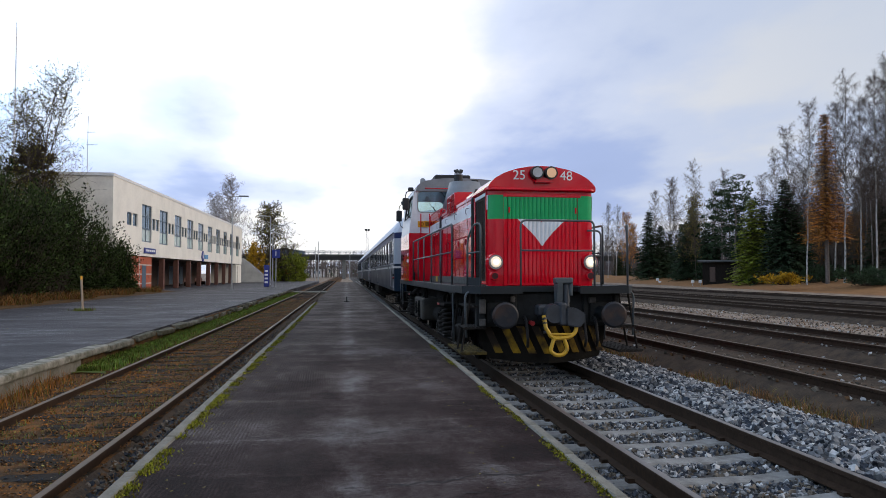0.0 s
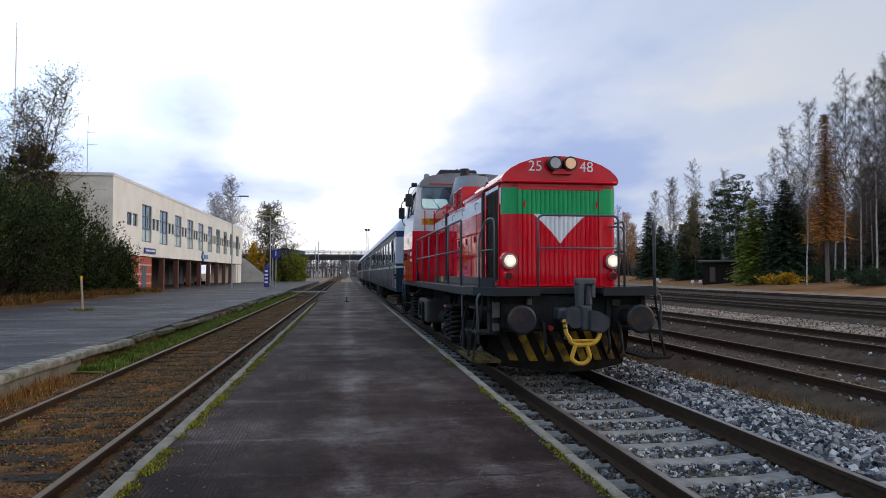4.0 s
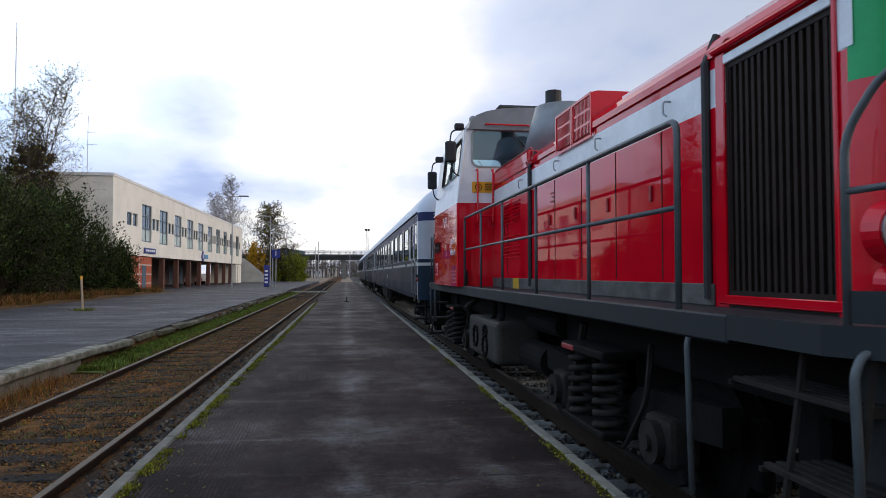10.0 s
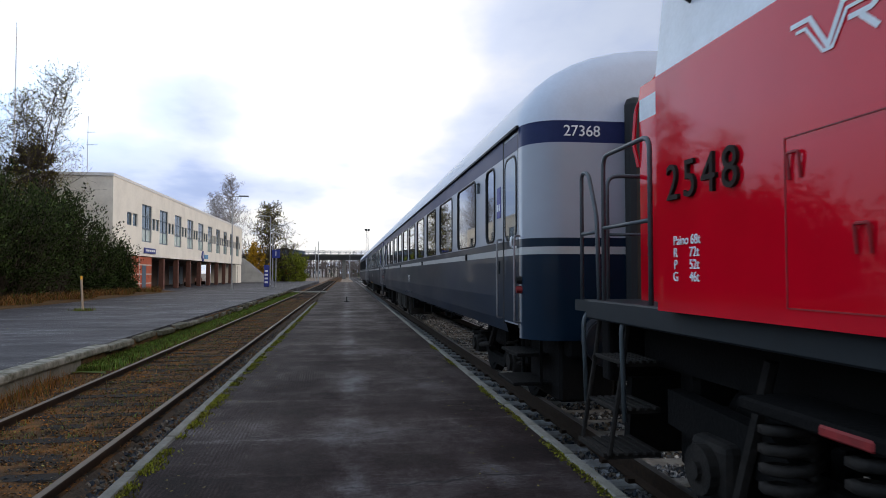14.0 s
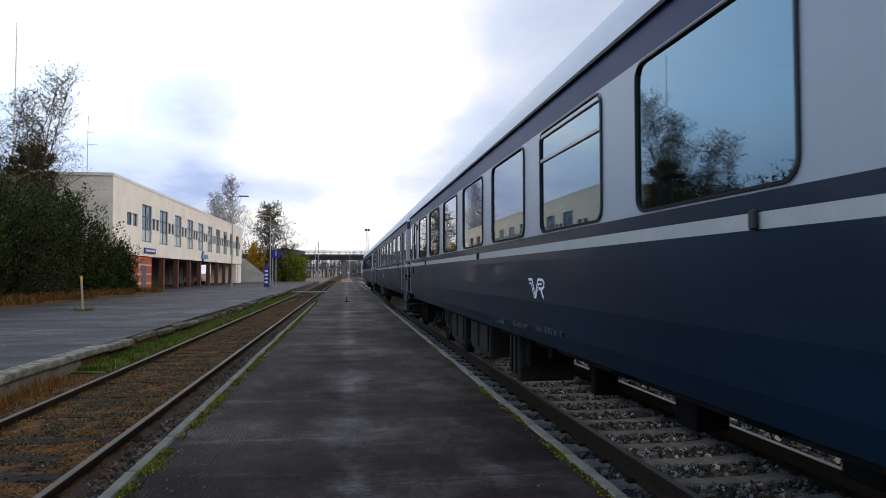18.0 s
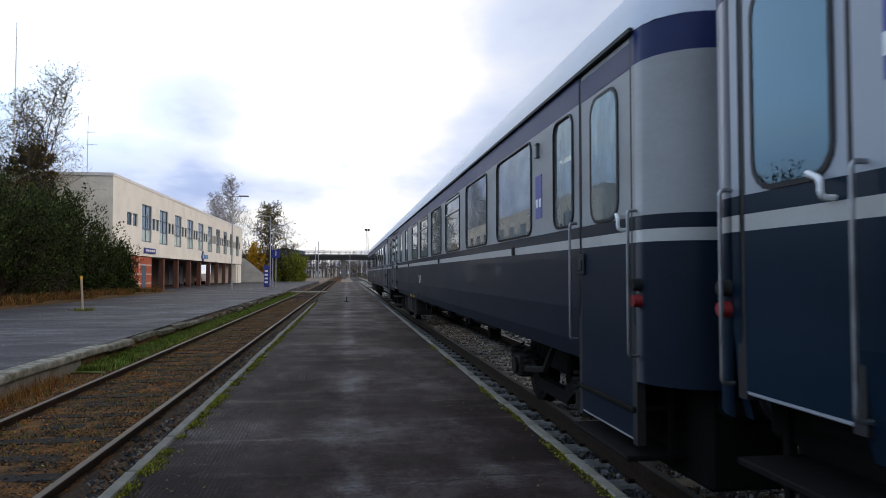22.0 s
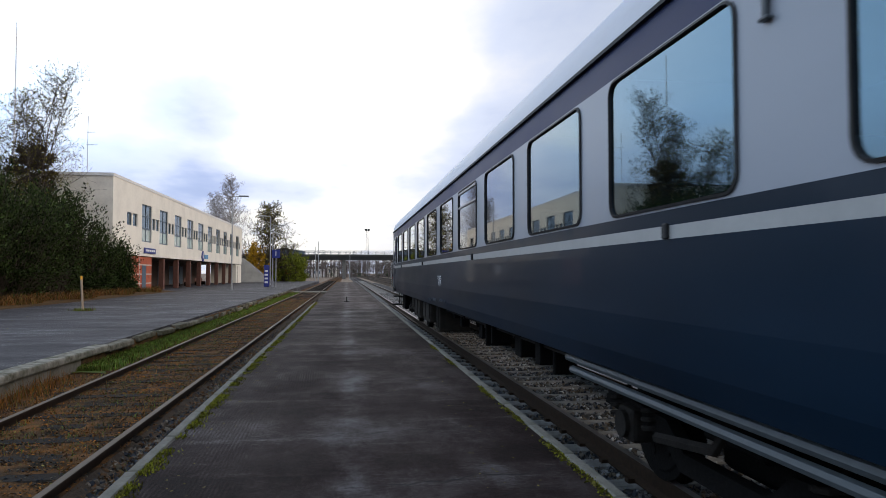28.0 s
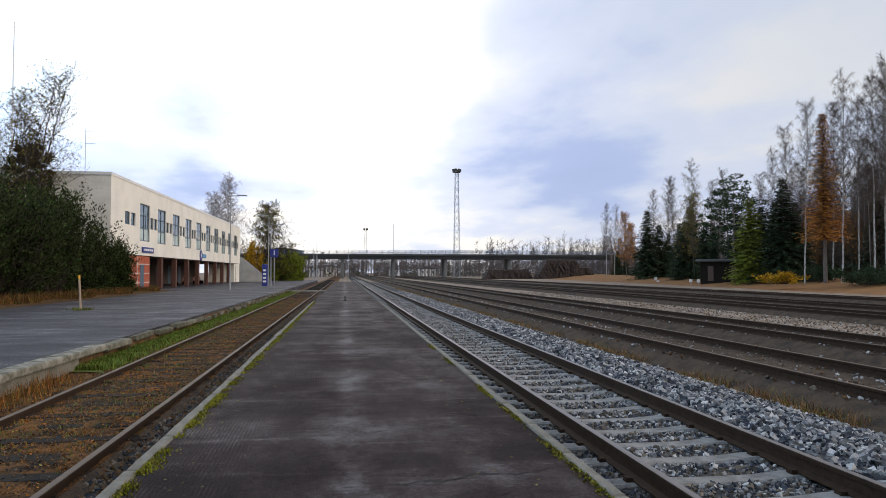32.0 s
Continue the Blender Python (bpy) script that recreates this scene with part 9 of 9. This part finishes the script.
M["orangemoss"] = material("orange_brown_moss", (0.33, 0.130, 0.027), 0.95, var=0.25, scale=5, spec=0.08, isl=0.5)
M["rustblade"] = material("rusty_moss_blade", (0.23, 0.10, 0.026), 0.9, var=0.2, scale=4, col2=(0.09, 0.036, 0.013), spec=0.08, isl=0.55)
M["darkblade"] = material("dark_dead_blade", (0.05, 0.035, 0.02), 0.9, var=0.3, scale=4, spec=0.08)
M["dryblade"] = material("straw_blade", (0.28, 0.15, 0.06), 0.9, var=0.25, scale=3, col2=(0.14, 0.07, 0.03), spec=0.08, isl=0.55)
M["weed"] = material("olive_weed", (0.16, 0.135, 0.035), 0.9, var=0.3, scale=3, col2=(0.07, 0.05, 0.02), spec=0.08, isl=0.55)
M["grassblade"] = material("green_grass_blade", (0.13, 0.20, 0.035), 0.8, var=0.3, scale=3, spec=0.08, isl=0.55)
M["twigdark"] = material("dark_twigs", (0.07, 0.058, 0.050), 0.9, var=0.2, scale=2, spec=0.08)
M["fartwig"] = material("distant_twigs", (0.15, 0.125, 0.115), 0.9, var=0.15, scale=0.3, spec=0.08)
M["leaf_pale"] = material("pale_yellow_green_leaf", (0.24, 0.20, 0.06), 0.8, var=0.25, scale=2, spec=0.08, isl=0.55)
M["leaf_last"] = material("small_olive_brown_leaf", (0.20, 0.18, 0.045), 0.8, var=0.25, scale=2, spec=0.08, isl=0.6)
M["twigpale"] = material("pale_grey_twigs", (0.30, 0.27, 0.27), 0.9, var=0.12, scale=2, spec=0.08)
M["pinebrown"] = material("brownish_pine_needles", (0.105, 0.078, 0.030), 0.9, var=0.25, scale=1, spec=0.08, isl=0.55)
M["stone_a"] = material("blue_grey_stone", (0.195, 0.198, 0.205), 0.75, var=0.25, scale=9, isl=0.45, spec=0.2)
M["stone_b"] = material("dark_blue_grey_stone", (0.045, 0.052, 0.066), 0.75, var=0.25, scale=9, isl=0.45, spec=0.2)
M["stone_c"] = material("pale_grey_stone", (0.40, 0.395, 0.39), 0.8, var=0.2, scale=9, isl=0.45, spec=0.2)
M["stone_d"] = material("brown_grey_stone", (0.155, 0.128, 0.100), 0.85, var=0.25, scale=9, isl=0.45, spec=0.2)
M["stone_e"] = material("rusty_brown_stone", (0.15, 0.080, 0.038), 0.9, var=0.25, scale=9, isl=0.45, spec=0.2)
M["crack"] = material("dark_crack", (0.012, 0.011, 0.011), 0.9, var=0.1)
M["signviolet"] = material("violet_blue_panel", (0.03, 0.045, 0.26), 0.4, var=0.05)
M["wood"] = material("weathered_pale_wood", (0.40, 0.30, 0.22), 0.85, var=0.15, scale=8, stretch=(4, 4, 0.6))
M["concrete_far"] = material("pale_stair_concrete", (0.42, 0.42, 0.40), 0.85, var=0.1, scale=1)
M["darkwall_grey"] = material("grey_ramp", (0.14, 0.14, 0.145), 0.8, var=0.1, scale=1)
M["log"] = material("dark_log_bark", (0.07, 0.05, 0.042), 0.9, var=0.25, scale=2, objvar=0.3)

build_left_plants()
build_wood()
build_verges()
build_small()


# ---- what moves: the train sets off and passes ----
SPEED_T = [0, 0.6, 1.5, 3.0, 5.5, 7.0, 9.0, 11.0, 13.0, 14.0, 15.5, 18.0, 20.0, 22.0, 24.0, 26.5, 29.0, 32.0]
SPEED = [0, 0.03, 0.12, 0.42, 0.88, 1.20, 1.72, 2.33, 2.72, 2.86, 3.09, 3.64, 3.97, 4.25, 4.68, 5.20, 5.77, 6.36]


def gone(t):
    """Metres covered by the train at t seconds."""
    tt = np.linspace(0, t, 401)
    vv = np.interp(tt, SPEED_T, SPEED)
    return float(((vv[1:] + vv[:-1]) / 2).sum() * t / 400)


def motions():
    times = [0.5 * k for k in range(65)]
    way = [gone(t) for t in times]
    for ob in (LOCO, C1, C2, C3):
        x, y, z = ob.matrix_basis.translation
        walk(ob, [(t, pose(x, y - s, z)) for t, s in zip(times, way)])
    fine = [0.1 * k for k in range(321)]
    far = [gone(t) for t in fine]
    for ob, y, r in WHEELS:
        walk(ob, [(t, pose(0, y, r) @ Matrix.Rotation(s / r, 4, "X")) for t, s in zip(fine, far)])


motions()
